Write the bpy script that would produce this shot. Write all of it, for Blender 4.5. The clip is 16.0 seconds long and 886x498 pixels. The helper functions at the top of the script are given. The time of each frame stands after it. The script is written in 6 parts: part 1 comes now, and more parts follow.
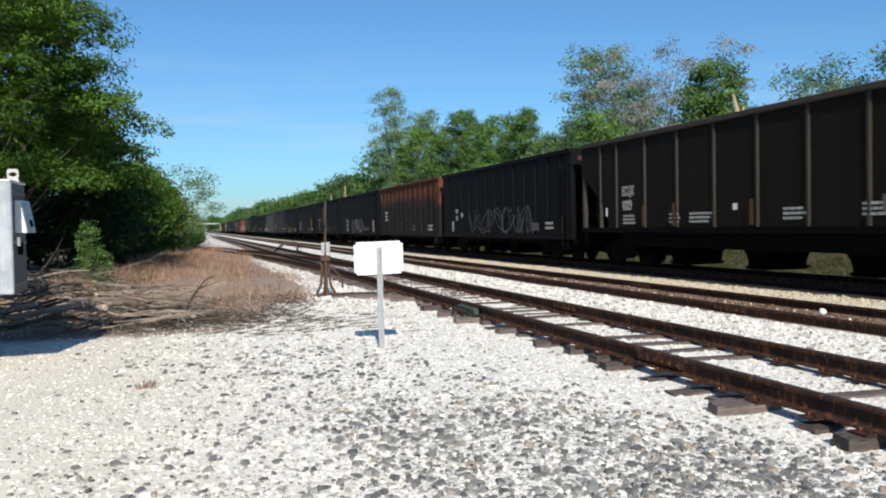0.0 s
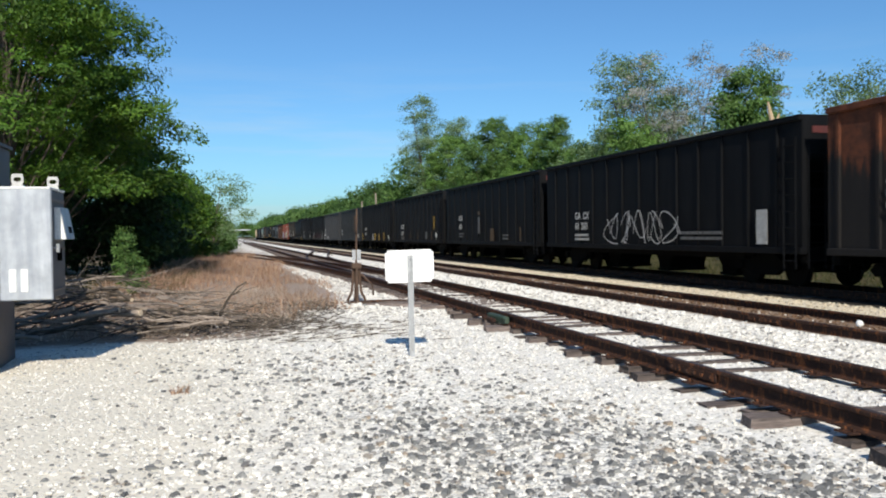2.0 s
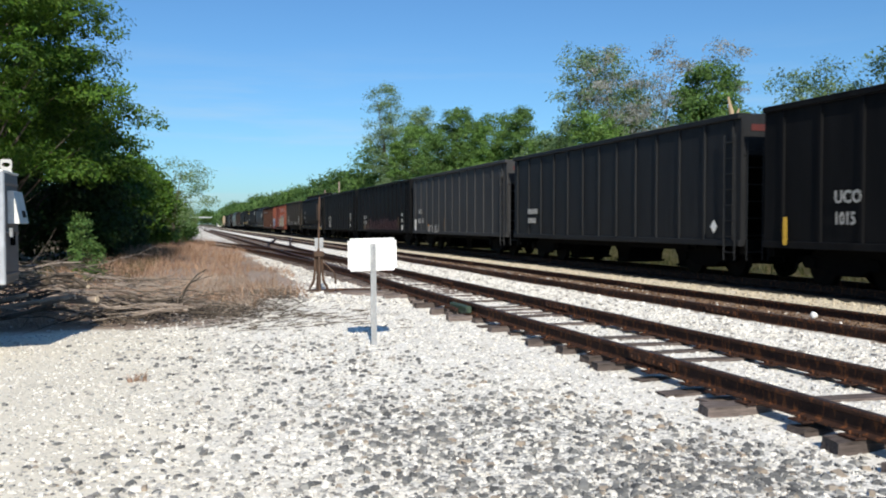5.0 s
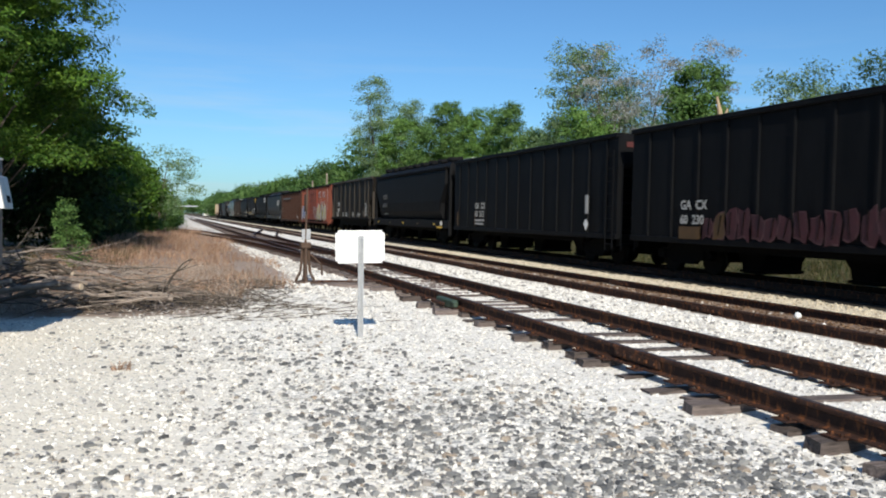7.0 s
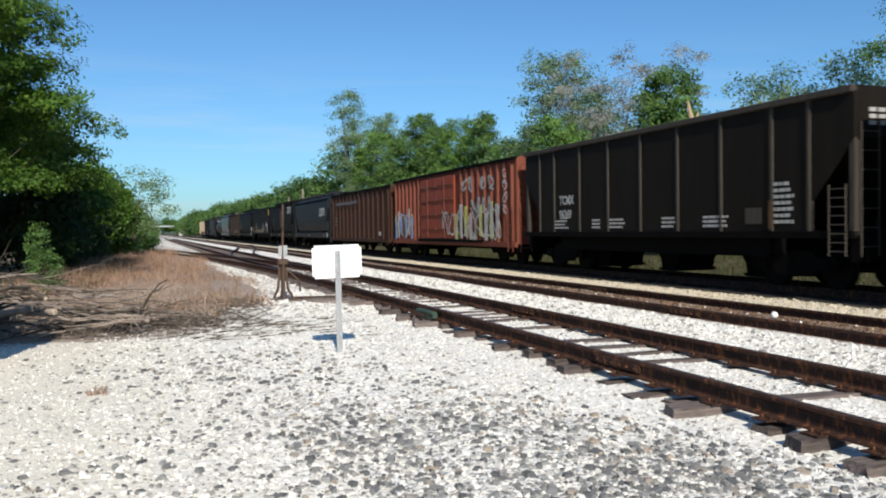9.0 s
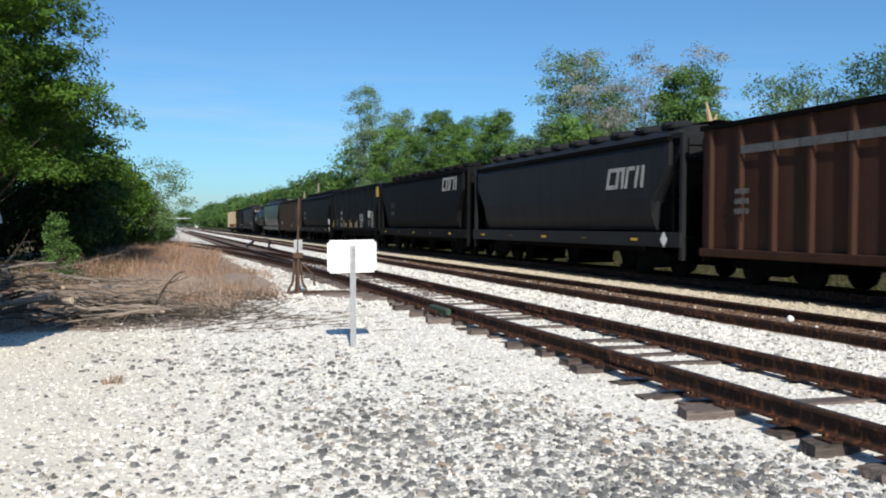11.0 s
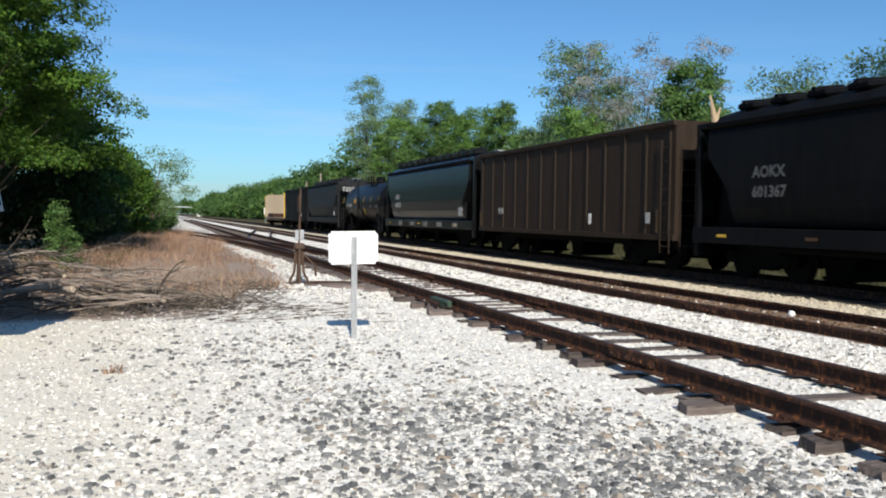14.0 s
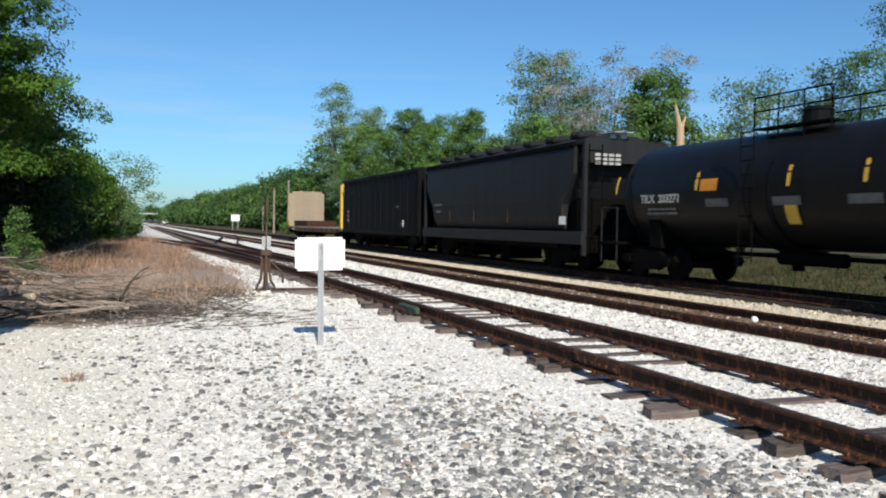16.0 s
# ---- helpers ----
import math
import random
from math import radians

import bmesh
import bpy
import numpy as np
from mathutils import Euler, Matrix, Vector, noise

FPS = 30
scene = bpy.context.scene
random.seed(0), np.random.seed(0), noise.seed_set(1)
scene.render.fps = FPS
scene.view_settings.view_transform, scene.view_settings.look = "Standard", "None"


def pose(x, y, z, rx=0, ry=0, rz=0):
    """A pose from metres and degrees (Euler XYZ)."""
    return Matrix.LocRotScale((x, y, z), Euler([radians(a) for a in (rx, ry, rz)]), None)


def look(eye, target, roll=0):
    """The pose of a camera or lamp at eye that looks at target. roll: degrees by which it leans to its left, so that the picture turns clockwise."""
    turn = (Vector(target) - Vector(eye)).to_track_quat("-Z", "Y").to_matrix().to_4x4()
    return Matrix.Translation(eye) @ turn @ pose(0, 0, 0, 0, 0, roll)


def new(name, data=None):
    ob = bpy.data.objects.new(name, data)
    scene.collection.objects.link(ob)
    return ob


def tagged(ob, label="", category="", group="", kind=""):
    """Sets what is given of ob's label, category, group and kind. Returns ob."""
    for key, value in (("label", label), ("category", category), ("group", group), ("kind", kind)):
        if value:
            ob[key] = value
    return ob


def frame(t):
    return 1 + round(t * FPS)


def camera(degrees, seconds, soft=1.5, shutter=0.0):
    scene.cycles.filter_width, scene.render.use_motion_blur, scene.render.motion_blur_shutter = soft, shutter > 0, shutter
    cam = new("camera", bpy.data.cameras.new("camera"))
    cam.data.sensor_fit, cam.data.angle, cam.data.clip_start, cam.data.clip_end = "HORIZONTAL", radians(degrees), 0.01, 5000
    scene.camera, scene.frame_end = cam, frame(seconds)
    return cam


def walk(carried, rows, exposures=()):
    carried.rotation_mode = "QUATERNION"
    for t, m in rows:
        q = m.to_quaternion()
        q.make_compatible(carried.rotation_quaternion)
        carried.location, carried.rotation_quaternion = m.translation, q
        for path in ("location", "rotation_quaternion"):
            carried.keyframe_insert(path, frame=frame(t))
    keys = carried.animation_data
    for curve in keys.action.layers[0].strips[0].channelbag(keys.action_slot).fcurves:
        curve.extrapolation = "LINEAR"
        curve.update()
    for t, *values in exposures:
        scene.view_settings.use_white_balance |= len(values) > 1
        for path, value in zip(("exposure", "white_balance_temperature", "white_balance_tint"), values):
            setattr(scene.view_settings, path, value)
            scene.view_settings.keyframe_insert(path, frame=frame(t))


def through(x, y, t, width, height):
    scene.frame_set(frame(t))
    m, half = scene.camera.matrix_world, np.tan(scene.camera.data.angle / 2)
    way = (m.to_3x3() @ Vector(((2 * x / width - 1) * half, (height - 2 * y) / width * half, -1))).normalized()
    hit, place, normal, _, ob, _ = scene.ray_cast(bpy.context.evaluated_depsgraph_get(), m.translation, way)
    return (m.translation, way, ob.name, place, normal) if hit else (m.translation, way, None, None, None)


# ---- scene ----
cam = camera(56.8, 16.0, soft=2.0, shutter=0.1)
PATH = [
    (0, (0.237, -0.05, 1.543), (0.822, 1.862, 1.487), -1.0),
    (0.5, (0.236, -0.059, 1.555), (0.798, 1.86, 1.5), -0.9),
    (1, (0.231, -0.061, 1.548), (0.775, 1.863, 1.488), -1.0),
    (1.5, (0.234, -0.065, 1.565), (0.765, 1.862, 1.517), -0.9),
    (2, (0.221, -0.067, 1.559), (0.736, 1.865, 1.522), -0.7),
    (2.5, (0.218, -0.06, 1.54), (0.74, 1.87, 1.497), -0.6),
    (3, (0.221, -0.062, 1.552), (0.732, 1.87, 1.486), -0.4),
    (3.5, (0.216, -0.068, 1.543), (0.709, 1.869, 1.471), -0.1),
    (4, (0.218, -0.05, 1.546), (0.765, 1.873, 1.476), -0.7),
    (6.5, (0.236, -0.047, 1.543), (0.871, 1.848, 1.482), 0.7),
    (7, (0.214, -0.031, 1.544), (0.846, 1.865, 1.467), 1.1),
    (7.5, (0.234, -0.021, 1.552), (0.894, 1.866, 1.483), -0.2),
    (8, (0.262, -0.023, 1.549), (0.961, 1.85, 1.505), -0.5),
    (8.5, (0.246, -0.009, 1.547), (0.946, 1.864, 1.489), -0.5),
    (9, (0.239, -0.022, 1.545), (0.92, 1.857, 1.496), -0.8),
    (11.5, (0.227, -0.018, 1.542), (0.874, 1.873, 1.485), 0.4),
    (12, (0.241, -0.009, 1.545), (0.898, 1.879, 1.492), 0.4),
    (12.5, (0.229, -0.017, 1.548), (0.861, 1.879, 1.471), 0.6),
    (13, (0.228, -0.01, 1.542), (0.87, 1.883, 1.475), 0.3),
    (13.5, (0.229, -0.023, 1.55), (0.857, 1.874, 1.466), 0.8),
    (14, (0.234, -0.005, 1.555), (0.879, 1.887, 1.477), 0.8),
    (14.5, (0.247, -0.015, 1.545), (0.912, 1.87, 1.472), 1.0),
    (15, (0.241, -0.003, 1.543), (0.918, 1.878, 1.466), 1.3),
    (15.5, (0.248, -0.009, 1.54), (0.946, 1.863, 1.46), 1.0),
    (16, (0.254, -0.009, 1.542), (0.97, 1.857, 1.483), 0.9),
]
walk(cam, [(t, look(eye, target, roll)) for t, eye, target, roll in PATH])

# ---- light ----
SUN_EL, SUN_AZ = 33.0, 190.5          # degrees; azimuth from +y towards +x
sd = Vector((math.sin(radians(SUN_AZ)) * math.cos(radians(SUN_EL)), math.cos(radians(SUN_AZ)) * math.cos(radians(SUN_EL)), math.sin(radians(SUN_EL))))
world = bpy.data.worlds.new("sky")
scene.world = world
world.use_nodes = True
wn = world.node_tree
wn.nodes.clear()
sky = wn.nodes.new("ShaderNodeTexSky")
sky.sky_type = "NISHITA"
sky.sun_disc = False
sky.sun_elevation = radians(SUN_EL)
sky.sun_rotation = radians(SUN_AZ)
sky.air_density, sky.dust_density, sky.ozone_density = 1.0, 0.8, 3.0
sky.altitude = 200
bg = wn.nodes.new("ShaderNodeBackground")
bg.inputs["Strength"].default_value = 0.07
wo = wn.nodes.new("ShaderNodeOutputWorld")
tint = wn.nodes.new("ShaderNodeMix")
tint.data_type, tint.blend_type = "RGBA", "MULTIPLY"
tint.inputs[0].default_value = 1.0
tint.inputs[7].default_value = (0.67, 1.03, 1.29, 1)
wn.links.new(sky.outputs[0], tint.inputs[6])
wco = wn.nodes.new("ShaderNodeTexCoord")
wmap = wn.nodes.new("ShaderNodeMapping")
wmap.inputs["Scale"].default_value = (2.2, 2.2, 26.0)
cirrus = wn.nodes.new("ShaderNodeTexNoise")
cirrus.inputs["Scale"].default_value, cirrus.inputs["Detail"].default_value, cirrus.inputs["Roughness"].default_value = 1.7, 5.0, 0.6
thin = wn.nodes.new("ShaderNodeMapRange")
thin.inputs[1].default_value, thin.inputs[2].default_value, thin.inputs[4].default_value = 0.48, 0.75, 0.5
wsep = wn.nodes.new("ShaderNodeSeparateXYZ")
band = wn.nodes.new("ShaderNodeMapRange")
band.inputs[1].default_value, band.inputs[2].default_value = 0.22, 0.04
both = wn.nodes.new("ShaderNodeMath")
both.operation = "MULTIPLY"
cloud = wn.nodes.new("ShaderNodeMix")
cloud.data_type = "RGBA"
cloud.inputs[7].default_value = (6.3, 7.2, 7.7, 1)
wn.links.new(wco.outputs["Generated"], wmap.inputs[0])
wn.links.new(wmap.outputs[0], cirrus.inputs["Vector"])
wn.links.new(cirrus.outputs["Fac"], thin.inputs[0])
wn.links.new(wco.outputs["Generated"], wsep.inputs[0])
wn.links.new(wsep.outputs[2], band.inputs[0])
wn.links.new(thin.outputs[0], both.inputs[0])
wn.links.new(band.outputs[0], both.inputs[1])
wn.links.new(both.outputs[0], cloud.inputs[0])
wn.links.new(tint.outputs[2], cloud.inputs[6])
wn.links.new(cloud.outputs[2], bg.inputs[0])
wn.links.new(bg.outputs[0], wo.inputs[0])
sun_data = bpy.data.lights.new("sun", "SUN")
sun_data.energy, sun_data.angle, sun_data.color = 4.1, radians(0.55), (1.0, 0.92, 0.79)
sun = new("sun", sun_data)
sun.matrix_world = look(sd * 200, (0, 0, 0))
scene.view_settings.exposure = 0.50


# ---- materials ----
class Nodes:
    """A small wrapper for building node materials."""

    def __init__(self, name):
        self.m = bpy.data.materials.new(name)
        self.m.use_nodes = True
        self.t = self.m.node_tree
        self.t.nodes.clear()
        self.out = self.t.nodes.new("ShaderNodeOutputMaterial")
        self.co = self.t.nodes.new("ShaderNodeTexCoord").outputs["Object"]

    def put(self, socket, v):
        if isinstance(v, bpy.types.NodeSocket):
            self.t.links.new(v, socket)
        elif v is not None:
            socket.default_value = v

    def noise(self, scale, detail=4.0, rough=0.6, stretch=None, co=None):
        n = self.t.nodes.new("ShaderNodeTexNoise")
        n.inputs["Scale"].default_value, n.inputs["Detail"].default_value, n.inputs["Roughness"].default_value = scale, detail, rough
        src = co or self.co
        if stretch:
            mp = self.t.nodes.new("ShaderNodeMapping")
            mp.inputs["Scale"].default_value = stretch
            self.t.links.new(src, mp.inputs["Vector"])
            src = mp.outputs[0]
        self.t.links.new(src, n.inputs["Vector"])
        return n.outputs["Fac"]

    def voronoi(self, scale, out="Color", feature="F1"):
        n = self.t.nodes.new("ShaderNodeTexVoronoi")
        n.feature = feature
        n.inputs["Scale"].default_value = scale
        self.t.links.new(self.co, n.inputs["Vector"])
        return n.outputs[out]

    def ramp(self, fac, *stops):
        n = self.t.nodes.new("ShaderNodeValToRGB")
        self.put(n.inputs[0], fac)
        e = n.color_ramp.elements
        while len(e) < len(stops):
            e.new(0.5)
        for k, (p, c) in enumerate(stops):
            e[k].position = p
            e[k].color = (c, c, c, 1) if isinstance(c, (int, float)) else (*c, 1)
        return n.outputs[0]

    def mix(self, fac, a, b):
        n = self.t.nodes.new("ShaderNodeMix")
        n.data_type = "RGBA"
        self.put(n.inputs[0], fac)
        self.put(n.inputs[6], a if isinstance(a, bpy.types.NodeSocket) else (*a, 1))
        self.put(n.inputs[7], b if isinstance(b, bpy.types.NodeSocket) else (*b, 1))
        return n.outputs[2]

    def mul(self, a, b):
        n = self.t.nodes.new("ShaderNodeMix")
        n.data_type, n.blend_type = "RGBA", "MULTIPLY"
        n.inputs[0].default_value = 1
        self.put(n.inputs[6], a)
        self.put(n.inputs[7], b)
        return n.outputs[2]

    def math(self, op, a, b=None, clamp=False):
        n = self.t.nodes.new("ShaderNodeMath")
        n.operation, n.use_clamp = op, clamp
        self.put(n.inputs[0], a)
        self.put(n.inputs[1], b)
        return n.outputs[0]

    def xyz(self):
        n = self.t.nodes.new("ShaderNodeSeparateXYZ")
        self.t.links.new(self.co, n.inputs[0])
        return n.outputs[0], n.outputs[1], n.outputs[2]

    def step(self, v, lo, hi):
        n = self.t.nodes.new("ShaderNodeMapRange")
        n.interpolation_type = "SMOOTHSTEP"
        self.put(n.inputs[0], v)
        n.inputs[1].default_value, n.inputs[2].default_value = lo, hi
        return n.outputs[0]

    def island(self):
        return self.t.nodes.new("ShaderNodeNewGeometry").outputs["Random Per Island"]

    def object_random(self):
        return self.t.nodes.new("ShaderNodeObjectInfo").outputs["Random"]

    def bump(self, height, strength=0.4, distance=0.02):
        n = self.t.nodes.new("ShaderNodeBump")
        n.inputs["Strength"].default_value, n.inputs["Distance"].default_value = strength, distance
        self.t.links.new(height, n.inputs["Height"])
        return n.outputs[0]

    def surface(self, color, rough=0.6, metal=0.0, normal=None, spec=0.5):
        b = self.t.nodes.new("ShaderNodeBsdfPrincipled")
        self.put(b.inputs["Base Color"], color if isinstance(color, bpy.types.NodeSocket) else (*color, 1))
        self.put(b.inputs["Roughness"], rough)
        self.put(b.inputs["Metallic"], metal)
        b.inputs["Specular IOR Level"].default_value = spec
        if normal:
            self.t.links.new(normal, b.inputs["Normal"])
        self.t.links.new(b.outputs[0], self.out.inputs[0])
        return self.m


def worn(name, a, b, rough=0.6, metal=0.0, scale=3.0, streak=False, bump=0.15, grain=40.0, rust=None, rust_lo=0.62, spec=0.4):
    """Painted or raw surface: two colours at a large scale, fine grain, optional rust patches and streaks."""
    n = Nodes(name)
    big = n.noise(scale, 5, 0.65, (3, 3, 0.35) if streak else None)
    fine = n.noise(grain, 3, 0.6)
    c = n.mix(n.ramp(big, (0.3, 0.0), (0.7, 1.0)), a, b)
    c = n.mul(c, n.ramp(fine, (0.2, 0.72), (0.8, 1.2)))
    if rust:
        c = n.mix(n.ramp(n.noise(scale * 1.7, 8, 0.72, (2, 2, 0.6)), (rust_lo, 0.0), (rust_lo + 0.08, 1.0)), c, rust)
    r = n.math("ADD", n.math("MULTIPLY", fine, 0.25), rough - 0.12, True)
    return n.surface(c, r, metal, n.bump(fine, bump, 0.01), spec)


M = {}
M["black"] = worn("weathered_black_paint", (0.0040, 0.0045, 0.0056), (0.0085, 0.0088, 0.0098), 0.6, 0, 1.2, True, spec=0.06)
M["blackb"] = worn("dusty_black_paint", (0.0056, 0.0060, 0.0070), (0.0112, 0.0114, 0.0122), 0.65, 0, 0.9, True, spec=0.06)
M["brownblack"] = worn("brown_black_paint", (0.00976, 0.008, 0.00658), (0.0149, 0.0123, 0.00976), 0.65, 0, 0.8, True, rust=(0.07, 0.04, 0.02), rust_lo=0.68, spec=0.06)
M["grey"] = worn("grey_paint", (0.0331, 0.0343, 0.037), (0.0507, 0.0515, 0.0546), 0.6, 0, 1.0, True, rust=(0.05, 0.045, 0.04), rust_lo=0.66, spec=0.12)
M["greyd"] = worn("dark_grey_paint", (0.0135, 0.0145, 0.0165), (0.021, 0.0222, 0.0245), 0.55, 0, 1.0, True, spec=0.12)
M["brown"] = worn("faded_brown_paint", (0.021, 0.0145, 0.0105), (0.038, 0.0265, 0.019), 0.7, 0, 1.6, True, rust=(0.022, 0.016, 0.013), rust_lo=0.6, spec=0.12)
M["gloss"] = worn("glossy_black_paint", (0.0045, 0.0048, 0.0055), (0.008, 0.0082, 0.009), 0.3, 0, 0.9, True, bump=0.06, spec=0.22)
M["boxred"] = worn("oxide_red_paint", (0.13, 0.038, 0.024), (0.19, 0.055, 0.032), 0.7, 0, 0.9, True, rust=(0.10, 0.045, 0.03), rust_lo=0.58, spec=0.2)
M["doorred"] = worn("bright_red_door_paint", (0.26, 0.052, 0.024), (0.20, 0.044, 0.024), 0.65, 0, 1.3, False, rust=(0.14, 0.06, 0.04), rust_lo=0.56, spec=0.2)
M["boxbrown"] = worn("dark_brown_paint", (0.0364, 0.0177, 0.0125), (0.0572, 0.027, 0.0177), 0.7, 0, 0.9, True, rust=(0.05, 0.03, 0.024), rust_lo=0.6, spec=0.12)
M["post"] = worn("tan_post_paint", (0.032, 0.027, 0.022), (0.056, 0.048, 0.038), 0.7, 0, 2.0, True, spec=0.2)
M["tankblack"] = worn("satin_black_tank_paint", (0.005, 0.005, 0.0056), (0.009, 0.009, 0.0096), 0.42, 0, 0.8, True, bump=0.06, spec=0.14)
# near-black for underframes, trucks, chutes, end parts and small fittings
M["under"] = worn("black_underframe", (0.0018, 0.0018, 0.0019), (0.0040, 0.0037, 0.0034), 0.8, 0, 3.0, spec=0.06)
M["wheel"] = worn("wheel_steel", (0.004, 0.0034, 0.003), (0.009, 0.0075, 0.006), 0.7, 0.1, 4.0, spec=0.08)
M["coal"] = worn("coal", (0.012, 0.012, 0.013), (0.035, 0.034, 0.034), 0.6, 0, 6.0, bump=0.9, grain=12, spec=0.12)
M["yellow"] = worn("yellow_paint", (0.70, 0.45, 0.05), (0.58, 0.35, 0.04), 0.55, 0, 3.0)
M["ochre"] = worn("ochre_paint", (0.085, 0.045, 0.012), (0.055, 0.03, 0.012), 0.6, 0, 3.0)
M["orange"] = worn("orange_placard", (0.62, 0.24, 0.02), (0.55, 0.2, 0.02), 0.6, 0, 3.0)
M["letter"] = worn("stencil_white", (0.42, 0.42, 0.41), (0.28, 0.28, 0.27), 0.7, 0, 6.0)
M["faint"] = worn("faded_stencil", (0.12, 0.12, 0.12), (0.07, 0.07, 0.07), 0.7, 0, 6.0)
M["ghost"] = worn("worn_off_stencil", (0.05, 0.05, 0.05), (0.025, 0.025, 0.025), 0.7, 0, 6.0)
M["redmark"] = worn("red_stencil", (0.09, 0.014, 0.012), (0.05, 0.012, 0.012), 0.7, 0, 6.0)
M["plate"] = worn("white_placard", (0.8, 0.8, 0.78), (0.68, 0.68, 0.66), 0.5, 0, 5.0)
M["spray_red"] = worn("red_spray", (0.058, 0.012, 0.017), (0.028, 0.008, 0.012), 0.7, 0, 4.0)
M["spray_blue"] = worn("blue_spray", (0.16, 0.26, 0.55), (0.28, 0.38, 0.62), 0.7, 0, 4.0)
M["spray_white"] = worn("white_spray", (0.52, 0.5, 0.48), (0.34, 0.33, 0.31), 0.7, 0, 4.0)
M["spray_grey"] = worn("grey_spray", (0.10, 0.10, 0.105), (0.06, 0.06, 0.065), 0.7, 0, 4.0)
M["spray_pink"] = worn("faded_pink_spray", (0.11, 0.05, 0.055), (0.07, 0.035, 0.04), 0.7, 0, 4.0)
M["spray_lime"] = worn("lime_spray", (0.42, 0.48, 0.05), (0.5, 0.5, 0.2), 0.7, 0, 4.0)
M["wood"] = worn("grey_wood_planks", (0.252, 0.203, 0.147), (0.322, 0.259, 0.189), 0.8, 0, 2.0, grain=25)
M["rail"] = worn("rusty_rail_steel", (0.026, 0.015, 0.013), (0.058, 0.030, 0.021), 0.75, 0.1, 5.0, rust=(0.17, 0.066, 0.028), rust_lo=0.53, grain=60, spec=0.15)
M["tread"] = worn("worn_rail_head", (0.045, 0.035, 0.033), (0.08, 0.06, 0.052), 0.5, 0.3, 4.0, spec=0.25)
M["galv"] = worn("galvanised_steel", (0.34, 0.35, 0.36), (0.46, 0.47, 0.48), 0.5, 0.5, 8.0)
M["alu"] = worn("brushed_aluminium", (0.27, 0.29, 0.325), (0.42, 0.44, 0.47), 0.42, 0.25, 2.2, True, bump=0.02, grain=5)
M["lug"] = worn("pale_zinc", (0.36, 0.36, 0.35), (0.48, 0.48, 0.46), 0.6, 0.1, 8.0)
M["caseside"] = worn("grey_steel_case", (0.0672, 0.0714, 0.0777), (0.0924, 0.0966, 0.103), 0.55, 0.1, 2.0, bump=0.05)
M["casebrown"] = worn("taupe_case_paint", (0.14, 0.1155, 0.098), (0.182, 0.1505, 0.126), 0.65, 0, 2.0)
M["signwhite"] = worn("white_sign_paint", (0.86, 0.86, 0.86), (0.8, 0.8, 0.8), 0.5, 0, 3.0, bump=0.02)
M["stand"] = worn("rusty_switch_stand", (0.05, 0.033, 0.024), (0.11, 0.065, 0.042), 0.75, 0.1, 6.0)
M["bark"] = worn("grey_brown_bark", (0.050, 0.040, 0.031), (0.105, 0.086, 0.067), 0.9, 0, 3.0, True, bump=0.8, grain=18)
M["deadwood"] = worn("bleached_dead_wood", (0.19, 0.155, 0.13), (0.36, 0.30, 0.25), 0.85, 0, 4.0, bump=0.4)
M["cutwood"] = worn("fresh_cut_wood", (0.62, 0.50, 0.36), (0.7, 0.58, 0.42), 0.8, 0, 8.0)
M["barewood"] = worn("stripped_trunk_wood", (0.47, 0.35, 0.23), (0.36, 0.26, 0.17), 0.8, 0, 4.0, True)
M["farwall"] = worn("pale_far_wall", (0.7, 0.68, 0.64), (0.6, 0.58, 0.55), 0.7, 0, 0.3)
M["concrete"] = worn("bridge_concrete", (0.5, 0.52, 0.55), (0.42, 0.44, 0.48), 0.8, 0, 0.2)
M["green_tool"] = worn("green_paint", (0.0275, 0.055, 0.033), (0.0495, 0.0715, 0.0495), 0.6, 0, 6.0)


def rust_top():
    """Black paint whose upper half has flaked to rust, with ragged runs."""
    n = Nodes("black_paint_rusting_from_top")
    x, y, z = n.xyz()
    edge = n.noise(0.8, 6, 0.7, (1, 2.6, 0.35))
    h = n.math("ADD", n.math("MULTIPLY", z, 0.42), n.math("MULTIPLY", edge, 1.9))
    k = n.step(h, 2.12, 2.32)
    spots = n.ramp(n.noise(2.4, 8, 0.75), (0.40, 0.0), (0.58, 1.0))
    dark = n.mix(n.noise(1.0, 4, 0.6, (3, 3, 0.4)), (0.012, 0.0115, 0.012), (0.024, 0.022, 0.021))
    red = n.mix(n.noise(3.0, 6, 0.7), (0.15, 0.052, 0.026), (0.085, 0.034, 0.022))
    c = n.mix(n.math("MULTIPLY", k, n.math("ADD", n.math("MULTIPLY", spots, 0.6), 0.4)), dark, red)
    fine = n.noise(40, 3)
    return n.surface(c, 0.75, 0, n.bump(fine, 0.2, 0.01), 0.08)


M["rusttop"] = rust_top()


def tie_wood():
    n = Nodes("weathered_creosote_wood")
    g = n.noise(6.0, 6, 0.7, (0.35, 4, 4))
    c = n.mix(n.ramp(g, (0.3, 0.0), (0.75, 1.0)), (0.030, 0.024, 0.022), (0.27, 0.22, 0.20))
    tint = n.ramp(n.object_random(), (0.0, 0.55), (1.0, 1.25))
    c = n.mul(c, tint)
    return n.surface(c, 0.85, 0, n.bump(g, 0.7, 0.02), 0.2)


M["tie"] = tie_wood()


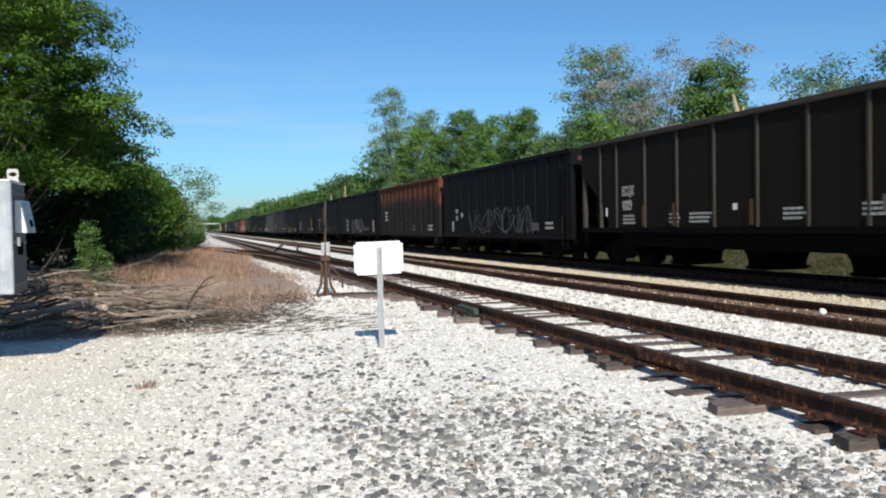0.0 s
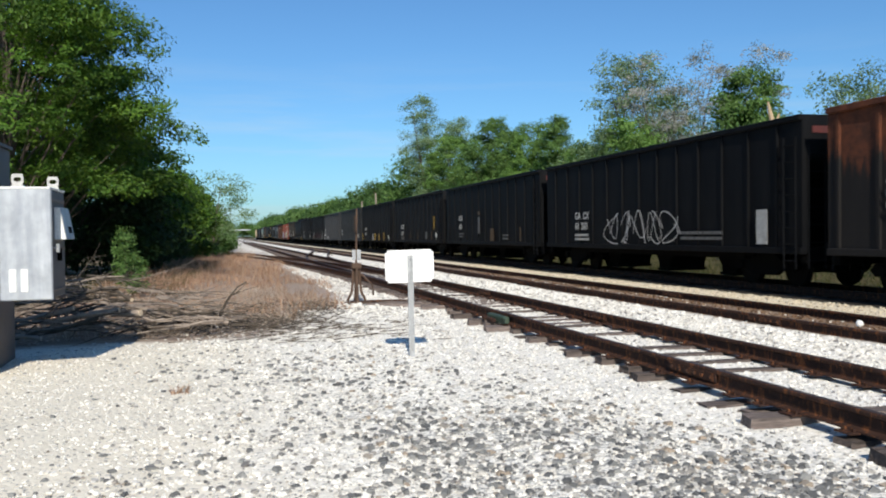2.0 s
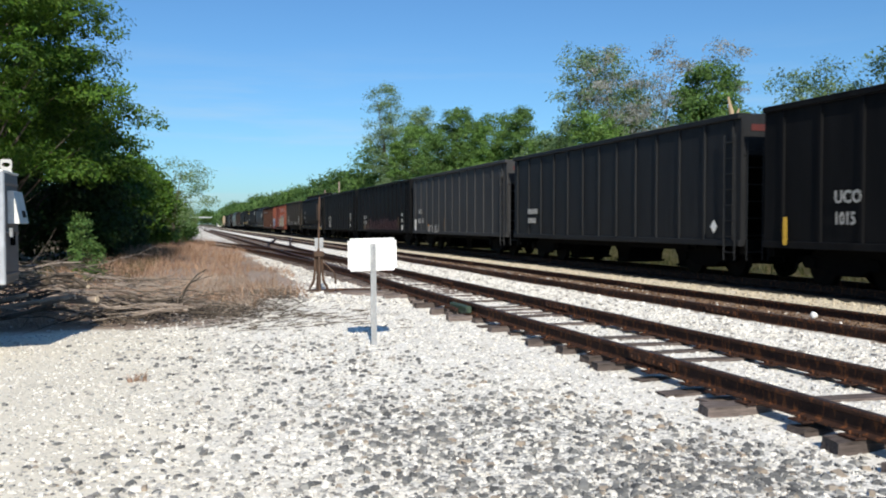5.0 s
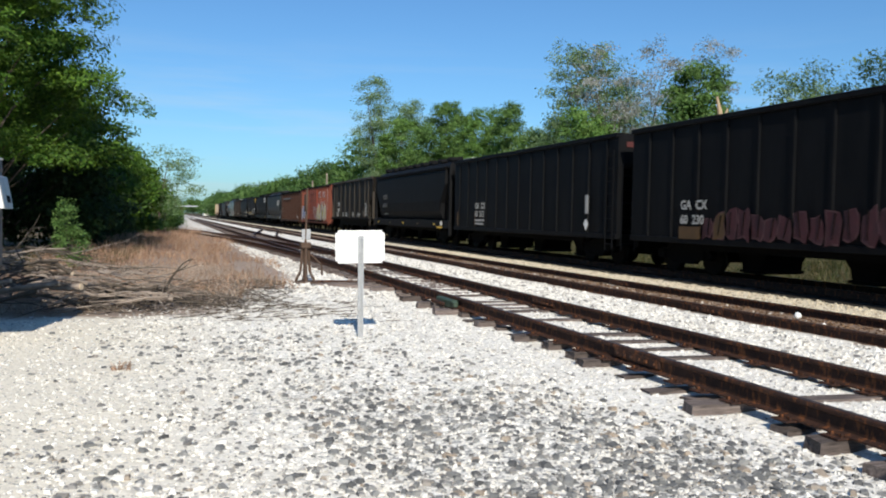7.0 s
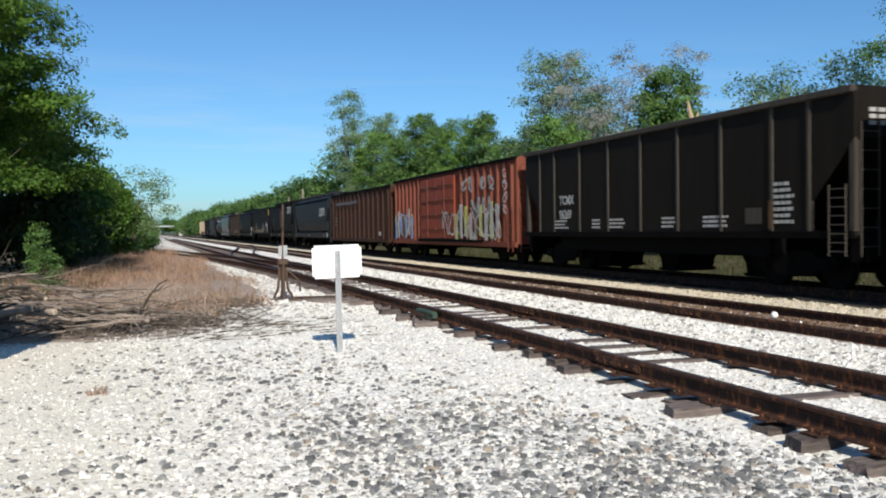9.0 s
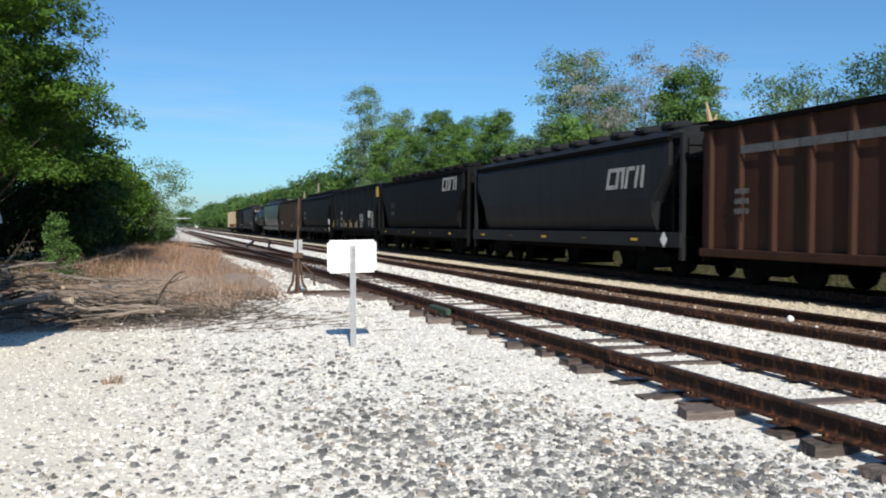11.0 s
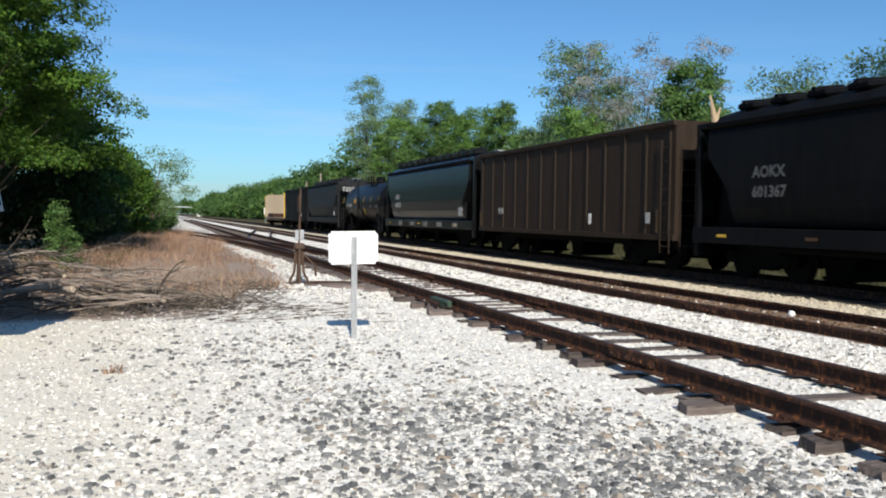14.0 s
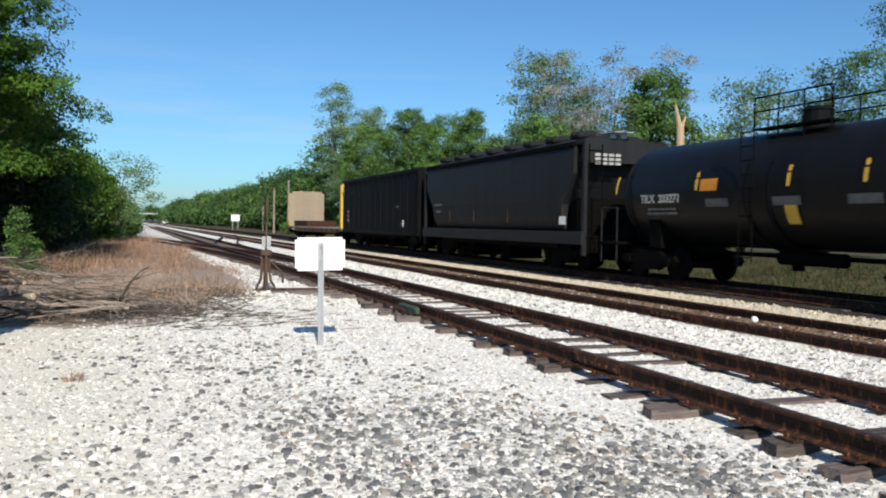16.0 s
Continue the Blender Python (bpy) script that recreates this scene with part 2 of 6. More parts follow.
def ground_material():
    n = Nodes("gravel_ground")
    x, y, z = n.xyz()
    cells = n.voronoi(24.0)
    sep = n.t.nodes.new("ShaderNodeSeparateColor")
    n.t.links.new(cells, sep.inputs[0])
    dist = n.voronoi(24.0, "Distance")
    tone = n.ramp(sep.outputs[0], (0.0, (0.62, 0.59, 0.53)), (0.15, (0.76, 0.73, 0.66)), (1.0, (0.90, 0.875, 0.815)))
    grit = n.noise(70.0, 3, 0.6)
    gravel = n.mul(tone, n.ramp(grit, (0.2, 0.88), (0.8, 1.08)))
    cream = n.mix(n.noise(14.0, 6, 0.75), (0.80, 0.74, 0.61), (0.63, 0.57, 0.46))
    wob = n.noise(0.5, 4, 0.6)
    left = n.step(n.math("ADD", x, n.math("MULTIPLY", wob, 3.0)), 3.2, 0.9)
    left = n.math("MULTIPLY", left, 0.75)
    base = n.mix(left, gravel, cream)
    # grey crushed stone strewn between the camera and the track
    px = n.math("SUBTRACT", x, n.math("ADD", n.math("MULTIPLY", y, -0.34), 4.4))
    d = n.math("ABSOLUTE", px)
    patch = n.math("MULTIPLY", n.step(d, 2.3, 0.2), n.step(y, 11.0, 4.0))
    speck = n.math("ADD", n.noise(22.0, 3, 0.6, (1.0, 1.35, 1.0)), n.math("MULTIPLY", patch, 0.13))
    greyc = n.mix(sep.outputs[1], (0.16, 0.165, 0.165), (0.36, 0.36, 0.35))
    base = n.mix(n.math("MULTIPLY", n.step(speck, 0.60, 0.66), 0.9), base, greyc)
    # bare brown soil and litter under the weeds
    soil = n.mix(n.noise(5.0, 8, 0.75), (0.16, 0.105, 0.08), (0.36, 0.265, 0.21))
    wy = n.math("ADD", y, n.math("MULTIPLY", wob, 2.4))
    edge = n.math("MINIMUM", n.math("MINIMUM", n.math("ADD", n.math("MULTIPLY", y, 0.27), -3.2), 2.6), n.math("SUBTRACT", 3.4, n.math("DIVIDE", n.math("POWER", n.math("MAXIMUM", n.math("SUBTRACT", y, 19.0), 0.0), 2.0), 900.0)))
    wx = n.math("SUBTRACT", n.math("SUBTRACT", x, n.math("ADD", edge, 0.7)), n.math("MULTIPLY", n.noise(1.3, 5, 0.7), 1.6))
    weed = n.math("MULTIPLY", n.step(wx, -0.3, -1.3), n.math("MULTIPLY", n.step(wy, 13.6, 14.6), n.step(y, 110.0, 85.0)))
    base = n.mix(n.math("MULTIPLY", weed, 0.85), base, soil)
    d2 = n.math("ABSOLUTE", n.math("SUBTRACT", x, 9.85))
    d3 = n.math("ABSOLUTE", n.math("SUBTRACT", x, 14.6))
    ragged = n.math("MULTIPLY", n.math("SUBTRACT", n.noise(2.2, 6, 0.75), 0.5), 0.9)
    dirt = n.math("MULTIPLY", n.step(n.math("ADD", d2, ragged), 1.0, 0.7), 0.9)
    base = n.mix(dirt, base, n.mix(n.noise(7.0, 6, 0.7), (0.075, 0.042, 0.025), (0.24, 0.15, 0.09)))
    tan = n.math("MULTIPLY", n.step(n.math("ABSOLUTE", n.math("SUBTRACT", x, 12.3)), 1.5, 1.0), 0.8)
    base = n.mix(tan, base, (0.60, 0.52, 0.38))
    # near-black strip of ground along the main line
    main_strip = n.math("MULTIPLY", n.step(n.math("ADD", d3, n.math("MULTIPLY", ragged, 0.3)), 2.15, 1.9), 0.97)
    base = n.mix(main_strip, base, n.mix(n.noise(9.0, 6, 0.7), (0.008, 0.008, 0.008), (0.03, 0.027, 0.024)))
    # grass beyond the train and under the trees
    grass = n.mix(n.ramp(n.noise(1.6, 8, 0.75), (0.35, 0.0), (0.65, 1.0)), (0.022, 0.032, 0.010), (0.13, 0.10, 0.055))
    gx = n.math("ADD", x, n.math("MULTIPLY", wob, 1.2))
    right = n.step(gx, 17.2, 18.0)
    lft = n.math("MULTIPLY", n.step(gx, -2.6, -4.2), n.step(y, 14.0, 17.0))
    base = n.mix(n.math("MAXIMUM", right, lft), base, grass)
    far = n.math("MULTIPLY", n.step(y, 20.0, 30.0), n.step(x, 5.4, 4.2))
    drift = n.ramp(n.noise(0.45, 7, 0.75, (1.0, 0.35, 1.0)), (0.42, 0.0), (0.62, 1.0))
    base = n.mix(n.math("MULTIPLY", n.math("MULTIPLY", far, drift), 0.85), base, (0.27, 0.21, 0.16))
    rut = n.ramp(n.noise(1.7, 6, 0.7), (0.3, 0.94), (0.65, 1.03))
    base = n.mul(base, rut)
    hgt = n.math("ADD", n.math("MULTIPLY", dist, -0.6), n.math("MULTIPLY", grit, 0.4))
    return n.surface(base, 0.9, 0, n.bump(hgt, 0.55, 0.02), 0.15)


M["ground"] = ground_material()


def stone_material(name, white):
    n = Nodes(name)
    r = n.island()
    if white == "tan":
        c = n.ramp(r, (0.0, (0.20, 0.17, 0.13)), (0.3, (0.42, 0.36, 0.27)), (1.0, (0.62, 0.55, 0.42)))
    elif white == "rust":
        c = n.ramp(r, (0.0, (0.045, 0.026, 0.016)), (0.7, (0.17, 0.105, 0.065)), (0.93, (0.24, 0.16, 0.10)), (1.0, (0.6, 0.57, 0.52)))
    elif white:
        # darkest stone tones also stand in for the shaded gaps between stones
        c = n.ramp(r, (0.0, (0.15, 0.147, 0.145)), (0.2, (0.38, 0.365, 0.34)), (0.45, (0.60, 0.58, 0.54)), (1.0, (0.76, 0.74, 0.69)))
    else:
        c = n.ramp(r, (0.0, (0.09, 0.092, 0.095)), (0.45, (0.16, 0.163, 0.162)), (0.8, (0.26, 0.26, 0.25)), (1.0, (0.32, 0.26, 0.20)))
    g = n.noise(45.0, 4, 0.65)
    c = n.mul(c, n.ramp(g, (0.2, 0.75), (0.8, 1.15)))
    return n.surface(c, 0.9, 0, n.bump(g, 0.35, 0.01), 0.15)


M["stone"] = stone_material("limestone_ballast", True)
M["tanstone"] = stone_material("tan_dusty_ballast", "tan")
M["ruststone"] = stone_material("rust_stained_ballast", "rust")
M["greystone"] = stone_material("grey_crushed_stone", False)


def leaf_material(name, a, b, c, through=(1.2, 1.3, 0.5), patch=(0.7, 1.25)):
    n = Nodes(name)
    col = n.ramp(n.island(), (0.0, a), (0.55, b), (1.0, c))
    col = n.mul(col, n.ramp(n.noise(0.6, 4, 0.7), (0.3, patch[0]), (0.7, patch[1])))
    d = n.t.nodes.new("ShaderNodeBsdfPrincipled")
    n.t.links.new(col, d.inputs["Base Color"])
    d.inputs["Roughness"].default_value = 0.55
    d.inputs["Specular IOR Level"].default_value = 0.25
    tr = n.t.nodes.new("ShaderNodeBsdfTranslucent")
    n.t.links.new(n.mul(col, n.ramp(0.5, (0.0, through), (1.0, through))), tr.inputs["Color"])
    mx = n.t.nodes.new("ShaderNodeMixShader")
    mx.inputs[0].default_value = 0.24
    n.t.links.new(d.outputs[0], mx.inputs[1])
    n.t.links.new(tr.outputs[0], mx.inputs[2])
    n.t.links.new(mx.outputs[0], n.out.inputs[0])
    return n.m


# wide patch range paints lit clumps and dark gaps into the leaf colour
M["leaf_near"] = leaf_material("clump_shaded_leaves", (0.026, 0.066, 0.007), (0.054, 0.118, 0.012), (0.098, 0.172, 0.020), patch=(0.45, 1.55))
M["leaf_blue"] = leaf_material("grey_green_leaves", (0.085, 0.15, 0.06), (0.145, 0.225, 0.10), (0.215, 0.29, 0.16))
M["leaf_mid"] = leaf_material("mid_green_leaves", (0.062, 0.135, 0.026), (0.11, 0.21, 0.045), (0.175, 0.28, 0.078))
# undergrowth leaf colour darkened to stand in for shade beneath the crowns
M["leaf_shade"] = leaf_material("shade_dark_leaves", (0.011, 0.027, 0.009), (0.022, 0.05, 0.014), (0.04, 0.075, 0.022))
M["leaf_far"] = leaf_material("deep_green_leaves", (0.050, 0.108, 0.026), (0.088, 0.170, 0.042), (0.145, 0.235, 0.068))
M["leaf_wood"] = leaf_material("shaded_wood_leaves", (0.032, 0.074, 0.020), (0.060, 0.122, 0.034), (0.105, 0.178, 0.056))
M["twig_pink"] = leaf_material("dry_seed_foliage", (0.19, 0.20, 0.19), (0.26, 0.265, 0.255), (0.34, 0.33, 0.32))
M["drygrass"] = leaf_material("dry_grass", (0.20, 0.115, 0.078), (0.36, 0.225, 0.15), (0.50, 0.36, 0.25), (1.1, 0.95, 0.8))
M["palegrass"] = leaf_material("pale_stems", (0.27, 0.21, 0.165), (0.43, 0.35, 0.28), (0.56, 0.48, 0.41), (1.0, 0.9, 0.8))
M["greengrass"] = leaf_material("yellow_green_grass", (0.024, 0.036, 0.010), (0.052, 0.060, 0.020), (0.13, 0.105, 0.052))


# ---- mesh helpers ----
def obj(name, bm, material, smooth=False):
    me = bpy.data.meshes.new(name)
    bm.to_mesh(me)
    bm.free()
    me.materials.append(material)
    if smooth:
        for p in me.polygons:
            p.use_smooth = True
    return new(name, me)


def part(name, bm, material, parent, label="", smooth=False):
    ob = obj(name, bm, material, smooth)
    ob.parent = parent
    if label:
        tagged(ob, label)
    return ob


def shared(name, mesh, parent, m=None):
    ob = new(name, mesh)
    ob.parent = parent
    if m is not None:
        ob.matrix_basis = m
    return ob


def box(bm, x0, x1, y0, y1, z0, z1, bevel=0.0, turn=None):
    """A box; bevelled edges where bevel is given; turn: a matrix about the world origin."""
    r = bmesh.ops.create_cube(bm, size=1.0)
    vs = r["verts"]
    for v in vs:
        v.co = Vector(((x0 + x1) / 2 + v.co.x * (x1 - x0), (y0 + y1) / 2 + v.co.y * (y1 - y0), (z0 + z1) / 2 + v.co.z * (z1 - z0)))
    if bevel:
        es = list({e for v in vs for e in v.link_edges})
        r2 = bmesh.ops.bevel(bm, geom=es, offset=bevel, segments=1, affect="EDGES")
        vs = list({v for f in r2["faces"] for v in f.verts} | {v for v in vs if v.is_valid})
    if turn is not None:
        bmesh.ops.transform(bm, matrix=turn, verts=[v for v in vs if v.is_valid])
    return vs


def rod(bm, a, b, r0, r1=None, n=6):
    """A tapered rod between two points."""
    a, b = Vector(a), Vector(b)
    r1 = r0 if r1 is None else r1
    d = b - a
    if d.length < 1e-6:
        return
    q = d.to_track_quat("Z", "Y").to_matrix()
    rings = []
    for p, r in ((a, r0), (b, r1)):
        rings.append([bm.verts.new(p + q @ Vector((r * math.cos(2 * math.pi * k / n), r * math.sin(2 * math.pi * k / n), 0))) for k in range(n)])
    for k in range(n):
        bm.faces.new((rings[0][k], rings[0][(k + 1) % n], rings[1][(k + 1) % n], rings[1][k]))
    bm.faces.new(rings[0][::-1])
    bm.faces.new(rings[1])


def prism(bm, outline, axis, a, b):
    """An outline of 2D points pulled along an axis ('x': points are y, z; 'y': points are x, z) from a to b."""
    def at(p, s):
        return (s, p[0], p[1]) if axis == "x" else (p[0], s, p[1])
    v0 = [bm.verts.new(at(p, a)) for p in outline]
    v1 = [bm.verts.new(at(p, b)) for p in outline]
    n = len(outline)
    for k in range(n):
        bm.faces.new((v0[k], v0[(k + 1) % n], v1[(k + 1) % n], v1[k]))
    bm.faces.new(v0[::-1])
    bm.faces.new(v1)
    bmesh.ops.recalc_face_normals(bm, faces=bm.faces)


def loft(bm, sections):
    """Skin through rings of equal length, closed at both ends."""
    rings = [[bm.verts.new(p) for p in s] for s in sections]
    n = len(rings[0])
    for a, b in zip(rings, rings[1:]):
        for k in range(n):
            bm.faces.new((a[k], a[(k + 1) % n], b[(k + 1) % n], b[k]))
    bm.faces.new(rings[0])
    bm.faces.new(rings[-1][::-1])
    bmesh.ops.recalc_face_normals(bm, faces=bm.faces)


def raw(name, verts, faces, material):
    me = bpy.data.meshes.new(name)
    me.from_pydata(verts, [], faces)
    me.materials.append(material)
    return me


def soft_noise(x, y, cell, seed):
    """Smooth value noise on a lattice, -1 to 1."""
    rng = np.random.RandomState(seed)
    lat = rng.uniform(-1, 1, (64, 64))
    u, v = np.asarray(x) / cell, np.asarray(y) / cell
    i, j = np.floor(u).astype(int), np.floor(v).astype(int)
    fu, fv = u - i, v - j
    fu, fv = fu * fu * (3 - 2 * fu), fv * fv * (3 - 2 * fv)
    g = lambda a, b: lat[a % 64, b % 64]
    return (g(i, j) * (1 - fu) + g(i + 1, j) * fu) * (1 - fv) + (g(i, j + 1) * (1 - fu) + g(i + 1, j + 1) * fu) * fv


PROFILE = [(-2000, -0.6), (-30, -0.5), (-5, -0.1), (-1.5, 0.0), (3.0, 0.0), (3.7, -0.07), (4.15, -0.105), (4.5, -0.12), (4.85, -0.125), (5.1, -0.10), (5.3, -0.062), (5.75, -0.05), (6.3, -0.062), (7.1, -0.05), (7.6, -0.02),
           (8.6, -0.05), (9.0, -0.055), (9.4, -0.04), (10.3, -0.04), (10.8, -0.05), (11.3, -0.04), (12.2, 0.0), (13.2, -0.05), (16.0, -0.06), (16.8, -0.12), (18.5, -0.12), (21.0, 0.15), (26.0, 0.25), (60, 0.0), (3000, 0.0)]


def ground_z(x, y):
    p = np.array(PROFILE)
    z = np.interp(x, p[:, 0], p[:, 1])
    k = np.clip((np.abs(np.asarray(x) - 10.5) - 6.3) / 1.5, 0.38, 1)
    return z + k * (0.035 * soft_noise(x, y, 2.3, 3) + 0.012 * soft_noise(x, y, 0.55, 4))


# ---- ground ----
def make_ground():
    xs = np.unique(np.concatenate([[-2000, -900, -400, -200, -100, -60, -40, -30, -22, -16, -12], np.arange(-10, 20, 0.22), [21, 23, 26, 30, 36, 45, 60, 90, 150, 300, 700, 1500, 3000]]))
    ys = np.unique(np.concatenate([[-1500, -700, -400, -200, -100, -50, -25, -10, -4], np.arange(0, 22, 0.22), np.arange(22, 60, 1.0), [65, 72, 80, 95, 120, 160, 220, 300, 450, 700, 1100, 1800, 3000]]))
    gx, gy = np.meshgrid(xs, ys)
    gz = ground_z(gx, gy)
    nx, ny = len(xs), len(ys)
    verts = np.stack([gx.ravel(), gy.ravel(), gz.ravel()], 1).tolist()
    faces = [(j * nx + i, j * nx + i + 1, (j + 1) * nx + i + 1, (j + 1) * nx + i) for j in range(ny - 1) for i in range(nx - 1)]
    me = raw("ground", verts, faces, M["ground"])
    for p in me.polygons:
        p.use_smooth = True
    return tagged(new("ground", me), "white crushed limestone ground with weeds and grass", "ground", kind="structure")


make_ground()


def scatter_stones(name, n, region, size, material, seed, label, keep=None):
    """Many loose stones as one sheet of small uneven blocks lying on the ground."""
    rng = np.random.RandomState(seed)
    x = rng.uniform(region[0], region[1], n)
    y = region[2] + (region[3] - region[2]) * rng.uniform(0, 1, n) ** 1.35
    if keep is not None:
        k = keep(x, y, rng.uniform(0, 1, n))
        x, y = x[k], y[k]
    n = len(x)
    s = size[0] + (size[1] - size[0]) * rng.uniform(0, 1, n) ** 2.2
    cube = np.array([(-1, -1, -1), (1, -1, -1), (1, 1, -1), (-1, 1, -1), (-1, -1, 1), (1, -1, 1), (1, 1, 1), (-1, 1, 1)], float)
    v = cube[None] * (1 + rng.uniform(-0.45, 0.25, (n, 8, 3)))
    v[:, 4:, :2] *= rng.uniform(0.45, 0.85, (n, 1, 1))
    v *= (s[:, None] * rng.uniform(0.6, 1.2, (n, 3)) * np.array([0.5, 0.5, 0.25]))[:, None]
    a = rng.uniform(0, 6.28, n)
    ca, sa = np.cos(a)[:, None], np.sin(a)[:, None]
    tilt = rng.uniform(-0.35, 0.35, (n, 1))
    vx, vy, vz = v[..., 0], v[..., 1], v[..., 2] + tilt * v[..., 0]
    w = np.stack([ca * vx - sa * vy + x[:, None], sa * vx + ca * vy + y[:, None], vz + (ground_z(x, y) + s * 0.10)[:, None]], -1).reshape(-1, 3)
    quad = np.array([(0, 3, 2, 1), (4, 5, 6, 7), (0, 1, 5, 4), (1, 2, 6, 5), (2, 3, 7, 6), (3, 0, 4, 7)])
    f = (np.arange(n)[:, None, None] * 8 + quad[None]).reshape(-1, 4)
    return tagged(new(name, raw(name, w.tolist(), f.tolist(), material)), label, "stones", kind="stuff")


def off_track(x, y):
    return (np.abs(x - 5.0) > 0.1) & (np.abs(x - 6.505) > 0.1) & (np.abs(x - 9.1) > 0.1) & (np.abs(x - 10.6) > 0.1)


def patch_at(x, y):
    """How thickly the grey stone lies."""
    d = np.abs(x - (4.4 - 0.34 * y))
    return np.clip((2.2 - d) / 1.6, 0, 1) * (np.clip((7.0 - y) / 3.0, 0, 0.75) + np.clip((11.5 - y) / 4.5, 0, 0.3)) * (0.65 + 0.5 * soft_noise(x, y, 0.8, 9))


scatter_stones("ballast_stones", 46000, (-4.0, 8.6, 3.2, 17.0), (0.015, 0.054), M["stone"], 11, "loose white limestone ballast stones",
               lambda x, y, u: off_track(x, y) & (u < np.clip((x + 1.2) / 3.0, 0.07, 1)) & (u > 0.5 * patch_at(x, y)))
scatter_stones("ballast_stones", 9000, (7.0, 13.6, 6.0, 26.0), (0.04, 0.09), M["stone"], 12, "loose white limestone ballast between the tracks",
               lambda x, y, u: off_track(x, y) & ((np.abs(x - 9.85) > 0.9) | (u < 0.03)) & (x < 11.1))
scatter_stones("ballast_stones", 6000, (10.8, 12.7, 6.0, 40.0), (0.03, 0.075), M["tanstone"], 18, "tan dusty ballast beside the main line")
scatter_stones("ballast_stones", 5200, (9.16, 10.54, 5.0, 34.0), (0.03, 0.075), M["ruststone"], 19, "rust stained ballast between the middle rails")
scatter_stones("crushed_stones", 34000, (-3.0, 6.0, 3.2, 12.0), (0.022, 0.082), M["greystone"], 13, "grey crushed stones strewn over the white gravel",
               lambda x, y, u: u < 0.95 * patch_at(x, y) + 0.13 * np.clip((8.5 - y) / 2.5, 0.08, 1) * (soft_noise(x, y, 0.9, 17) > -0.35) * np.clip((4.6 - 0.25 * y - x) / 1.2 + 0.8, 0.12, 1) * np.clip((x + 2.2 + (5.0 - y) * 0.5) / 2.0, 0.12, 1))
scatter_stones("crushed_stones", 16000, (-4.0, 4.6, -4.0, 3.2), (0.022, 0.075), M["greystone"], 27, "grey crushed stones strewn over the white gravel",
               lambda x, y, u: u < 0.8 * np.clip((2.6 - np.abs(x - 2.6)) / 2.2, 0, 1) * np.clip((y + 4.0) / 3.0, 0, 1) * (0.65 + 0.5 * soft_noise(x, y, 0.8, 9)) + 0.05)
scatter_stones("crushed_stones", 4500, (-2.4, 3.6, 3.2, 7.6), (0.025, 0.065), M["stone"], 16, "larger pale limestone lumps among the gravel",
               lambda x, y, u: u < np.clip((7.8 - y) / 3.0, 0, 1) * np.clip((x + 2.4) / 2.0, 0.1, 1))

scatter_stones("ballast_stones", 20000, (-0.5, 13.4, 16.0, 44.0), (0.04, 0.10), M["stone"], 14, "loose white limestone ballast further along the tracks",
               lambda x, y, u: off_track(x, y) & (x > np.minimum(0.27 * y - 2.6, 3.0)) & ((np.abs(x - 9.85) > 1.0) | (u < 0.06)) & (x < 11.2) & (u < 1.3 - y / 60))
scatter_stones("gravel", 11500, (-4.0, 2.4, 3.4, 12.5), (0.014, 0.040), M["stone"], 15, "fine cream gravel on the open ground",
               lambda x, y, u: u < np.clip((2.6 - x) / 2.0, 0, 1))


# ---- tracks ----
RAIL_TOP, TIE_TOP = 0.16, -0.022


def rail_line(name, points, parent, label="", drop=0.0):
    """A rail swept along plan points: foot, web and rounded head."""
    prof = [(-0.07, 0), (0.07, 0), (0.07, 0.012), (0.012, 0.03), (0.010, 0.125), (0.036, 0.138), (0.036, 0.165), (0.026, 0.178), (-0.026, 0.178), (-0.036, 0.165), (-0.036, 0.138), (-0.010, 0.125), (-0.012, 0.03), (-0.07, 0.012)]
    bm = bmesh.new()
    sections = []
    for k, (x, y) in enumerate(points):
        x2, y2 = points[min(k + 1, len(points) - 1)]
        x1, y1 = points[max(k - 1, 0)]
        d = Vector((x2 - x1, y2 - y1)).normalized()
        sections.append([(x + d.y * u, y - d.x * u, RAIL_TOP - drop - 0.178 + w) for u, w in prof])
    loft(bm, sections)
    me_ob = part(name, bm, M["rail"], parent, label)
    me_ob.data.materials.append(M["tread"])
    for p in me_ob.data.polygons:
        if p.normal.z > 0.8 and p.center.z > RAIL_TOP - drop - 0.02:
            p.material_index = 1
    return me_ob


def tie_mesh(seed):
    rng = random.Random(seed)
    bm = bmesh.new()
    box(bm, -1.12, 1.12, -0.11, 0.11, -0.17, 0.0, 0.012)
    for v in bm.verts:
        v.co += Vector((rng.uniform(-0.03, 0.03), rng.uniform(-0.012, 0.012), rng.uniform(-0.012, 0.004)))
    me = bpy.data.meshes.new("tie")
    bm.to_mesh(me)
    bm.free()
    me.materials.append(M["tie"])
    return me


TIES = [tie_mesh(k) for k in range(6)]


def plate_mesh():
    bm = bmesh.new()
    box(bm, -0.17, 0.17, -0.09, 0.09, 0, 0.016, 0.004)
    for sx in (-0.1, 0.1):
        for sy in (-0.05, 0.05):
            box(bm, sx - 0.012, sx + 0.012, sy - 0.012, sy + 0.012, 0.014, 0.042)
    me = bpy.data.meshes.new("tie_plate")
    bm.to_mesh(me)
    bm.free()
    me.materials.append(M["rail"])
    return me


PLATE = plate_mesh()


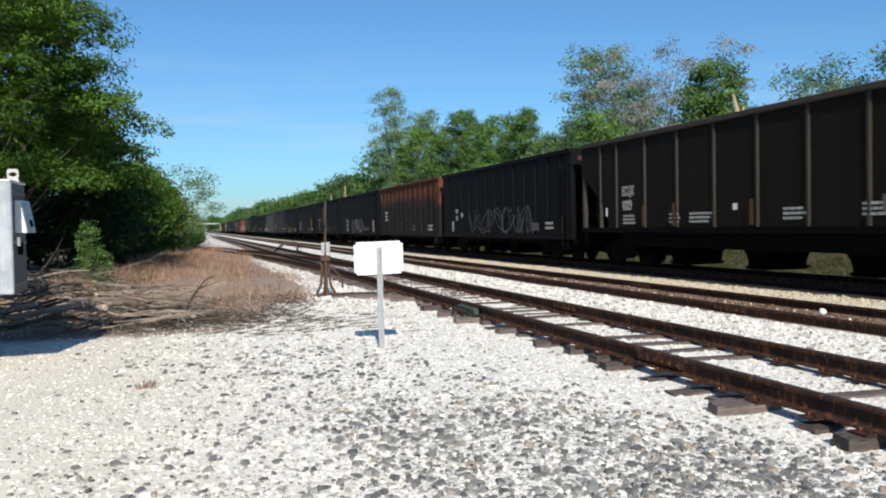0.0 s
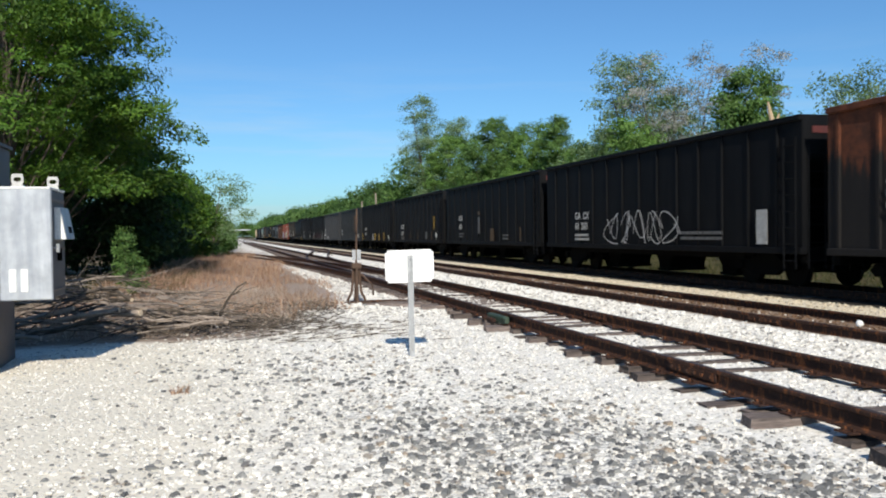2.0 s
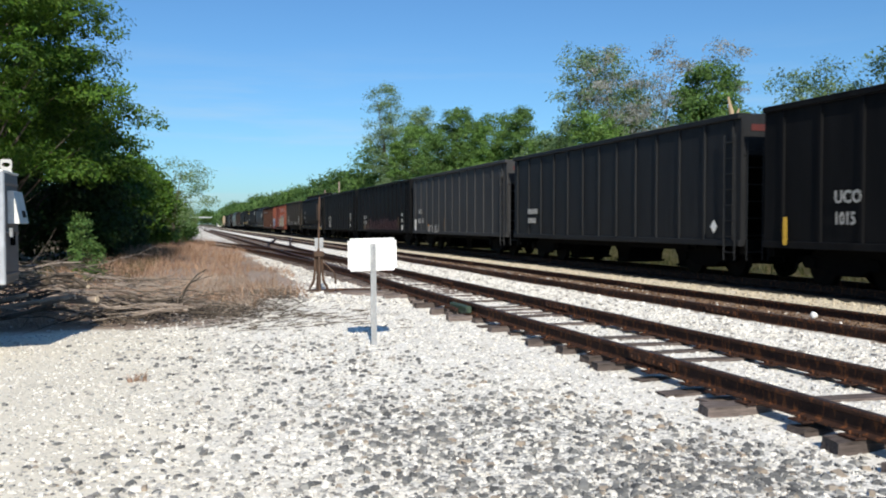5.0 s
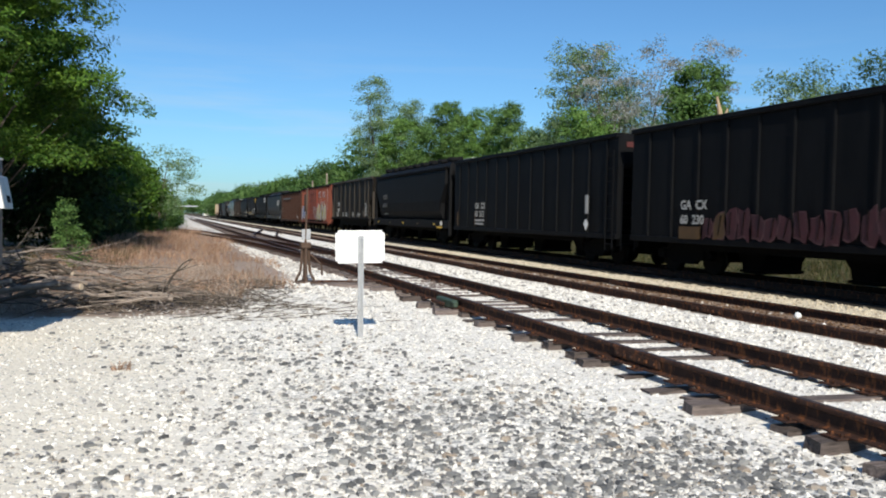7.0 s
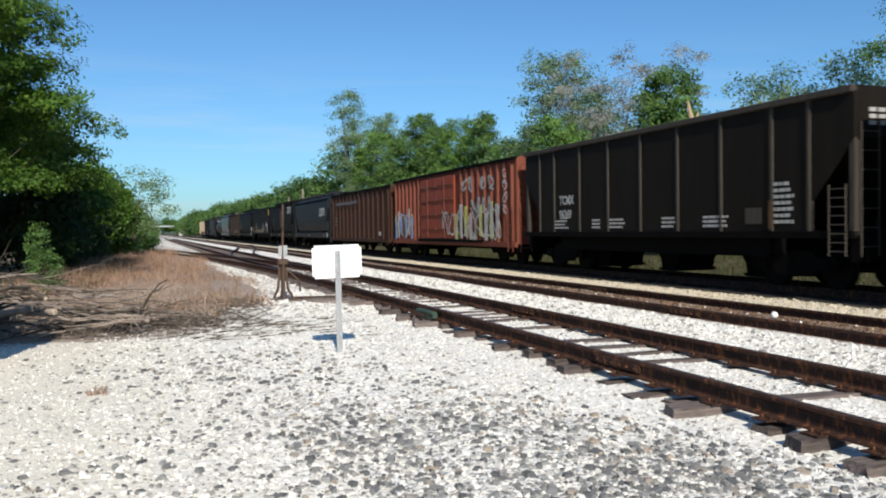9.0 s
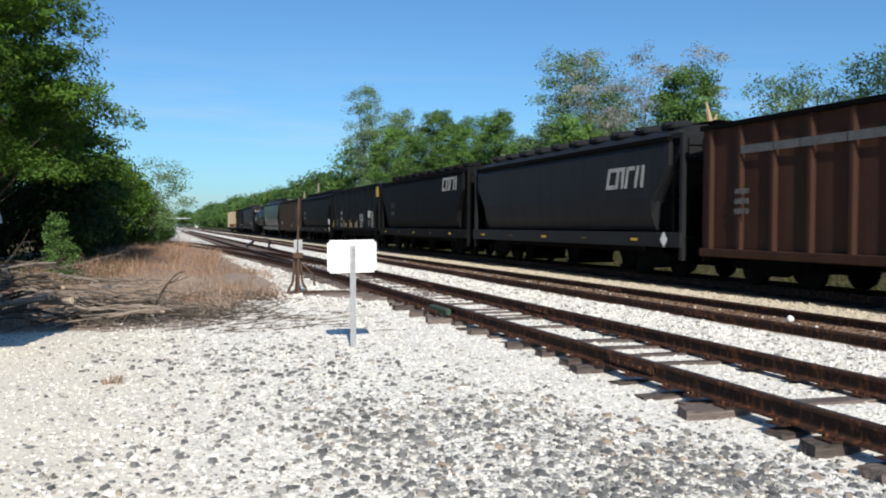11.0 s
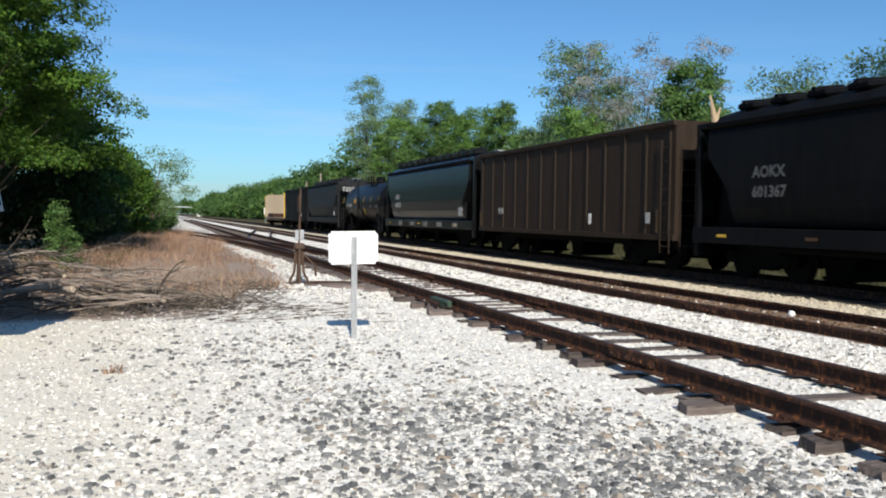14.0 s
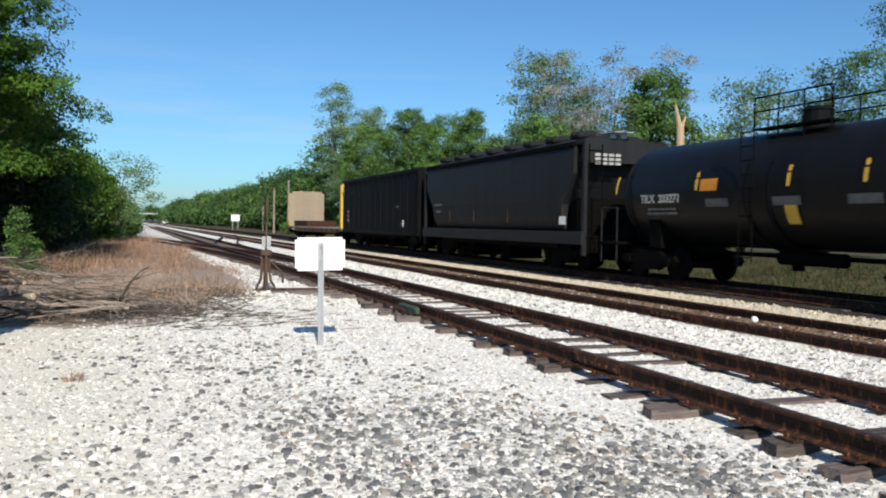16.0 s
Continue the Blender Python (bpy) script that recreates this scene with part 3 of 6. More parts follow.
def joint_mesh():
    bm = bmesh.new()
    for s in (-1, 1):
        box(bm, min(s * 0.016, s * 0.042), max(s * 0.016, s * 0.042), -0.45, 0.45, -0.13, -0.045, 0.006)
        for k in range(6):
            y = -0.36 + k * 0.145
            box(bm, s * 0.05 - 0.014, s * 0.05 + 0.014, y - 0.016, y + 0.016, -0.10, -0.07)
    me = bpy.data.meshes.new("joint_bar")
    bm.to_mesh(me)
    bm.free()
    me.materials.append(M["rail"])
    return me


JOINT = joint_mesh()


def straight(x0):
    return [(x0, y) for y in (-430, -100, -20, 0, 20, 50, 120, 300, 900)]


def make_track(xc, label, first, last, joints=(), tie_jitter=0.06, sink=0.0, seed=1, drop=0.0):
    root = tagged(new("railway_track"), label, "railway track", kind="structure")
    for s in (-0.7525, 0.7525):
        rail_line("rail", straight(xc + s), root, "rust-brown steel rail", drop)
        for y in joints:
            shared("joint_bar", JOINT, root, pose(xc + s, y + (5.5 if s > 0 else 0), RAIL_TOP - drop))
    rng = random.Random(seed)
    y = first
    while y < last:
        dx = rng.uniform(-tie_jitter, tie_jitter)
        tie = shared("tie", TIES[rng.randrange(6)], root, pose(xc + dx, y, TIE_TOP - sink - rng.choice((0.0, 0.0, 0.006, 0.014, 0.03, 0.055)), 0, rng.uniform(-0.6, 0.6), rng.gauss(0, 3.0)))
        if y < 22 and sink < 0.03:
            for s in (-0.7525, 0.7525):
                shared("tie_plate", PLATE, root, pose(xc + s, y, TIE_TOP - 0.006))
        y += 0.56 + rng.uniform(-0.14, 0.14)
    # farther ties in one mesh
    bm = bmesh.new()
    while y < last + 160:
        box(bm, xc - 1.3, xc + 1.3, y - 0.11, y + 0.11, TIE_TOP - 0.15, TIE_TOP - sink)
        y += 0.55
    tagged(part("far_ties", bm, M["tie"], root), kind="stuff")
    return root


near_track = make_track(5.75, "rusty siding track on grey weathered wooden ties", -9.0, 46, joints=(7.6, 13.9, 25.2), tie_jitter=0.2, seed=5)
make_track(9.85, "brown rusted middle track half buried in white ballast", 3.5, 46, joints=(12.0, 24.0), sink=0.05, seed=6, drop=0.05)
make_track(14.6, "main line track that carries the passing train", 6.0, 46, joints=(), sink=0.012, seed=7)


def make_branch(name, label, centre, y0, y1, step, ties):
    """A track whose centre line is x = centre(y)."""
    root = tagged(new(name), label, "railway track", kind="structure")
    ys = np.arange(y0, y1 + 0.1, step)
    for s in (-0.7525, 0.7525):
        rail_line("rail", [(centre(y) + s, y) for y in ys], root, "rust-brown steel rail")
    y = ties[0]
    rng = random.Random(3)
    while y < ties[1]:
        c = centre(y)
        a = math.degrees(math.atan((centre(y + 0.5) - centre(y - 0.5)) / 1.0))
        shared("tie", TIES[rng.randrange(6)], root, pose(c + rng.uniform(-0.1, 0.1), y, TIE_TOP - 0.012, 0, 0, -a))
        y += 0.56
    return root


make_branch("railway_track", "spur track curving away from the siding towards the trees", lambda y: 5.75 - max(0.0, y - 19.0) ** 2 / 540.0, 19.6, 78, 3.0, (21.5, 78))
make_branch("railway_track", "crossover track between siding and middle track",
            lambda y: 5.75 + 4.1 * (lambda u: u * u * (3 - 2 * u))(min(1.0, max(0.0, (y - 46.0) / 44.0))), 47, 90, 3.0, (56, 80))


def make_rail_block():
    bm = bmesh.new()
    box(bm, 4.84, 4.96, 13.3, 14.2, -0.03, 0.11, 0.02)
    box(bm, 4.84, 4.92, 13.2, 13.4, 0.0, 0.09, 0.015)
    root = tagged(obj("derail", bm, M["green_tool"]), "faded green steel derail block bolted beside the rail", "derail")
    bm = bmesh.new()
    box(bm, 4.74, 4.80, 13.55, 14.2, 0.0, 0.06, 0.01)
    part("hinge_plate", bm, M["rail"], root)


make_rail_block()


# ---- train ----
SPEED = 20.8          # metres a second, towards the camera
TRAIN_X = 14.6
TRAIN = []            # (car, centre along the train at 0 s)
TEXT_TURN = Matrix(((0, 0, -1, 0), (-1, 0, 0, 0), (0, 1, 0, 0), (0, 0, 0, 1)))


def lettering(car, words, y, z, size, x=-1.605, material="letter", name="lettering", squeeze=1.0):
    """Words on the side that faces -x, starting at y and running towards -y."""
    cu = bpy.data.curves.new("words", "FONT")
    cu.body, cu.size, cu.extrude = words, size, 0.002
    cu.resolution_u = 2
    cu.offset = size * 0.028
    tmp = bpy.data.objects.new("words", cu)
    me = bpy.data.meshes.new_from_object(tmp)
    bpy.data.objects.remove(tmp)
    me.materials.clear()
    me.materials.append(M[material])
    me.transform(Matrix.Translation((x, y, z)) @ TEXT_TURN @ Matrix.Diagonal((squeeze, 1, 1, 1)))
    return shared(name, me, car)


def bars(car, y, z, w, h, rows, x=-1.605, material="faint", seed=0, name="stencil"):
    """Rows of small print as plain bars; y is the end of the row nearest the far end of the car."""
    rng = random.Random(seed * 31 + int(y * 10))
    bm = bmesh.new()
    for r in range(rows):
        zz = z + h * (rows - 1 - r) / rows
        u = 0.0
        end = w * rng.uniform(0.75, 1.0)
        while u < end:
            d = rng.uniform(0.06, 0.16) * (w / 0.9 + 0.5)
            box(bm, x - 0.003, x + 0.003, y - min(u + d, end), y - u, zz, zz + h / rows * 0.55)
            u += d + 0.035
    return part(name, bm, M[material], car)


def panel(car, y, z, w, h, material, x=-1.608, name="placard", label=""):
    bm = bmesh.new()
    box(bm, x - 0.004, x + 0.004, y - w, y, z, z + h)
    return part(name, bm, M[material], car, label)


def scrawl(car, y, z, w, h, material, seed, x=-1.612, letters=7, width=0.05, name="graffiti", label=""):
    """Sprayed looping strokes: flat ribbons on the side of a car."""
    rng = random.Random(seed)
    bm = bmesh.new()
    for k in range(letters):
        c0 = y - w * (k + 0.5) / letters
        for _ in range(2):
            ph, ph2 = rng.uniform(0, 6.28), rng.uniform(0, 6.28)
            ax, az = w / letters * rng.uniform(0.35, 0.6), h * rng.uniform(0.3, 0.5)
            f1, f2 = rng.choice((1, 1, 2)), rng.choice((1, 2))
            span = rng.uniform(2.6, 5.2)
            prev = None
            for s in range(15):
                a = span * s / 14
                p = Vector((x, c0 + ax * math.sin(f1 * a + ph), z + h / 2 + az * math.cos(f2 * a + ph2)))
                q = Vector((x, c0 + ax * math.sin(f1 * (a + 0.1) + ph), z + h / 2 + az * math.cos(f2 * (a + 0.1) + ph2)))
                d = (q - p).normalized()
                o = Vector((0, -d.z, d.y)) * width * rng.uniform(0.7, 1.0) / 2
                lift = Vector((-0.0012 * k - 0.0001 * s, 0, 0))
                cur = (bm.verts.new(p + o + lift), bm.verts.new(p - o + lift))
                if prev:
                    bm.faces.new((prev[0], cur[0], cur[1], prev[1]))
                prev = cur
    return part(name, bm, M[material], car, label)


def truck_meshes():
    """Side frame, wheel and bolster of a freight truck, built once."""
    out = {}
    bm = bmesh.new()
    outline = [(-1.25, 0.52), (-1.12, 0.66), (-0.72, 0.64), (-0.45, 0.80), (0.45, 0.80), (0.72, 0.64), (1.12, 0.66), (1.25, 0.52), (1.12, 0.38), (0.72, 0.42), (0.42, 0.26), (-0.42, 0.26), (-0.72, 0.42), (-1.12, 0.38)]
    prism(bm, outline, "x", -0.09, 0.09)
    for k in (-0.16, 0.0, 0.16):
        rod(bm, (-0.02, k, 0.34), (-0.02, k, 0.70), 0.06, n=8)
    for s in (-0.89, 0.89):
        rod(bm, (-0.14, s, 0.5), (0.12, s, 0.5), 0.12, n=10)
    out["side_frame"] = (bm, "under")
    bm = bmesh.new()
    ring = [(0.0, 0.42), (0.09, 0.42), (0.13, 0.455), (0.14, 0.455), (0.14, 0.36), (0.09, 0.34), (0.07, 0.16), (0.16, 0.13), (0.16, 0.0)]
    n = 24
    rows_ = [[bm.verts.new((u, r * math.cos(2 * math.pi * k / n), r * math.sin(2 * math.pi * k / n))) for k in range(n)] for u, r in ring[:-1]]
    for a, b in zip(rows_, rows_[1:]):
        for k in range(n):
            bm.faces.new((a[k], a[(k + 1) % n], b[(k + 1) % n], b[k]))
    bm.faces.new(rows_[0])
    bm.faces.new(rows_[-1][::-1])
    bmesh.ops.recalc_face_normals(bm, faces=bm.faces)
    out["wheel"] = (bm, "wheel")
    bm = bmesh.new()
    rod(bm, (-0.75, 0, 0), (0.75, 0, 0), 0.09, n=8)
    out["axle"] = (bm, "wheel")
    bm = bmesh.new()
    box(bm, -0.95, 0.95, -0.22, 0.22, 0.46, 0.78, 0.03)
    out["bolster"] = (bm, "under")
    made = {}
    for k, (bm, m) in out.items():
        me = bpy.data.meshes.new(k)
        bm.to_mesh(me)
        bm.free()
        me.materials.append(M[m])
        made[k] = me
    return made


TR = truck_meshes()


def add_trucks(car, centre):
    for s in (-1, 1):
        tr = new("truck", TR["bolster"])
        tr.parent = car
        tr.matrix_basis = pose(0, s * centre, 0)
        for q in (-1, 1):
            shared("side_frame", TR["side_frame"], tr, pose(q * 1.03, 0, 0))
            shared("axle", TR["axle"], tr, pose(0, q * 0.89, 0.42))
            for w in (-1, 1):
                shared("wheel", TR["wheel"], tr, pose(w * 0.82, q * 0.89, 0.42, 0, 0, 0 if w < 0 else 180))


def coupler(car, half):
    for s in (-1, 1):
        bm = bmesh.new()
        box(bm, -0.12, 0.12, min(s * (half - 0.5), s * (half + 0.28)), max(s * (half - 0.5), s * (half + 0.28)), 0.72, 0.96, 0.03)
        box(bm, -0.2, 0.2, min(s * (half + 0.1), s * (half + 0.3)), max(s * (half + 0.1), s * (half + 0.3)), 0.70, 0.98, 0.05)
        part("coupler", bm, M["under"], car)
        bm = bmesh.new()
        for k in range(6):
            a0, a1 = k / 6, (k + 1) / 6
            rod(bm, (0.25, s * (half - 0.3 + 0.5 * a0), 0.75 - 0.35 * math.sin(math.pi * a0)), (0.25, s * (half - 0.3 + 0.5 * a1), 0.75 - 0.35 * math.sin(math.pi * a1)), 0.03, n=6)
        part("air_hose", bm, M["under"], car)


def ladder(car, y, x, z0, z1, width, rungs, material="post", along="y"):
    """A side ladder: two rails and rungs. Kept a little off the panel."""
    bm = bmesh.new()
    for k in (0, 1):
        if along == "y":
            rod(bm, (x, y + k * width, z0), (x, y + k * width, z1), 0.02, n=4)
        else:
            rod(bm, (x + k * width, y, z0), (x + k * width, y, z1), 0.02, n=4)
    for k in range(rungs):
        z = z0 + (z1 - z0) * (k + 0.5) / rungs
        if along == "y":
            rod(bm, (x, y, z), (x, y + width, z), 0.014, n=4)
        else:
            rod(bm, (x, y, z), (x + width, y, z), 0.014, n=4)
    part("ladder", bm, M[material], car)


def begin(name, s0, s1, label, category="freight car"):
    """A car between two couplings of the train, seen from the ground up: its own z is 0 at the rail head."""
    car = tagged(new(name), label, category, group="cars of the freight train")
    car.location = (TRAIN_X, (s0 + s1) / 2, RAIL_TOP)
    TRAIN.append((car, (s0 + s1) / 2))
    return car, (s1 - s0) / 2 - 0.42


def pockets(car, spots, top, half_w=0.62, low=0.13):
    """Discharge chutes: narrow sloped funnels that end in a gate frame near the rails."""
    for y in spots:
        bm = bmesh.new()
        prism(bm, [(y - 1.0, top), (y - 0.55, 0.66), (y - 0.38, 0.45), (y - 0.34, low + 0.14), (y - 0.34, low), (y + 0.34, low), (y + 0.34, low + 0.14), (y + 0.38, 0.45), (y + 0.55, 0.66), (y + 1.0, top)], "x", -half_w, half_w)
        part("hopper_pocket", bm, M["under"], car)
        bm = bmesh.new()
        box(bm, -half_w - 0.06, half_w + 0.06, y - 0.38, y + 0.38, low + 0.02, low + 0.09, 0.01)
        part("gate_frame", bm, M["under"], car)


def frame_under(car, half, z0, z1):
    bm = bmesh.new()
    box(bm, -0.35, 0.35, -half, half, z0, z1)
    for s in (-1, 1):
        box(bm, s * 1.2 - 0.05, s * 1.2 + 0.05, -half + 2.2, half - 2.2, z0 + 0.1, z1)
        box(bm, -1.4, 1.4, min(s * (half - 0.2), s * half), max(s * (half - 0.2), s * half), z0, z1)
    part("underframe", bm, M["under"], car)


def coal_heap(car, half, z, seed, rise=0.22):
    rng = np.random.RandomState(seed)
    nx, ny = 9, 46
    xs, ys = np.linspace(-1.36, 1.36, nx), np.linspace(-half, half, ny)
    vs, fs = [], []
    for j, y in enumerate(ys):
        for i, x in enumerate(xs):
            e = max(0.0, 1 - (abs(x) / 1.4) ** 2) * max(0.0, 1 - (abs(y) / (half + 0.2)) ** 12)
            vs.append((x, y, z - 0.16 + rise * e * (1.1 + 0.35 * math.sin(y * 1.3 + seed)) + rng.uniform(-0.05, 0.05)))
    for j in range(ny - 1):
        for i in range(nx - 1):
            fs.append((j * nx + i, j * nx + i + 1, (j + 1) * nx + i + 1, (j + 1) * nx + i))
    ob = shared("coal_load", raw("coal_load", vs, fs, M["coal"]), car)
    tagged(ob, "heaped black coal load")


def open_hopper(s0, s1, label, material="black", post_mat=None, cut=False, top=4.05, sill=0.98, heap=True, seed=1, yellow=(), red_end=True, post_w=0.13, post_shift=0.0):
    """A ribbed open-top hopper car. cut: its side plates are cut back along the end slope sheets."""
    car, half = begin("hopper_car", s0, s1, label)
    mat = M[material]
    t = 0.06
    slope = half - 6.1 if cut else 0.0
    zc = top - 1.0
    for s in (-1, 1):
        bm = bmesh.new()
        if cut:
            o = [(-half, top - 0.1), (-half, zc), (-half + slope, sill + 0.55), (-half + slope, sill), (half - slope, sill), (half - slope, sill + 0.55), (half, zc), (half, top - 0.1)]
        else:
            o = [(-half, top - 0.1), (-half, sill), (half, sill), (half, top - 0.1)]
        a = s * 1.47
        prism(bm, o, "x", min(a, a + s * t), max(a, a + s * t))
        part("side_panel", bm, mat, car)
        bm = bmesh.new()
        box(bm, min(s * 1.44, s * 1.62), max(s * 1.44, s * 1.62), -half, half, top - 0.14, top, 0.02)
        part("top_chord", bm, M[post_mat or material], car)
        bm = bmesh.new()
        lo, hi = (-half, half)
        box(bm, min(s * 1.40, s * 1.58), max(s * 1.40, s * 1.58), lo, hi, sill - 0.16, sill, 0.015)
        part("side_sill", bm, M["under"] if cut else mat, car)
    # posts, one mesh shared by all
    pm = bmesh.new()
    prism(pm, [(-post_w / 2, 0), (-post_w / 2 * 0.7, -0.10), (post_w / 2 * 0.7, -0.10), (post_w / 2, 0)], "y", 0, 1)
    for v in pm.verts:
        v.co = Vector((v.co.z, v.co.x, sill + v.co.y * (top - 0.14 - sill)))
    bmesh.ops.recalc_face_normals(pm, faces=pm.faces)
    me = bpy.data.meshes.new("post")
    pm.to_mesh(me)
    pm.free()
    me.materials.append(M[post_mat or material])
    spots = [k * 1.68 for k in range(-3, 4)] + [-6.1, 6.1] if cut else [-6.8 + 13.6 * k / 12 for k in range(13)]
    for y in spots:
        shared("post", me, car, pose(-1.47, y + post_shift, 0))
        shared("post", me, car, pose(1.47, y + post_shift, 0, 0, 0, 180))
    # ends: upright head sheet above, sloping floor below, corner posts
    for s in (-1, 1):
        bm = bmesh.new()
        box(bm, -1.47, 1.47, min(s * (half - 0.06), s * half), max(s * (half - 0.06), s * half), zc - 0.05, top, 0.01)
        part("end_panel", bm, mat, car)
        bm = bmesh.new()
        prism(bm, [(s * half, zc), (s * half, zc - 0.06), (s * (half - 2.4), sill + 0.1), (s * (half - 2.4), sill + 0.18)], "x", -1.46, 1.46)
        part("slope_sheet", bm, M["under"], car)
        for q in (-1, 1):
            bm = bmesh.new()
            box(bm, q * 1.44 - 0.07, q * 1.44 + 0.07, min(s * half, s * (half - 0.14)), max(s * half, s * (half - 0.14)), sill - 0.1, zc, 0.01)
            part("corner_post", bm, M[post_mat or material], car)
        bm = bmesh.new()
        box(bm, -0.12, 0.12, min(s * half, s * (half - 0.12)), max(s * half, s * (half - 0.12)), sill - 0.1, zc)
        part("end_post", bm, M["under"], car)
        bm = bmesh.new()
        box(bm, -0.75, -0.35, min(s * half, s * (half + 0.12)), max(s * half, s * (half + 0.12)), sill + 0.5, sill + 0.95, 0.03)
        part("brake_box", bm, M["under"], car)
        ladder(car, s * (half + 0.04), -1.38, sill - 0.5, zc + 0.3, 0.45, 7, post_mat or material, along="x")
        if s < 0:
            ladder(car, -half + 0.12, -1.61, sill - 0.5, top - 0.5 if not cut else zc - 0.9, 0.42, 8, post_mat or material)
        if red_end and s < 0:
            bm = bmesh.new()
            box(bm, -1.25, -0.45, -half - 0.012, -half - 0.004, top - 0.42, top - 0.26)
            part("stencil", bm, M["redmark"], car)
    for y in yellow:
        panel(car, y, sill + 0.05, 0.12, 0.62, "ochre", x=-1.60, name="grab_post_paint")
    if heap:
        coal_heap(car, half - 0.1, top, seed)
    frame_under(car, half, 0.62, sill)
    bm = bmesh.new()
    box(bm, -1.3, 1.3, -half + 2.5, half - 2.5, 0.66, sill - 0.02)
    part("floor_hopper", bm, M["under"], car)
    pockets(car, (-3.5, 0.0, 3.5), sill - 0.1)
    add_trucks(car, half - 2.0)
    coupler(car, half)
    return car, half


def covered_hopper(s0, s1, label, material="black", hatches=9, eave=3.95, crown=4.55, seed=1, top_mat=None, wide=1.58, straight_side=False, end_gap=0.55, reflectors=True):
    """A curved-side covered hopper with trough hatches, running board and end platforms."""
    car, half = begin("covered_hopper_car", s0, s1, label)
    mat = M[material]
    body = half - end_gap

    def ring(y, low):
        p = [(0.0, crown), (0.75, crown - 0.05), (1.22, crown - 0.22), (wide - 0.08, eave + 0.02), (wide - 0.02, eave - 0.15), (wide, eave - 0.9), (wide, 2.2), (wide - 0.06, 1.7), (wide - 0.22, 1.28)]
        right = [(x, max(z, low)) for x, z in p]
        left = [(-x, z) for x, z in right[:0:-1]]
        return [(x, y, z) for x, z in right + left]
    bm = bmesh.new()
    loft(bm, [ring(-body, 3.05), ring(-body + 0.1, 2.9), ring(-body + 0.75, 2.1), ring(-body + 0.85, 1.30), ring(0, 1.28), ring(body - 0.85, 1.30), ring(body - 0.75, 2.1), ring(body - 0.1, 2.9), ring(body, 3.05)])
    part("body", bm, mat, car, smooth=False)
    for s in (-1, 1):
        bm = bmesh.new()
        box(bm, min(s * (wide - 0.14), s * (wide + 0.03)), max(s * (wide - 0.14), s * (wide + 0.03)), -body, body, eave - 0.04, eave + 0.10, 0.02)
        part("roof_eave", bm, M["under"], car)
        bm = bmesh.new()
        box(bm, min(s * 1.42, s * 1.58), max(s * 1.42, s * 1.58), -half, half, 0.84, 1.24, 0.015)
        part("side_sill", bm, M[top_mat or material], car)
        # end platform, posts and ladders
        for q in (-1, 1):
            bm = bmesh.new()
            box(bm, s * 1.45 - 0.06, s * 1.45 + 0.06, min(q * half, q * (half - 0.14)), max(q * half, q * (half - 0.14)), 0.5, eave + 0.15, 0.01)
            part("corner_post", bm, M[top_mat or material], car)
            bm = bmesh.new()
            rod(bm, (s * 1.45, q * (half - 0.1), eave), (s * 1.2, q * (body - 1.2), 1.35), 0.05, n=4)
            part("brace", bm, M[top_mat or material], car)
    for q in (-1, 1):
        bm = bmesh.new()
        box(bm, -1.45, 1.45, min(q * half, q * (half - 1.2)), max(q * half, q * (half - 1.2)), 1.0, 1.12)
        part("end_platform", bm, M["under"], car)
        bm = bmesh.new()
        prism(bm, [(q * (half - 0.7), 1.1), (q * (half - 0.75), 1.5), (q * (body - 0.25), 2.3), (q * (body - 1.7), 1.4), (q * (body - 1.7), 1.1)], "x", -1.3, 1.3)
        part("slope_support", bm, M["under"], car)
        bm = bmesh.new()
        box(bm, -1.5, 1.5, min(q * half, q * (body - 0.05)), max(q * half, q * (body - 0.05)), eave + 0.02, eave + 0.16, 0.01)
        box(bm, -1.4, 1.4, min(q * (half - 0.05), q * half), max(q * (half - 0.05), q * half), eave - 0.55, eave + 0.05)
        part("end_cap", bm, mat, car)
        ladder(car, q * (half + 0.03), -1.36, 0.5, eave, 0.45, 9, "under", along="x")
        bm = bmesh.new()
        box(bm, -0.3, 0.25, min(q * (half - 0.5), q * (half - 0.1)), max(q * (half - 0.5), q * (half - 0.1)), 1.5, 2.1, 0.04)
        part("brake_box", bm, M["under"], car)
    ladder(car, -half + 0.1, -1.44, 0.5, eave, 0.4, 9, "under")
    bm = bmesh.new()
    for u in (-0.2, 0.2):
        box(bm, u - 0.14, u + 0.14, -half + 0.2, half - 0.2, crown + 0.03, crown + 0.06)
        for k in range(13):
            y = -body + 2 * body * k / 12
            box(bm, u - 0.1, u + 0.1, y - 0.03, y + 0.03, crown - 0.12, crown + 0.03)
    part("running_board", bm, M["galv"] if seed % 2 else M["under"], car)
    hm = bmesh.new()
    tall = 0.26 if straight_side else 0.17
    box(hm, -0.34, 0.34, -0.32, 0.32, 0.0, tall, 0.05)
    box(hm, -0.40, 0.40, -0.06, 0.06, tall - 0.04, tall + 0.05)
    me = bpy.data.meshes.new("hatch")
    hm.to_mesh(me)
    hm.free()
    me.materials.append(mat)
    for k in range(hatches):
        y = -body + 0.8 + (2 * body - 1.6) * k / (hatches - 1)
        shared("hatch", me, car, pose(-0.78, y, crown - 0.08, 0, -7, 0))
    if reflectors:
        for k in range(5):
            panel(car, half - 1.0 - k * (2 * half - 2.2) / 4.4, 1.0, 0.34, 0.07, "yellow" if k % 2 == 0 else "ochre", x=-1.585, name="reflector")
    frame_under(car, half, 0.6, 1.0)
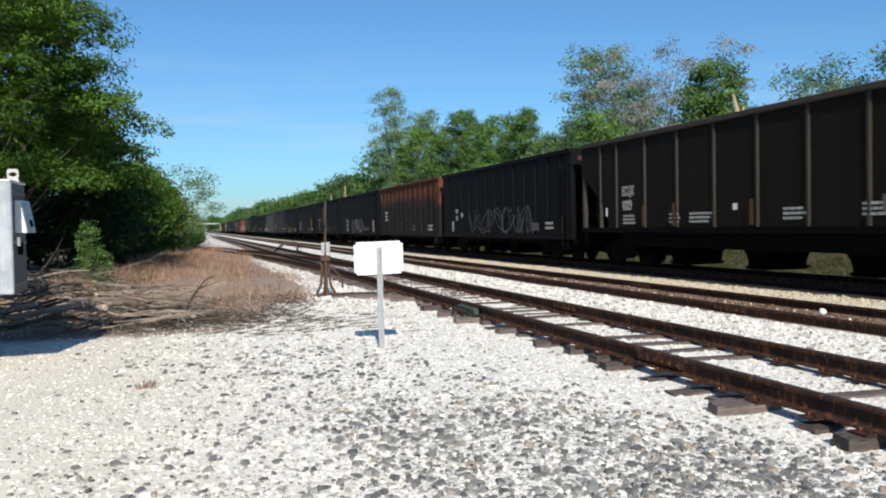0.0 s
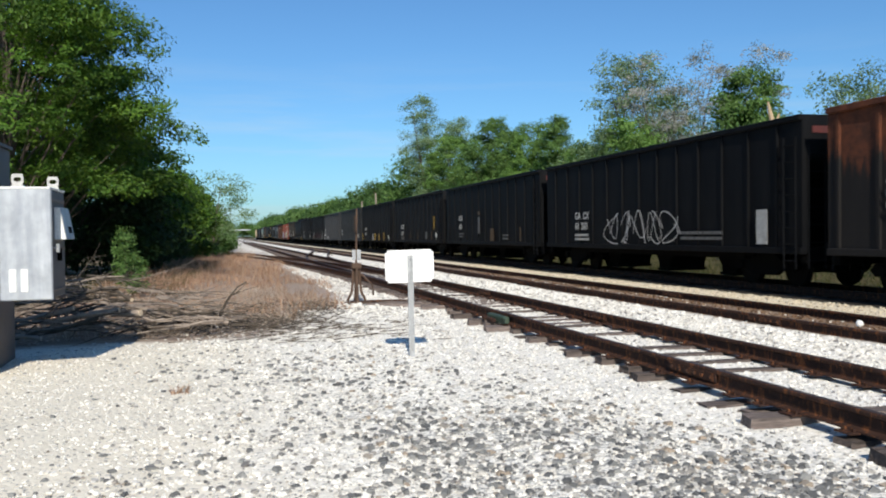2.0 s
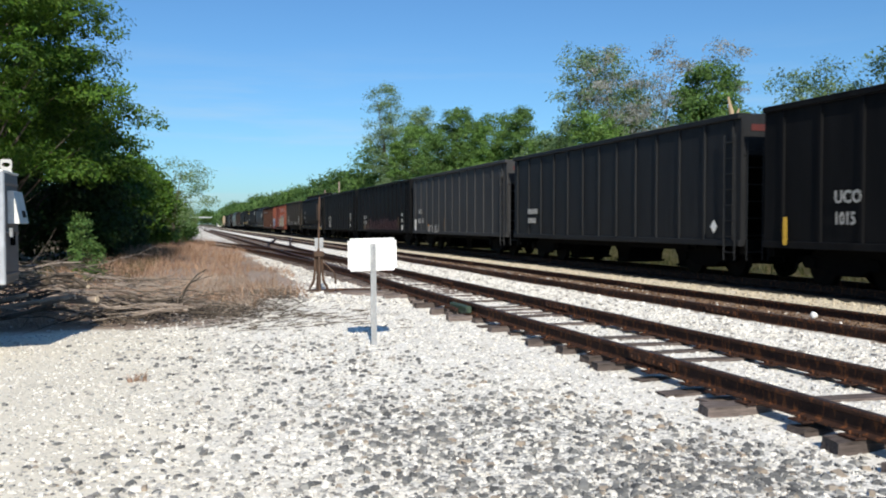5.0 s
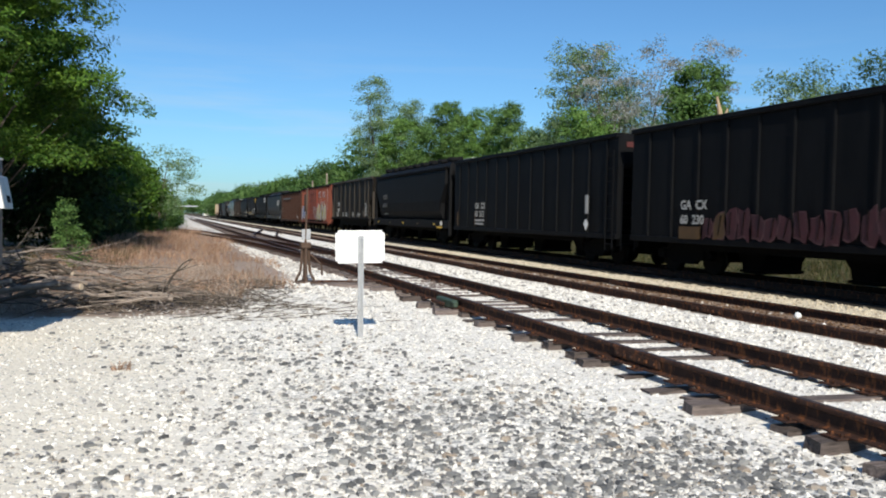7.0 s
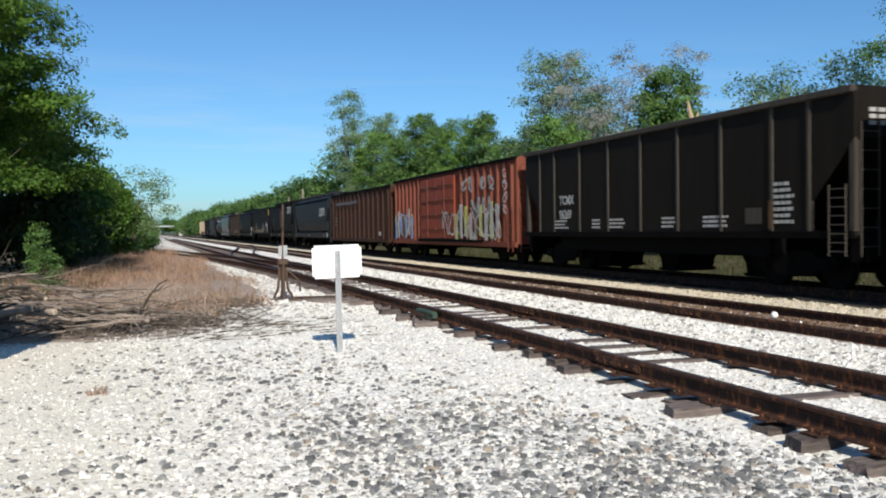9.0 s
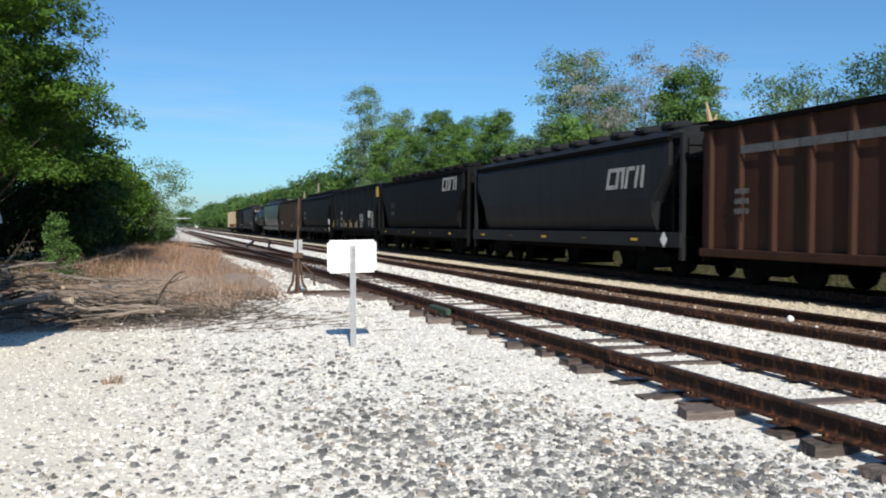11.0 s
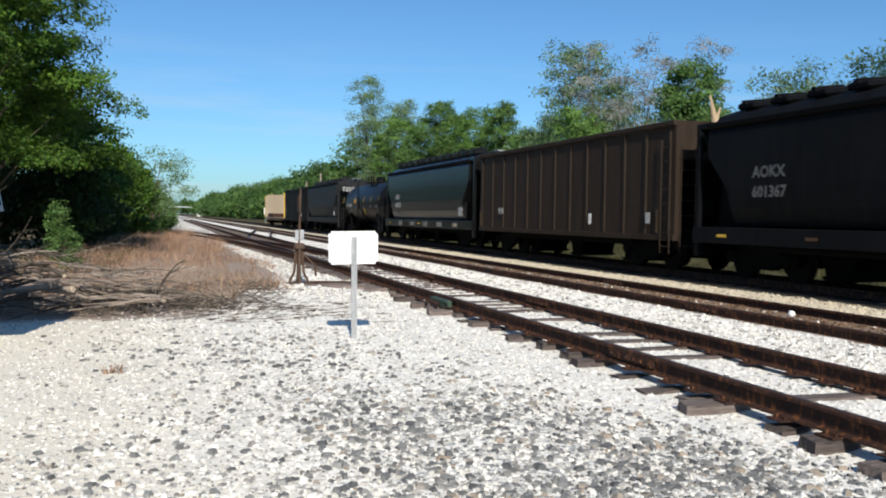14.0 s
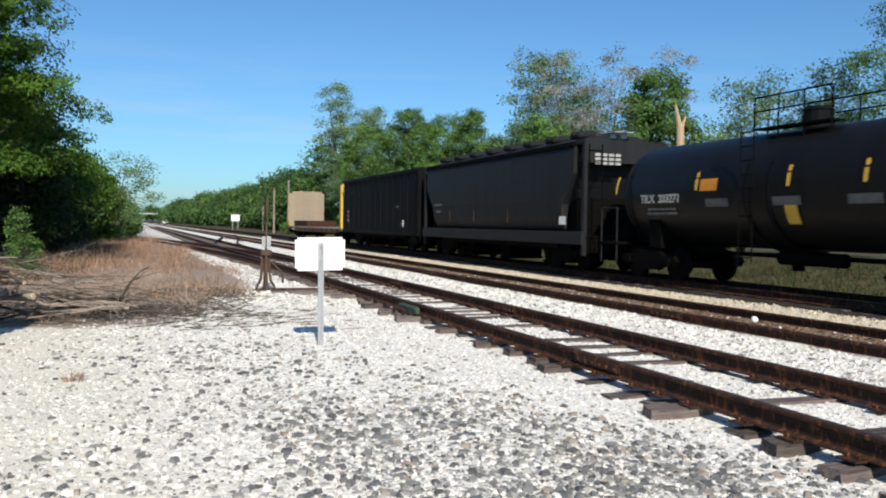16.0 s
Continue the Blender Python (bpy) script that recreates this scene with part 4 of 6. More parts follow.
    pockets(car, (-3.6, 0.0, 3.6) if half < 7.6 else (-3.9, -1.3, 1.3, 3.9), 1.32, 0.7)
    add_trucks(car, half - 2.0)
    coupler(car, half)
    return car, half


def box_car(s0, s1, label, material="boxred", door=True, top=4.12, ribs=12):
    car, half = begin("box_car", s0, s1, label)
    mat = M[material]
    bm = bmesh.new()
    prism(bm, [(-1.5, 0.78), (-1.5, top - 0.16), (-0.9, top), (0.9, top), (1.5, top - 0.16), (1.5, 0.78)], "y", -half, half)
    part("body", bm, mat, car)
    bm = bmesh.new()
    for s in (-1, 1):
        box(bm, min(s * 1.46, s * 1.62), max(s * 1.46, s * 1.62), -half, half, top - 0.22, top - 0.10, 0.015)
    part("roof_edge", bm, M["under"], car)
    bm = bmesh.new()
    for s in (-1, 1):
        box(bm, min(s * 1.46, s * 1.6), max(s * 1.46, s * 1.6), -half, half, 0.66, 0.86, 0.015)
    part("side_sill", bm, mat, car)
    pm = bmesh.new()
    prism(pm, [(0, -0.09), (-0.09, -0.05), (-0.09, 0.05), (0, 0.09)], "y", 0, 1)
    for v in pm.verts:
        v.co = Vector((v.co.x, v.co.z, 0.86 + v.co.y * (top - 0.22 - 0.86)))
    bmesh.ops.recalc_face_normals(pm, faces=pm.faces)
    me = bpy.data.meshes.new("rib")
    pm.to_mesh(me)
    pm.free()
    me.materials.append(mat)
    d0, d1 = (-1.6, 3.0) if door else (0, 0)
    for k in range(ribs * 2):
        y = -half + 0.35 + (2 * half - 0.7) * k / (ribs * 2 - 1)
        if door and d0 - 0.2 < y < d1 + 0.2:
            continue
        shared("rib", me, car, pose(-1.5, y, 0))
        shared("rib", me, car, pose(1.5, y, 0, 0, 0, 180))
    if door:
        for a, b in ((d0, 0.69), (0.71, d1)):
            bm = bmesh.new()
            box(bm, -1.62, -1.54, a, b, 0.95, top - 0.36, 0.01)
            d = part("door", bm, M["doorred"], car, "bright red plug door panel with flaking paint")
            bm = bmesh.new()
            for k in range(4):
                z = 1.35 + k * 0.66
                box(bm, -1.67, -1.62, a + 0.05, b - 0.05, z, z + 0.08, 0.01)
            part("door_bar", bm, M["boxred"], d)
            bm = bmesh.new()
            rod(bm, (-1.66, (a + b) / 2, 1.0), (-1.66, (a + b) / 2, top - 0.4), 0.025, n=6)
            part("lock_rod", bm, M["boxred"], d)
        bm = bmesh.new()
        box(bm, -1.7, -1.5, d0 - 3.2, d1 + 0.3, 0.80, 0.92, 0.01)
        part("door_track", bm, M["under"], car)
    for s in (-1, 1):
        bm = bmesh.new()
        for k in range(5):
            z = 1.2 + k * 0.56
            box(bm, -1.4, 1.4, min(s * half, s * (half + 0.06)), max(s * half, s * (half + 0.06)), z, z + 0.28, 0.05)
        part("end_corrugation", bm, mat, car, "ribbed red end panel")
        ladder(car, s * (half + 0.1), -1.4, 0.5, 2.2, 0.45, 6, material, along="x")
    ladder(car, -half + 0.1, -1.63, 0.5, 2.2, 0.42, 6, material)
    frame_under(car, half, 0.5, 0.78)
    add_trucks(car, half - 2.0)
    coupler(car, half)
    return car, half


def tank_car(s0, s1, label):
    car, half = begin("tank_car", s0, s1, label)
    r, zc, n = 1.38, 2.32, 28
    bm = bmesh.new()
    body = half - 0.4
    stations = [(-body, 0.0), (-body + 0.03, 0.45), (-body + 0.14, 0.8), (-body + 0.34, 1.12), (-body + 0.62, 1.32), (-body + 0.85, r)]
    stations += [(-y, q) for y, q in stations[::-1]]
    sec = []
    for y, q in stations:
        q = max(q, 0.02)
        sag = -0.10 * (1 - min(1, abs(y) / body))
        sec.append([(q * math.cos(2 * math.pi * k / n), y, zc + sag + q * math.sin(2 * math.pi * k / n)) for k in range(n)])
    loft(bm, sec)
    part("tank", bm, M["tankblack"], car, "satin black cylindrical tank shell", smooth=True)
    for y in (-body + 0.95, -0.35, 0.35, body - 0.95):
        bm = bmesh.new()
        a = [[((r + d) * math.cos(2 * math.pi * k / n), y + e, zc - 0.06 + (r + d) * math.sin(2 * math.pi * k / n)) for k in range(n)] for e, d in ((-0.05, 0.0), (-0.05, 0.02), (0.05, 0.02), (0.05, 0.0))]
        loft(bm, a)
        part("band", bm, M["black"], car)
    bm = bmesh.new()
    rod(bm, (0, -0.35, zc + r - 0.1), (0, -0.35, zc + r + 0.36), 0.33, 0.33, 16)
    rod(bm, (0, -0.35, zc + r + 0.36), (0, -0.35, zc + r + 0.44), 0.36, 0.3, 16)
    part("dome", bm, M["black"], car)
    bm = bmesh.new()
    for s in (-1, 1):
        box(bm, s * 0.62 - 0.2, s * 0.62 + 0.2, -1.5, 0.75, zc + r - 0.02, zc + r + 0.02)
        for y in (-1.5, -0.75, 0.0, 0.75):
            rod(bm, (s * 0.8, y, zc + r - 0.25), (s * 0.8, y, zc + r + 0.72), 0.022, n=5)
        for z in (0.4, 0.72):
            rod(bm, (s * 0.8, -1.5, zc + r + z), (s * 0.8, 0.75, zc + r + z), 0.02, n=5)
    part("platform_rail", bm, M["under"], car)
    ladder(car, -0.05, -1.5, 0.6, zc + r, 0.42, 10, "under")
    for s in (-1, 1):
        bm = bmesh.new()
        prism(bm, [(-1.15, 0.85), (-1.2, 1.6), (-0.7, 1.15), (0.7, 1.15), (1.2, 1.6), (1.15, 0.85)], "y", s * (half - 2.3) - 0.25, s * (half - 2.3) + 0.25)
        part("saddle", bm, M["under"], car)
        bm = bmesh.new()
        box(bm, -0.3, 0.3, min(s * half, s * (half - 3.3)), max(s * half, s * (half - 3.3)), 0.66, 1.0, 0.02)
        box(bm, -1.45, 1.45, min(s * half, s * (half - 0.9)), max(s * half, s * (half - 0.9)), 0.9, 0.99, 0.01)
        part("stub_sill", bm, M["under"], car)
        bm = bmesh.new()
        for q in (-1, 1):
            for y in (half - 0.05, half - 0.85):
                rod(bm, (q * 1.42, s * y, 0.4), (q * 1.42, s * y, 1.95), 0.025, n=5)
            rod(bm, (q * 1.42, s * (half - 0.05), 1.95), (q * 1.42, s * (half - 0.85), 1.95), 0.02, n=5)
        rod(bm, (-1.42, s * (half - 0.05), 1.95), (1.42, s * (half - 0.05), 1.95), 0.02, n=5)
        part("handrail", bm, M["greyd"], car)
        bm = bmesh.new()
        box(bm, -0.9, -0.5, min(s * (half - 0.6), s * (half - 0.3)), max(s * (half - 0.6), s * (half - 0.3)), 1.0, 1.45, 0.05)
        part("brake_cylinder", bm, M["under"], car)
    bm = bmesh.new()
    rod(bm, (-0.4, -1.6, 0.75), (-0.4, 0.2, 0.75), 0.16, n=10)
    rod(bm, (0, 0.1, 0.95), (0, 0.1, 0.45), 0.14, n=10)
    part("bottom_outlet", bm, M["under"], car)
    # yellow end stripes and placards follow the shell

    def shell(y, w, a0, a1, material, name):
        bm2 = bmesh.new()
        prev = None
        for k in range(6):
            a = radians(a0 + (a1 - a0) * k / 5)
            p = [bm2.verts.new((-(r + 0.012) * math.cos(a), y + u, zc - 0.07 + (r + 0.012) * math.sin(a))) for u in (-w / 2, w / 2)]
            if prev:
                bm2.faces.new((prev[0], prev[1], p[1], p[0]))
            prev = p
        bmesh.ops.solidify(bm2, geom=bm2.faces[:], thickness=0.006)
        part(name, bm2, M[material], car)
    for y in (-5.0, -2.9, -0.95, 2.05, 5.55):
        shell(y, 0.09, 3, 24, "yellow", "reflector")
    shell(1.6, 0.62, 2, 14, "orange", "placard")
    shell(-1.0, 0.36, -32, -14, "yellow", "placard")
    for y in (1.3, -0.9, -2.9, -4.4):
        shell(y, 0.8, -14, -6, "faint", "stencil")
    for words, y, z, sz in (("TILX  203271", 4.35, 2.05, 0.30),):
        lettering(car, words, y, z, sz, x=-r - 0.012)
    bars(car, 4.1, 1.74, 1.4, 0.22, 2, x=-r + 0.06)
    frame = bmesh.new()
    box(frame, -0.08, 0.08, -half + 3.0, half - 3.0, 0.72, 0.82)
    part("brake_pipe", frame, M["under"], car)
    add_trucks(car, half - 1.9)
    coupler(car, half)
    return car, half


def bulkhead_flat(s0, s1, label):
    car, half = begin("bulkhead_flat_car", s0, s1, label)
    bm = bmesh.new()
    box(bm, -1.5, 1.5, -half, half, 0.98, 1.08, 0.01)
    part("deck", bm, M["wood"], car, "weathered plank deck")
    bm = bmesh.new()
    for s in (-1, 1):
        prism(bm, [(-half, 1.0), (-half, 0.86), (-half + 2.5, 0.72), (half - 2.5, 0.72), (half, 0.86), (half, 1.0)], "x", min(s * 1.38, s * 1.5), max(s * 1.38, s * 1.5))
    part("side_sill", bm, M["ochre"], car)
    pk = bmesh.new()
    box(pk, -1.54, -1.44, -0.06, 0.06, 0.84, 1.0, 0.01)
    me = bpy.data.meshes.new("stake_pocket")
    pk.to_mesh(pk and me)
    pk.free()
    me.materials.append(M["under"])
    for k in range(12):
        shared("stake_pocket", me, car, pose(0, -half + 1 + k * (2 * half - 2) / 11, 0))
    for s in (-1, 1):
        fy = s * (half - 0.35)
        bm = bmesh.new()
        for q in (-1.42, -0.5, 0.5, 1.42):
            box(bm, q - 0.08, q + 0.08, fy - 0.3 if s < 0 else fy + 0.02, fy - 0.02 if s < 0 else fy + 0.3, 1.08, 4.1 - 0.22 * (abs(q) > 1), 0.02)
        for k in range(5):
            z = 1.35 + k * 0.6
            box(bm, -1.45, 1.45, fy - 0.2 if s < 0 else fy + 0.012, fy - 0.012 if s < 0 else fy + 0.2, z, z + 0.1, 0.01)
        bh = part("bulkhead", bm, M["yellow"], car, "yellow steel end bulkhead frame")
        pl = bmesh.new()
        box(pl, -1.48, 1.48, 0, 0.07, 0, 0.27, 0.012)
        pme = bpy.data.meshes.new("plank")
        pl.to_mesh(pme)
        pl.free()
        pme.materials.append(M["wood"])
        for k in range(11):
            pk2 = shared("plank", pme, bh, pose(0, fy - s * 0.05 - 0.035, 1.09 + k * 0.275))
            if k == 10:
                pk2.matrix_basis = pose(0, fy - s * 0.05 - 0.035, 1.09 + k * 0.275) @ Matrix.Diagonal((0.86, 1, 0.8, 1))
    bm = bmesh.new()
    box(bm, -1.2, 1.2, half - 6.2, half - 1.0, 1.08, 1.55, 0.03)
    part("lumber_stack", bm, M["boxbrown"], car, "low stack of dark timber on the deck")
    panel(car, half - 2.0, 0.78, 0.6, 0.16, "plate", x=-1.51)
    frame_under(car, half, 0.55, 0.98)
    add_trucks(car, half - 2.0)
    coupler(car, half)
    return car, half


def build_train():
    # car with wide post spacing and plates cut along the end slopes
    c, h = open_hopper(9.2, 25.9, "brown-black open hopper car with tan side posts loaded with coal", "brownblack", post_mat="post", cut=True, sill=1.24, seed=1, yellow=(-1.0, 2.3, 3.9), red_end=False, post_w=0.11, post_shift=0.47)
    lettering(c, "ECQX", 5.15, 2.22, 0.42, x=-1.55, squeeze=0.62)
    lettering(c, "42029", 5.15, 1.78, 0.42, x=-1.55, squeeze=0.55)
    for y, z, w in ((5.1, 1.35, 0.8), (2.55, 1.36, 0.55), (1.55, 1.36, 1.0), (-2.1, 1.4, 0.8), (-4.4, 1.45, 0.9)):
        bars(c, y, z, w, 0.32, 3, x=-1.55, material="letter")
    panel(c, -0.3, 1.66, 0.16, 0.16, "plate", x=-1.55)
    panel(c, 6.2, 1.6, 0.10, 0.26, "plate", x=-1.55)
    bars(c, -5.3, 1.4, 0.9, 1.2, 7, x=-1.55, material="letter")
    panel(c, -4.9, 1.5, 0.4, 0.36, "faint", x=-1.55, name="consolidated_stencil")
    # black hopper with looping grey graffiti
    c, h = open_hopper(25.9, 42.1, "black ribbed open hopper car with grey looping graffiti", "black", seed=2, yellow=(-7.0,))
    scrawl(c, 3.2, 1.0, 7.8, 1.15, "spray_grey", 4, letters=9, width=0.07, label="grey sprayed looping graffiti")
    for y, z in ((5.3, 2.0), (5.3, 1.65), (4.5, 1.8)):
        panel(c, y, z, 0.3, 0.22, "letter", name="stencil")
    panel(c, 5.95, 1.1, 0.28, 0.5, "letter", name="stencil")
    bars(c, -5.6, 1.2, 0.7, 0.35, 2, material="letter")
    panel(c, -4.3, 1.15, 0.7, 0.3, "faint", name="consolidated_stencil")
    # hopper whose upper half has rusted
    c, h = open_hopper(42.1, 57.2, "black open hopper car with bright rust over its upper half", "rusttop", seed=3, yellow=(1.0, -3.8))
    bars(c, 5.4, 1.8, 0.8, 0.7, 3, material="letter")
    bars(c, -5.2, 1.15, 0.9, 0.4, 2, material="letter")
    bars(c, -1.8, 1.15, 0.6, 0.4, 2)
    # black hopper with outlined graffiti
    c, h = open_hopper(57.2, 73.4, "black ribbed open hopper car with white outline graffiti", "black", seed=4)
    lettering(c, "GA  CX", 4.8, 1.88, 0.36)
    lettering(c, "60  263", 4.8, 1.5, 0.36)
    bars(c, 4.8, 1.1, 1.3, 0.3, 2, material="letter")
    scrawl(c, 2.3, 0.95, 4.8, 1.2, "spray_white", 12, letters=5, width=0.045, label="white outline graffiti")
    bars(c, -2.6, 1.15, 2.2, 0.3, 2)
    panel(c, -6.1, 1.05, 0.42, 0.85, "letter", name="stencil")
    # black hopper with tan panels
    c, h = open_hopper(73.4, 89.2, "black ribbed open hopper car with pale stencilled panels", "black", seed=5, yellow=(-5.2,))
    lettering(c, "BCAX", 4.65, 2.12, 0.38, squeeze=0.8)
    lettering(c, "1030", 4.65, 1.64, 0.38, squeeze=0.85)
    bars(c, 4.6, 1.2, 0.9, 0.3, 2)
    panel(c, -1.0, 1.02, 0.55, 0.62, "ochre", label="tan notice panel")
    panel(c, 1.05, 1.4, 0.34, 0.85, "faint")
    panel(c, 1.05, 2.36, 0.36, 0.18, "ochre")
    bars(c, -2.9, 1.1, 0.9, 0.3, 2)
    # black hopper with a white diamond
    c, h = open_hopper(89.2, 104.6, "black ribbed open hopper car with a white diamond placard", "blackb", seed=6)
    lettering(c, "DCBX", 4.7, 1.8, 0.42)
    lettering(c, "1019", 4.6, 1.32, 0.42)
    bars(c, 4.6, 1.02, 1.1, 0.28, 2)
    diamond(c, -5.9, 1.32, 0.42)
    for y in (4.0, 1.6, -0.8, -3.0, -4.6):
        panel(c, y, 1.05, 0.10, 0.5, "ochre", name="reflector")
    panel(c, -5.3, 1.7, 0.1, 0.8, "yellow", name="reflector")
    panel(c, -3.0, 1.1, 0.5, 0.45, "faint", name="consolidated_stencil")
    c, h = open_hopper(104.6, 120.3, "charcoal open hopper car with yellow grab posts", "blackb", seed=7)
    lettering(c, "UCO", 5.2, 1.8, 0.36, squeeze=0.9)
    lettering(c, "1015", 5.2, 1.36, 0.36, squeeze=0.8)
    for y in (6.7, 0.1, -1.7, -4.0):
        panel(c, y, 0.9, 0.12, 0.62, "yellow", name="reflector")
    panel(c, 1.3, 0.9, 0.4, 0.55, "letter", name="stencil")
    diamond(c, -6.17, 1.18, 0.4)
    c, h = open_hopper(120.3, 135.4, "dark grey ribbed open hopper car", "greyd", seed=8)
    bars(c, 5.6, 1.4, 0.9, 0.7, 2, material="letter")
    diamond(c, -6.2, 1.3, 0.34)
    c, h = open_hopper(135.4, 150.9, "light grey ribbed open hopper car with small orange and white graffiti", "grey", seed=9, yellow=(1.2,))
    lettering(c, "GAC", 6.0, 1.95, 0.36)
    lettering(c, "602  63", 6.0, 1.42, 0.36)
    panel(c, 6.75, 1.0, 0.35, 0.62, "plate")
    scrawl(c, 3.95, 0.9, 0.8, 0.4, "spray_white", 21, letters=3, width=0.05)
    scrawl(c, 2.8, 0.9, 0.8, 0.5, "spray_white", 22, letters=2, width=0.06)
    panel(c, 4.0, 0.95, 0.1, 0.4, "orange", name="reflector")
    # black hopper with red graffiti
    c, h = open_hopper(150.9, 167.1, "black ribbed open hopper car with dark red graffiti along its base", "black", seed=10)
    lettering(c, "GA  CX", 5.15, 1.72, 0.33)
    lettering(c, "60  230", 5.15, 1.34, 0.33)
    panel(c, 5.2, 0.95, 0.9, 0.32, "ochre", x=-1.598, name="paint_patch")
    block_graffiti(c, 4.2, 0.92, 9.6, 0.85, 31)
    bars(c, -6.0, 1.1, 0.4, 1.1, 3, material="letter")
    diamond(c, -6.2, 1.1, 0.3)
    c, h = open_hopper(167.1, 182.9, "black ribbed open hopper car with white reporting marks", "black", seed=11, yellow=(6.9, 4.6), red_end=True)
    lettering(c, "GA  CX", 4.55, 1.8, 0.36)
    lettering(c, "60  212", 4.55, 1.45, 0.36)
    bars(c, 4.5, 1.1, 1.3, 0.3, 2, material="letter")
    diamond(c, -5.7, 1.25, 0.4)
    panel(c, -5.6, 1.6, 0.2, 0.6, "letter", name="stencil")
    c, h = covered_hopper(182.9, 198.9, "matt black covered hopper car with roof hatches", "blackb", 9, seed=1, eave=3.78, crown=4.3)
    lettering(c, "AOKX", 5.3, 2.45, 0.40, material="faint", x=-1.59)
    lettering(c, "601376", 5.3, 1.95, 0.36, material="faint", x=-1.59)
    bars(c, 5.2, 1.5, 1.0, 0.3, 2, x=-1.5)
    panel(c, -6.4, 0.98, 0.3, 0.2, "plate", x=-1.59)
    panel(c, -5.85, 0.84, 0.85, 0.10, "yellow", x=-1.585, name="reflector")
    c, h = open_hopper(198.9, 214.2, "brown-black open hopper car with tan posts and white stencils", "brownblack", post_mat="post", cut=True, sill=1.24, seed=12, yellow=(-5.0,), red_end=False, post_w=0.11)
    lettering(c, "TCMX", 4.68, 2.12, 0.40, x=-1.55, squeeze=0.85)
    lettering(c, "96269", 4.68, 1.66, 0.40, x=-1.55, squeeze=0.8)
    for y, w in ((5.0, 0.9), (2.6, 0.5), (1.6, 0.9), (-1.0, 0.6), (-2.7, 1.0)):
        bars(c, y, 1.34, w, 0.32, 3, x=-1.55, material="letter")
    bars(c, -5.1, 1.4, 0.6, 0.95, 7, x=-1.55, material="letter")
    panel(c, -4.2, 1.4, 0.55, 0.36, "post", x=-1.55, name="consolidated_stencil")
    bars_end(c, h)
    # red boxcar
    c, h = box_car(214.2, 230.7, "faded oxide red boxcar with blue and white graffiti", "boxred", True)
    for k, (u, z, w) in enumerate(((-2.6, 2.95, 0.6), (-3.3, 2.95, 0.5), (-4.7, 2.95, 0.4), (-5.5, 2.95, 0.5), (-3.6, 2.1, 0.45), (-4.3, 2.1, 0.3), (-4.8, 2.1, 0.3), (-5.4, 2.1, 0.5))):
        scrawl(c, u, z - 0.05, w, 0.62, "letter", 70 + k, letters=1, width=0.11, x=-1.62, name="emblem")
    for k in range(4):
        scrawl(c, -6.85, 1.9 + k * 0.45, 0.4, 0.4, "letter", 90 + k, letters=1, width=0.07, x=-1.62, name="emblem")
    for k in range(7):
        y = 7.4 - k * 0.46
        panel(c, y, 0.9 + 0.1 * (k % 3), 0.26, 1.15 + 0.2 * (k % 2), ("spray_blue", "spray_white", "spray_blue", "spray_grey")[k % 4], x=-1.605 - 0.002 * (k % 2), name="graffiti")
    scrawl(c, 7.4, 0.9, 3.2, 1.3, "spray_white", 41, letters=5, width=0.08, x=-1.615)
    for k in range(9):
        y = -1.7 - k * 0.55
        panel(c, y, 0.9 + 0.08 * (k % 3), 0.3, 1.1 + 0.35 * ((k * 5) % 3) / 2, ("spray_lime", "spray_white", "spray_lime", "spray_white", "faint")[k % 5], x=-1.605 - 0.002 * (k % 2), name="graffiti")
    scrawl(c, -0.2, 0.88, 6.6, 1.4, "spray_white", 43, letters=8, width=0.09, x=-1.69, label="white and lime graffiti")
    c, h = box_car(230.7, 246.6, "dark brown ribbed boxcar with faded lettering", "boxbrown", False, top=4.0, ribs=7)
    bars(c, 6.0, 3.1, 7.5, 0.34, 1, x=-1.60, material="faint")
    bars(c, 6.2, 1.7, 0.5, 0.7, 3, x=-1.60, material="faint")
    panel(c, -5.3, 1.05, 0.5, 0.22, "letter", x=-1.60)
    # covered hoppers with a slanted white emblem
    c, h = covered_hopper(246.6, 262.5, "charcoal covered hopper car with a white slanted emblem", "greyd", 10, seed=2, eave=3.72, crown=4.2)
    emblem(c, -3.75, 2.5)
    diamond(c, -6.86, 1.05, 0.42)
    c, h = covered_hopper(262.5, 278.4, "black covered hopper car with a white slanted emblem near the roof", "blackb", 10, seed=4, eave=3.85, crown=4.2)
    emblem(c, -4.2, 3.05)
    lettering(c, "CCX", 5.15, 2.42, 0.40, material="ghost", x=-1.59)
    lettering(c, "2004", 5.1, 1.98, 0.36, material="ghost", x=-1.59)
    c, h = open_hopper(278.4, 293.5, "black open hopper car with a yellow square and white graffiti", "black", post_mat="blackb", cut=True, sill=1.18, seed=13, yellow=(-6.3,), red_end=False)
    lettering(c, "OCX", 4.05, 2.2, 0.34, x=-1.55)
    lettering(c, "1001", 4.05, 1.8, 0.28, x=-1.55)
    panel(c, -6.7, 3.2, 0.62, 0.62, "yellow", x=-1.56, label="yellow square panel")
    panel(c, -4.6, 1.9, 0.6, 0.45, "plate", x=-1.55, label="white square panel")
    panel(c, -4.6, 1.35, 0.6, 0.42, "faint", x=-1.55, name="consolidated_stencil")
    scrawl(c, -2.2, 1.6, 1.2, 0.6, "spray_white", 51, letters=4, width=0.05, x=-1.56)
    scrawl(c, 6.4, 1.3, 1.7, 0.6, "spray_grey", 52, letters=4, width=0.05, x=-1.56)
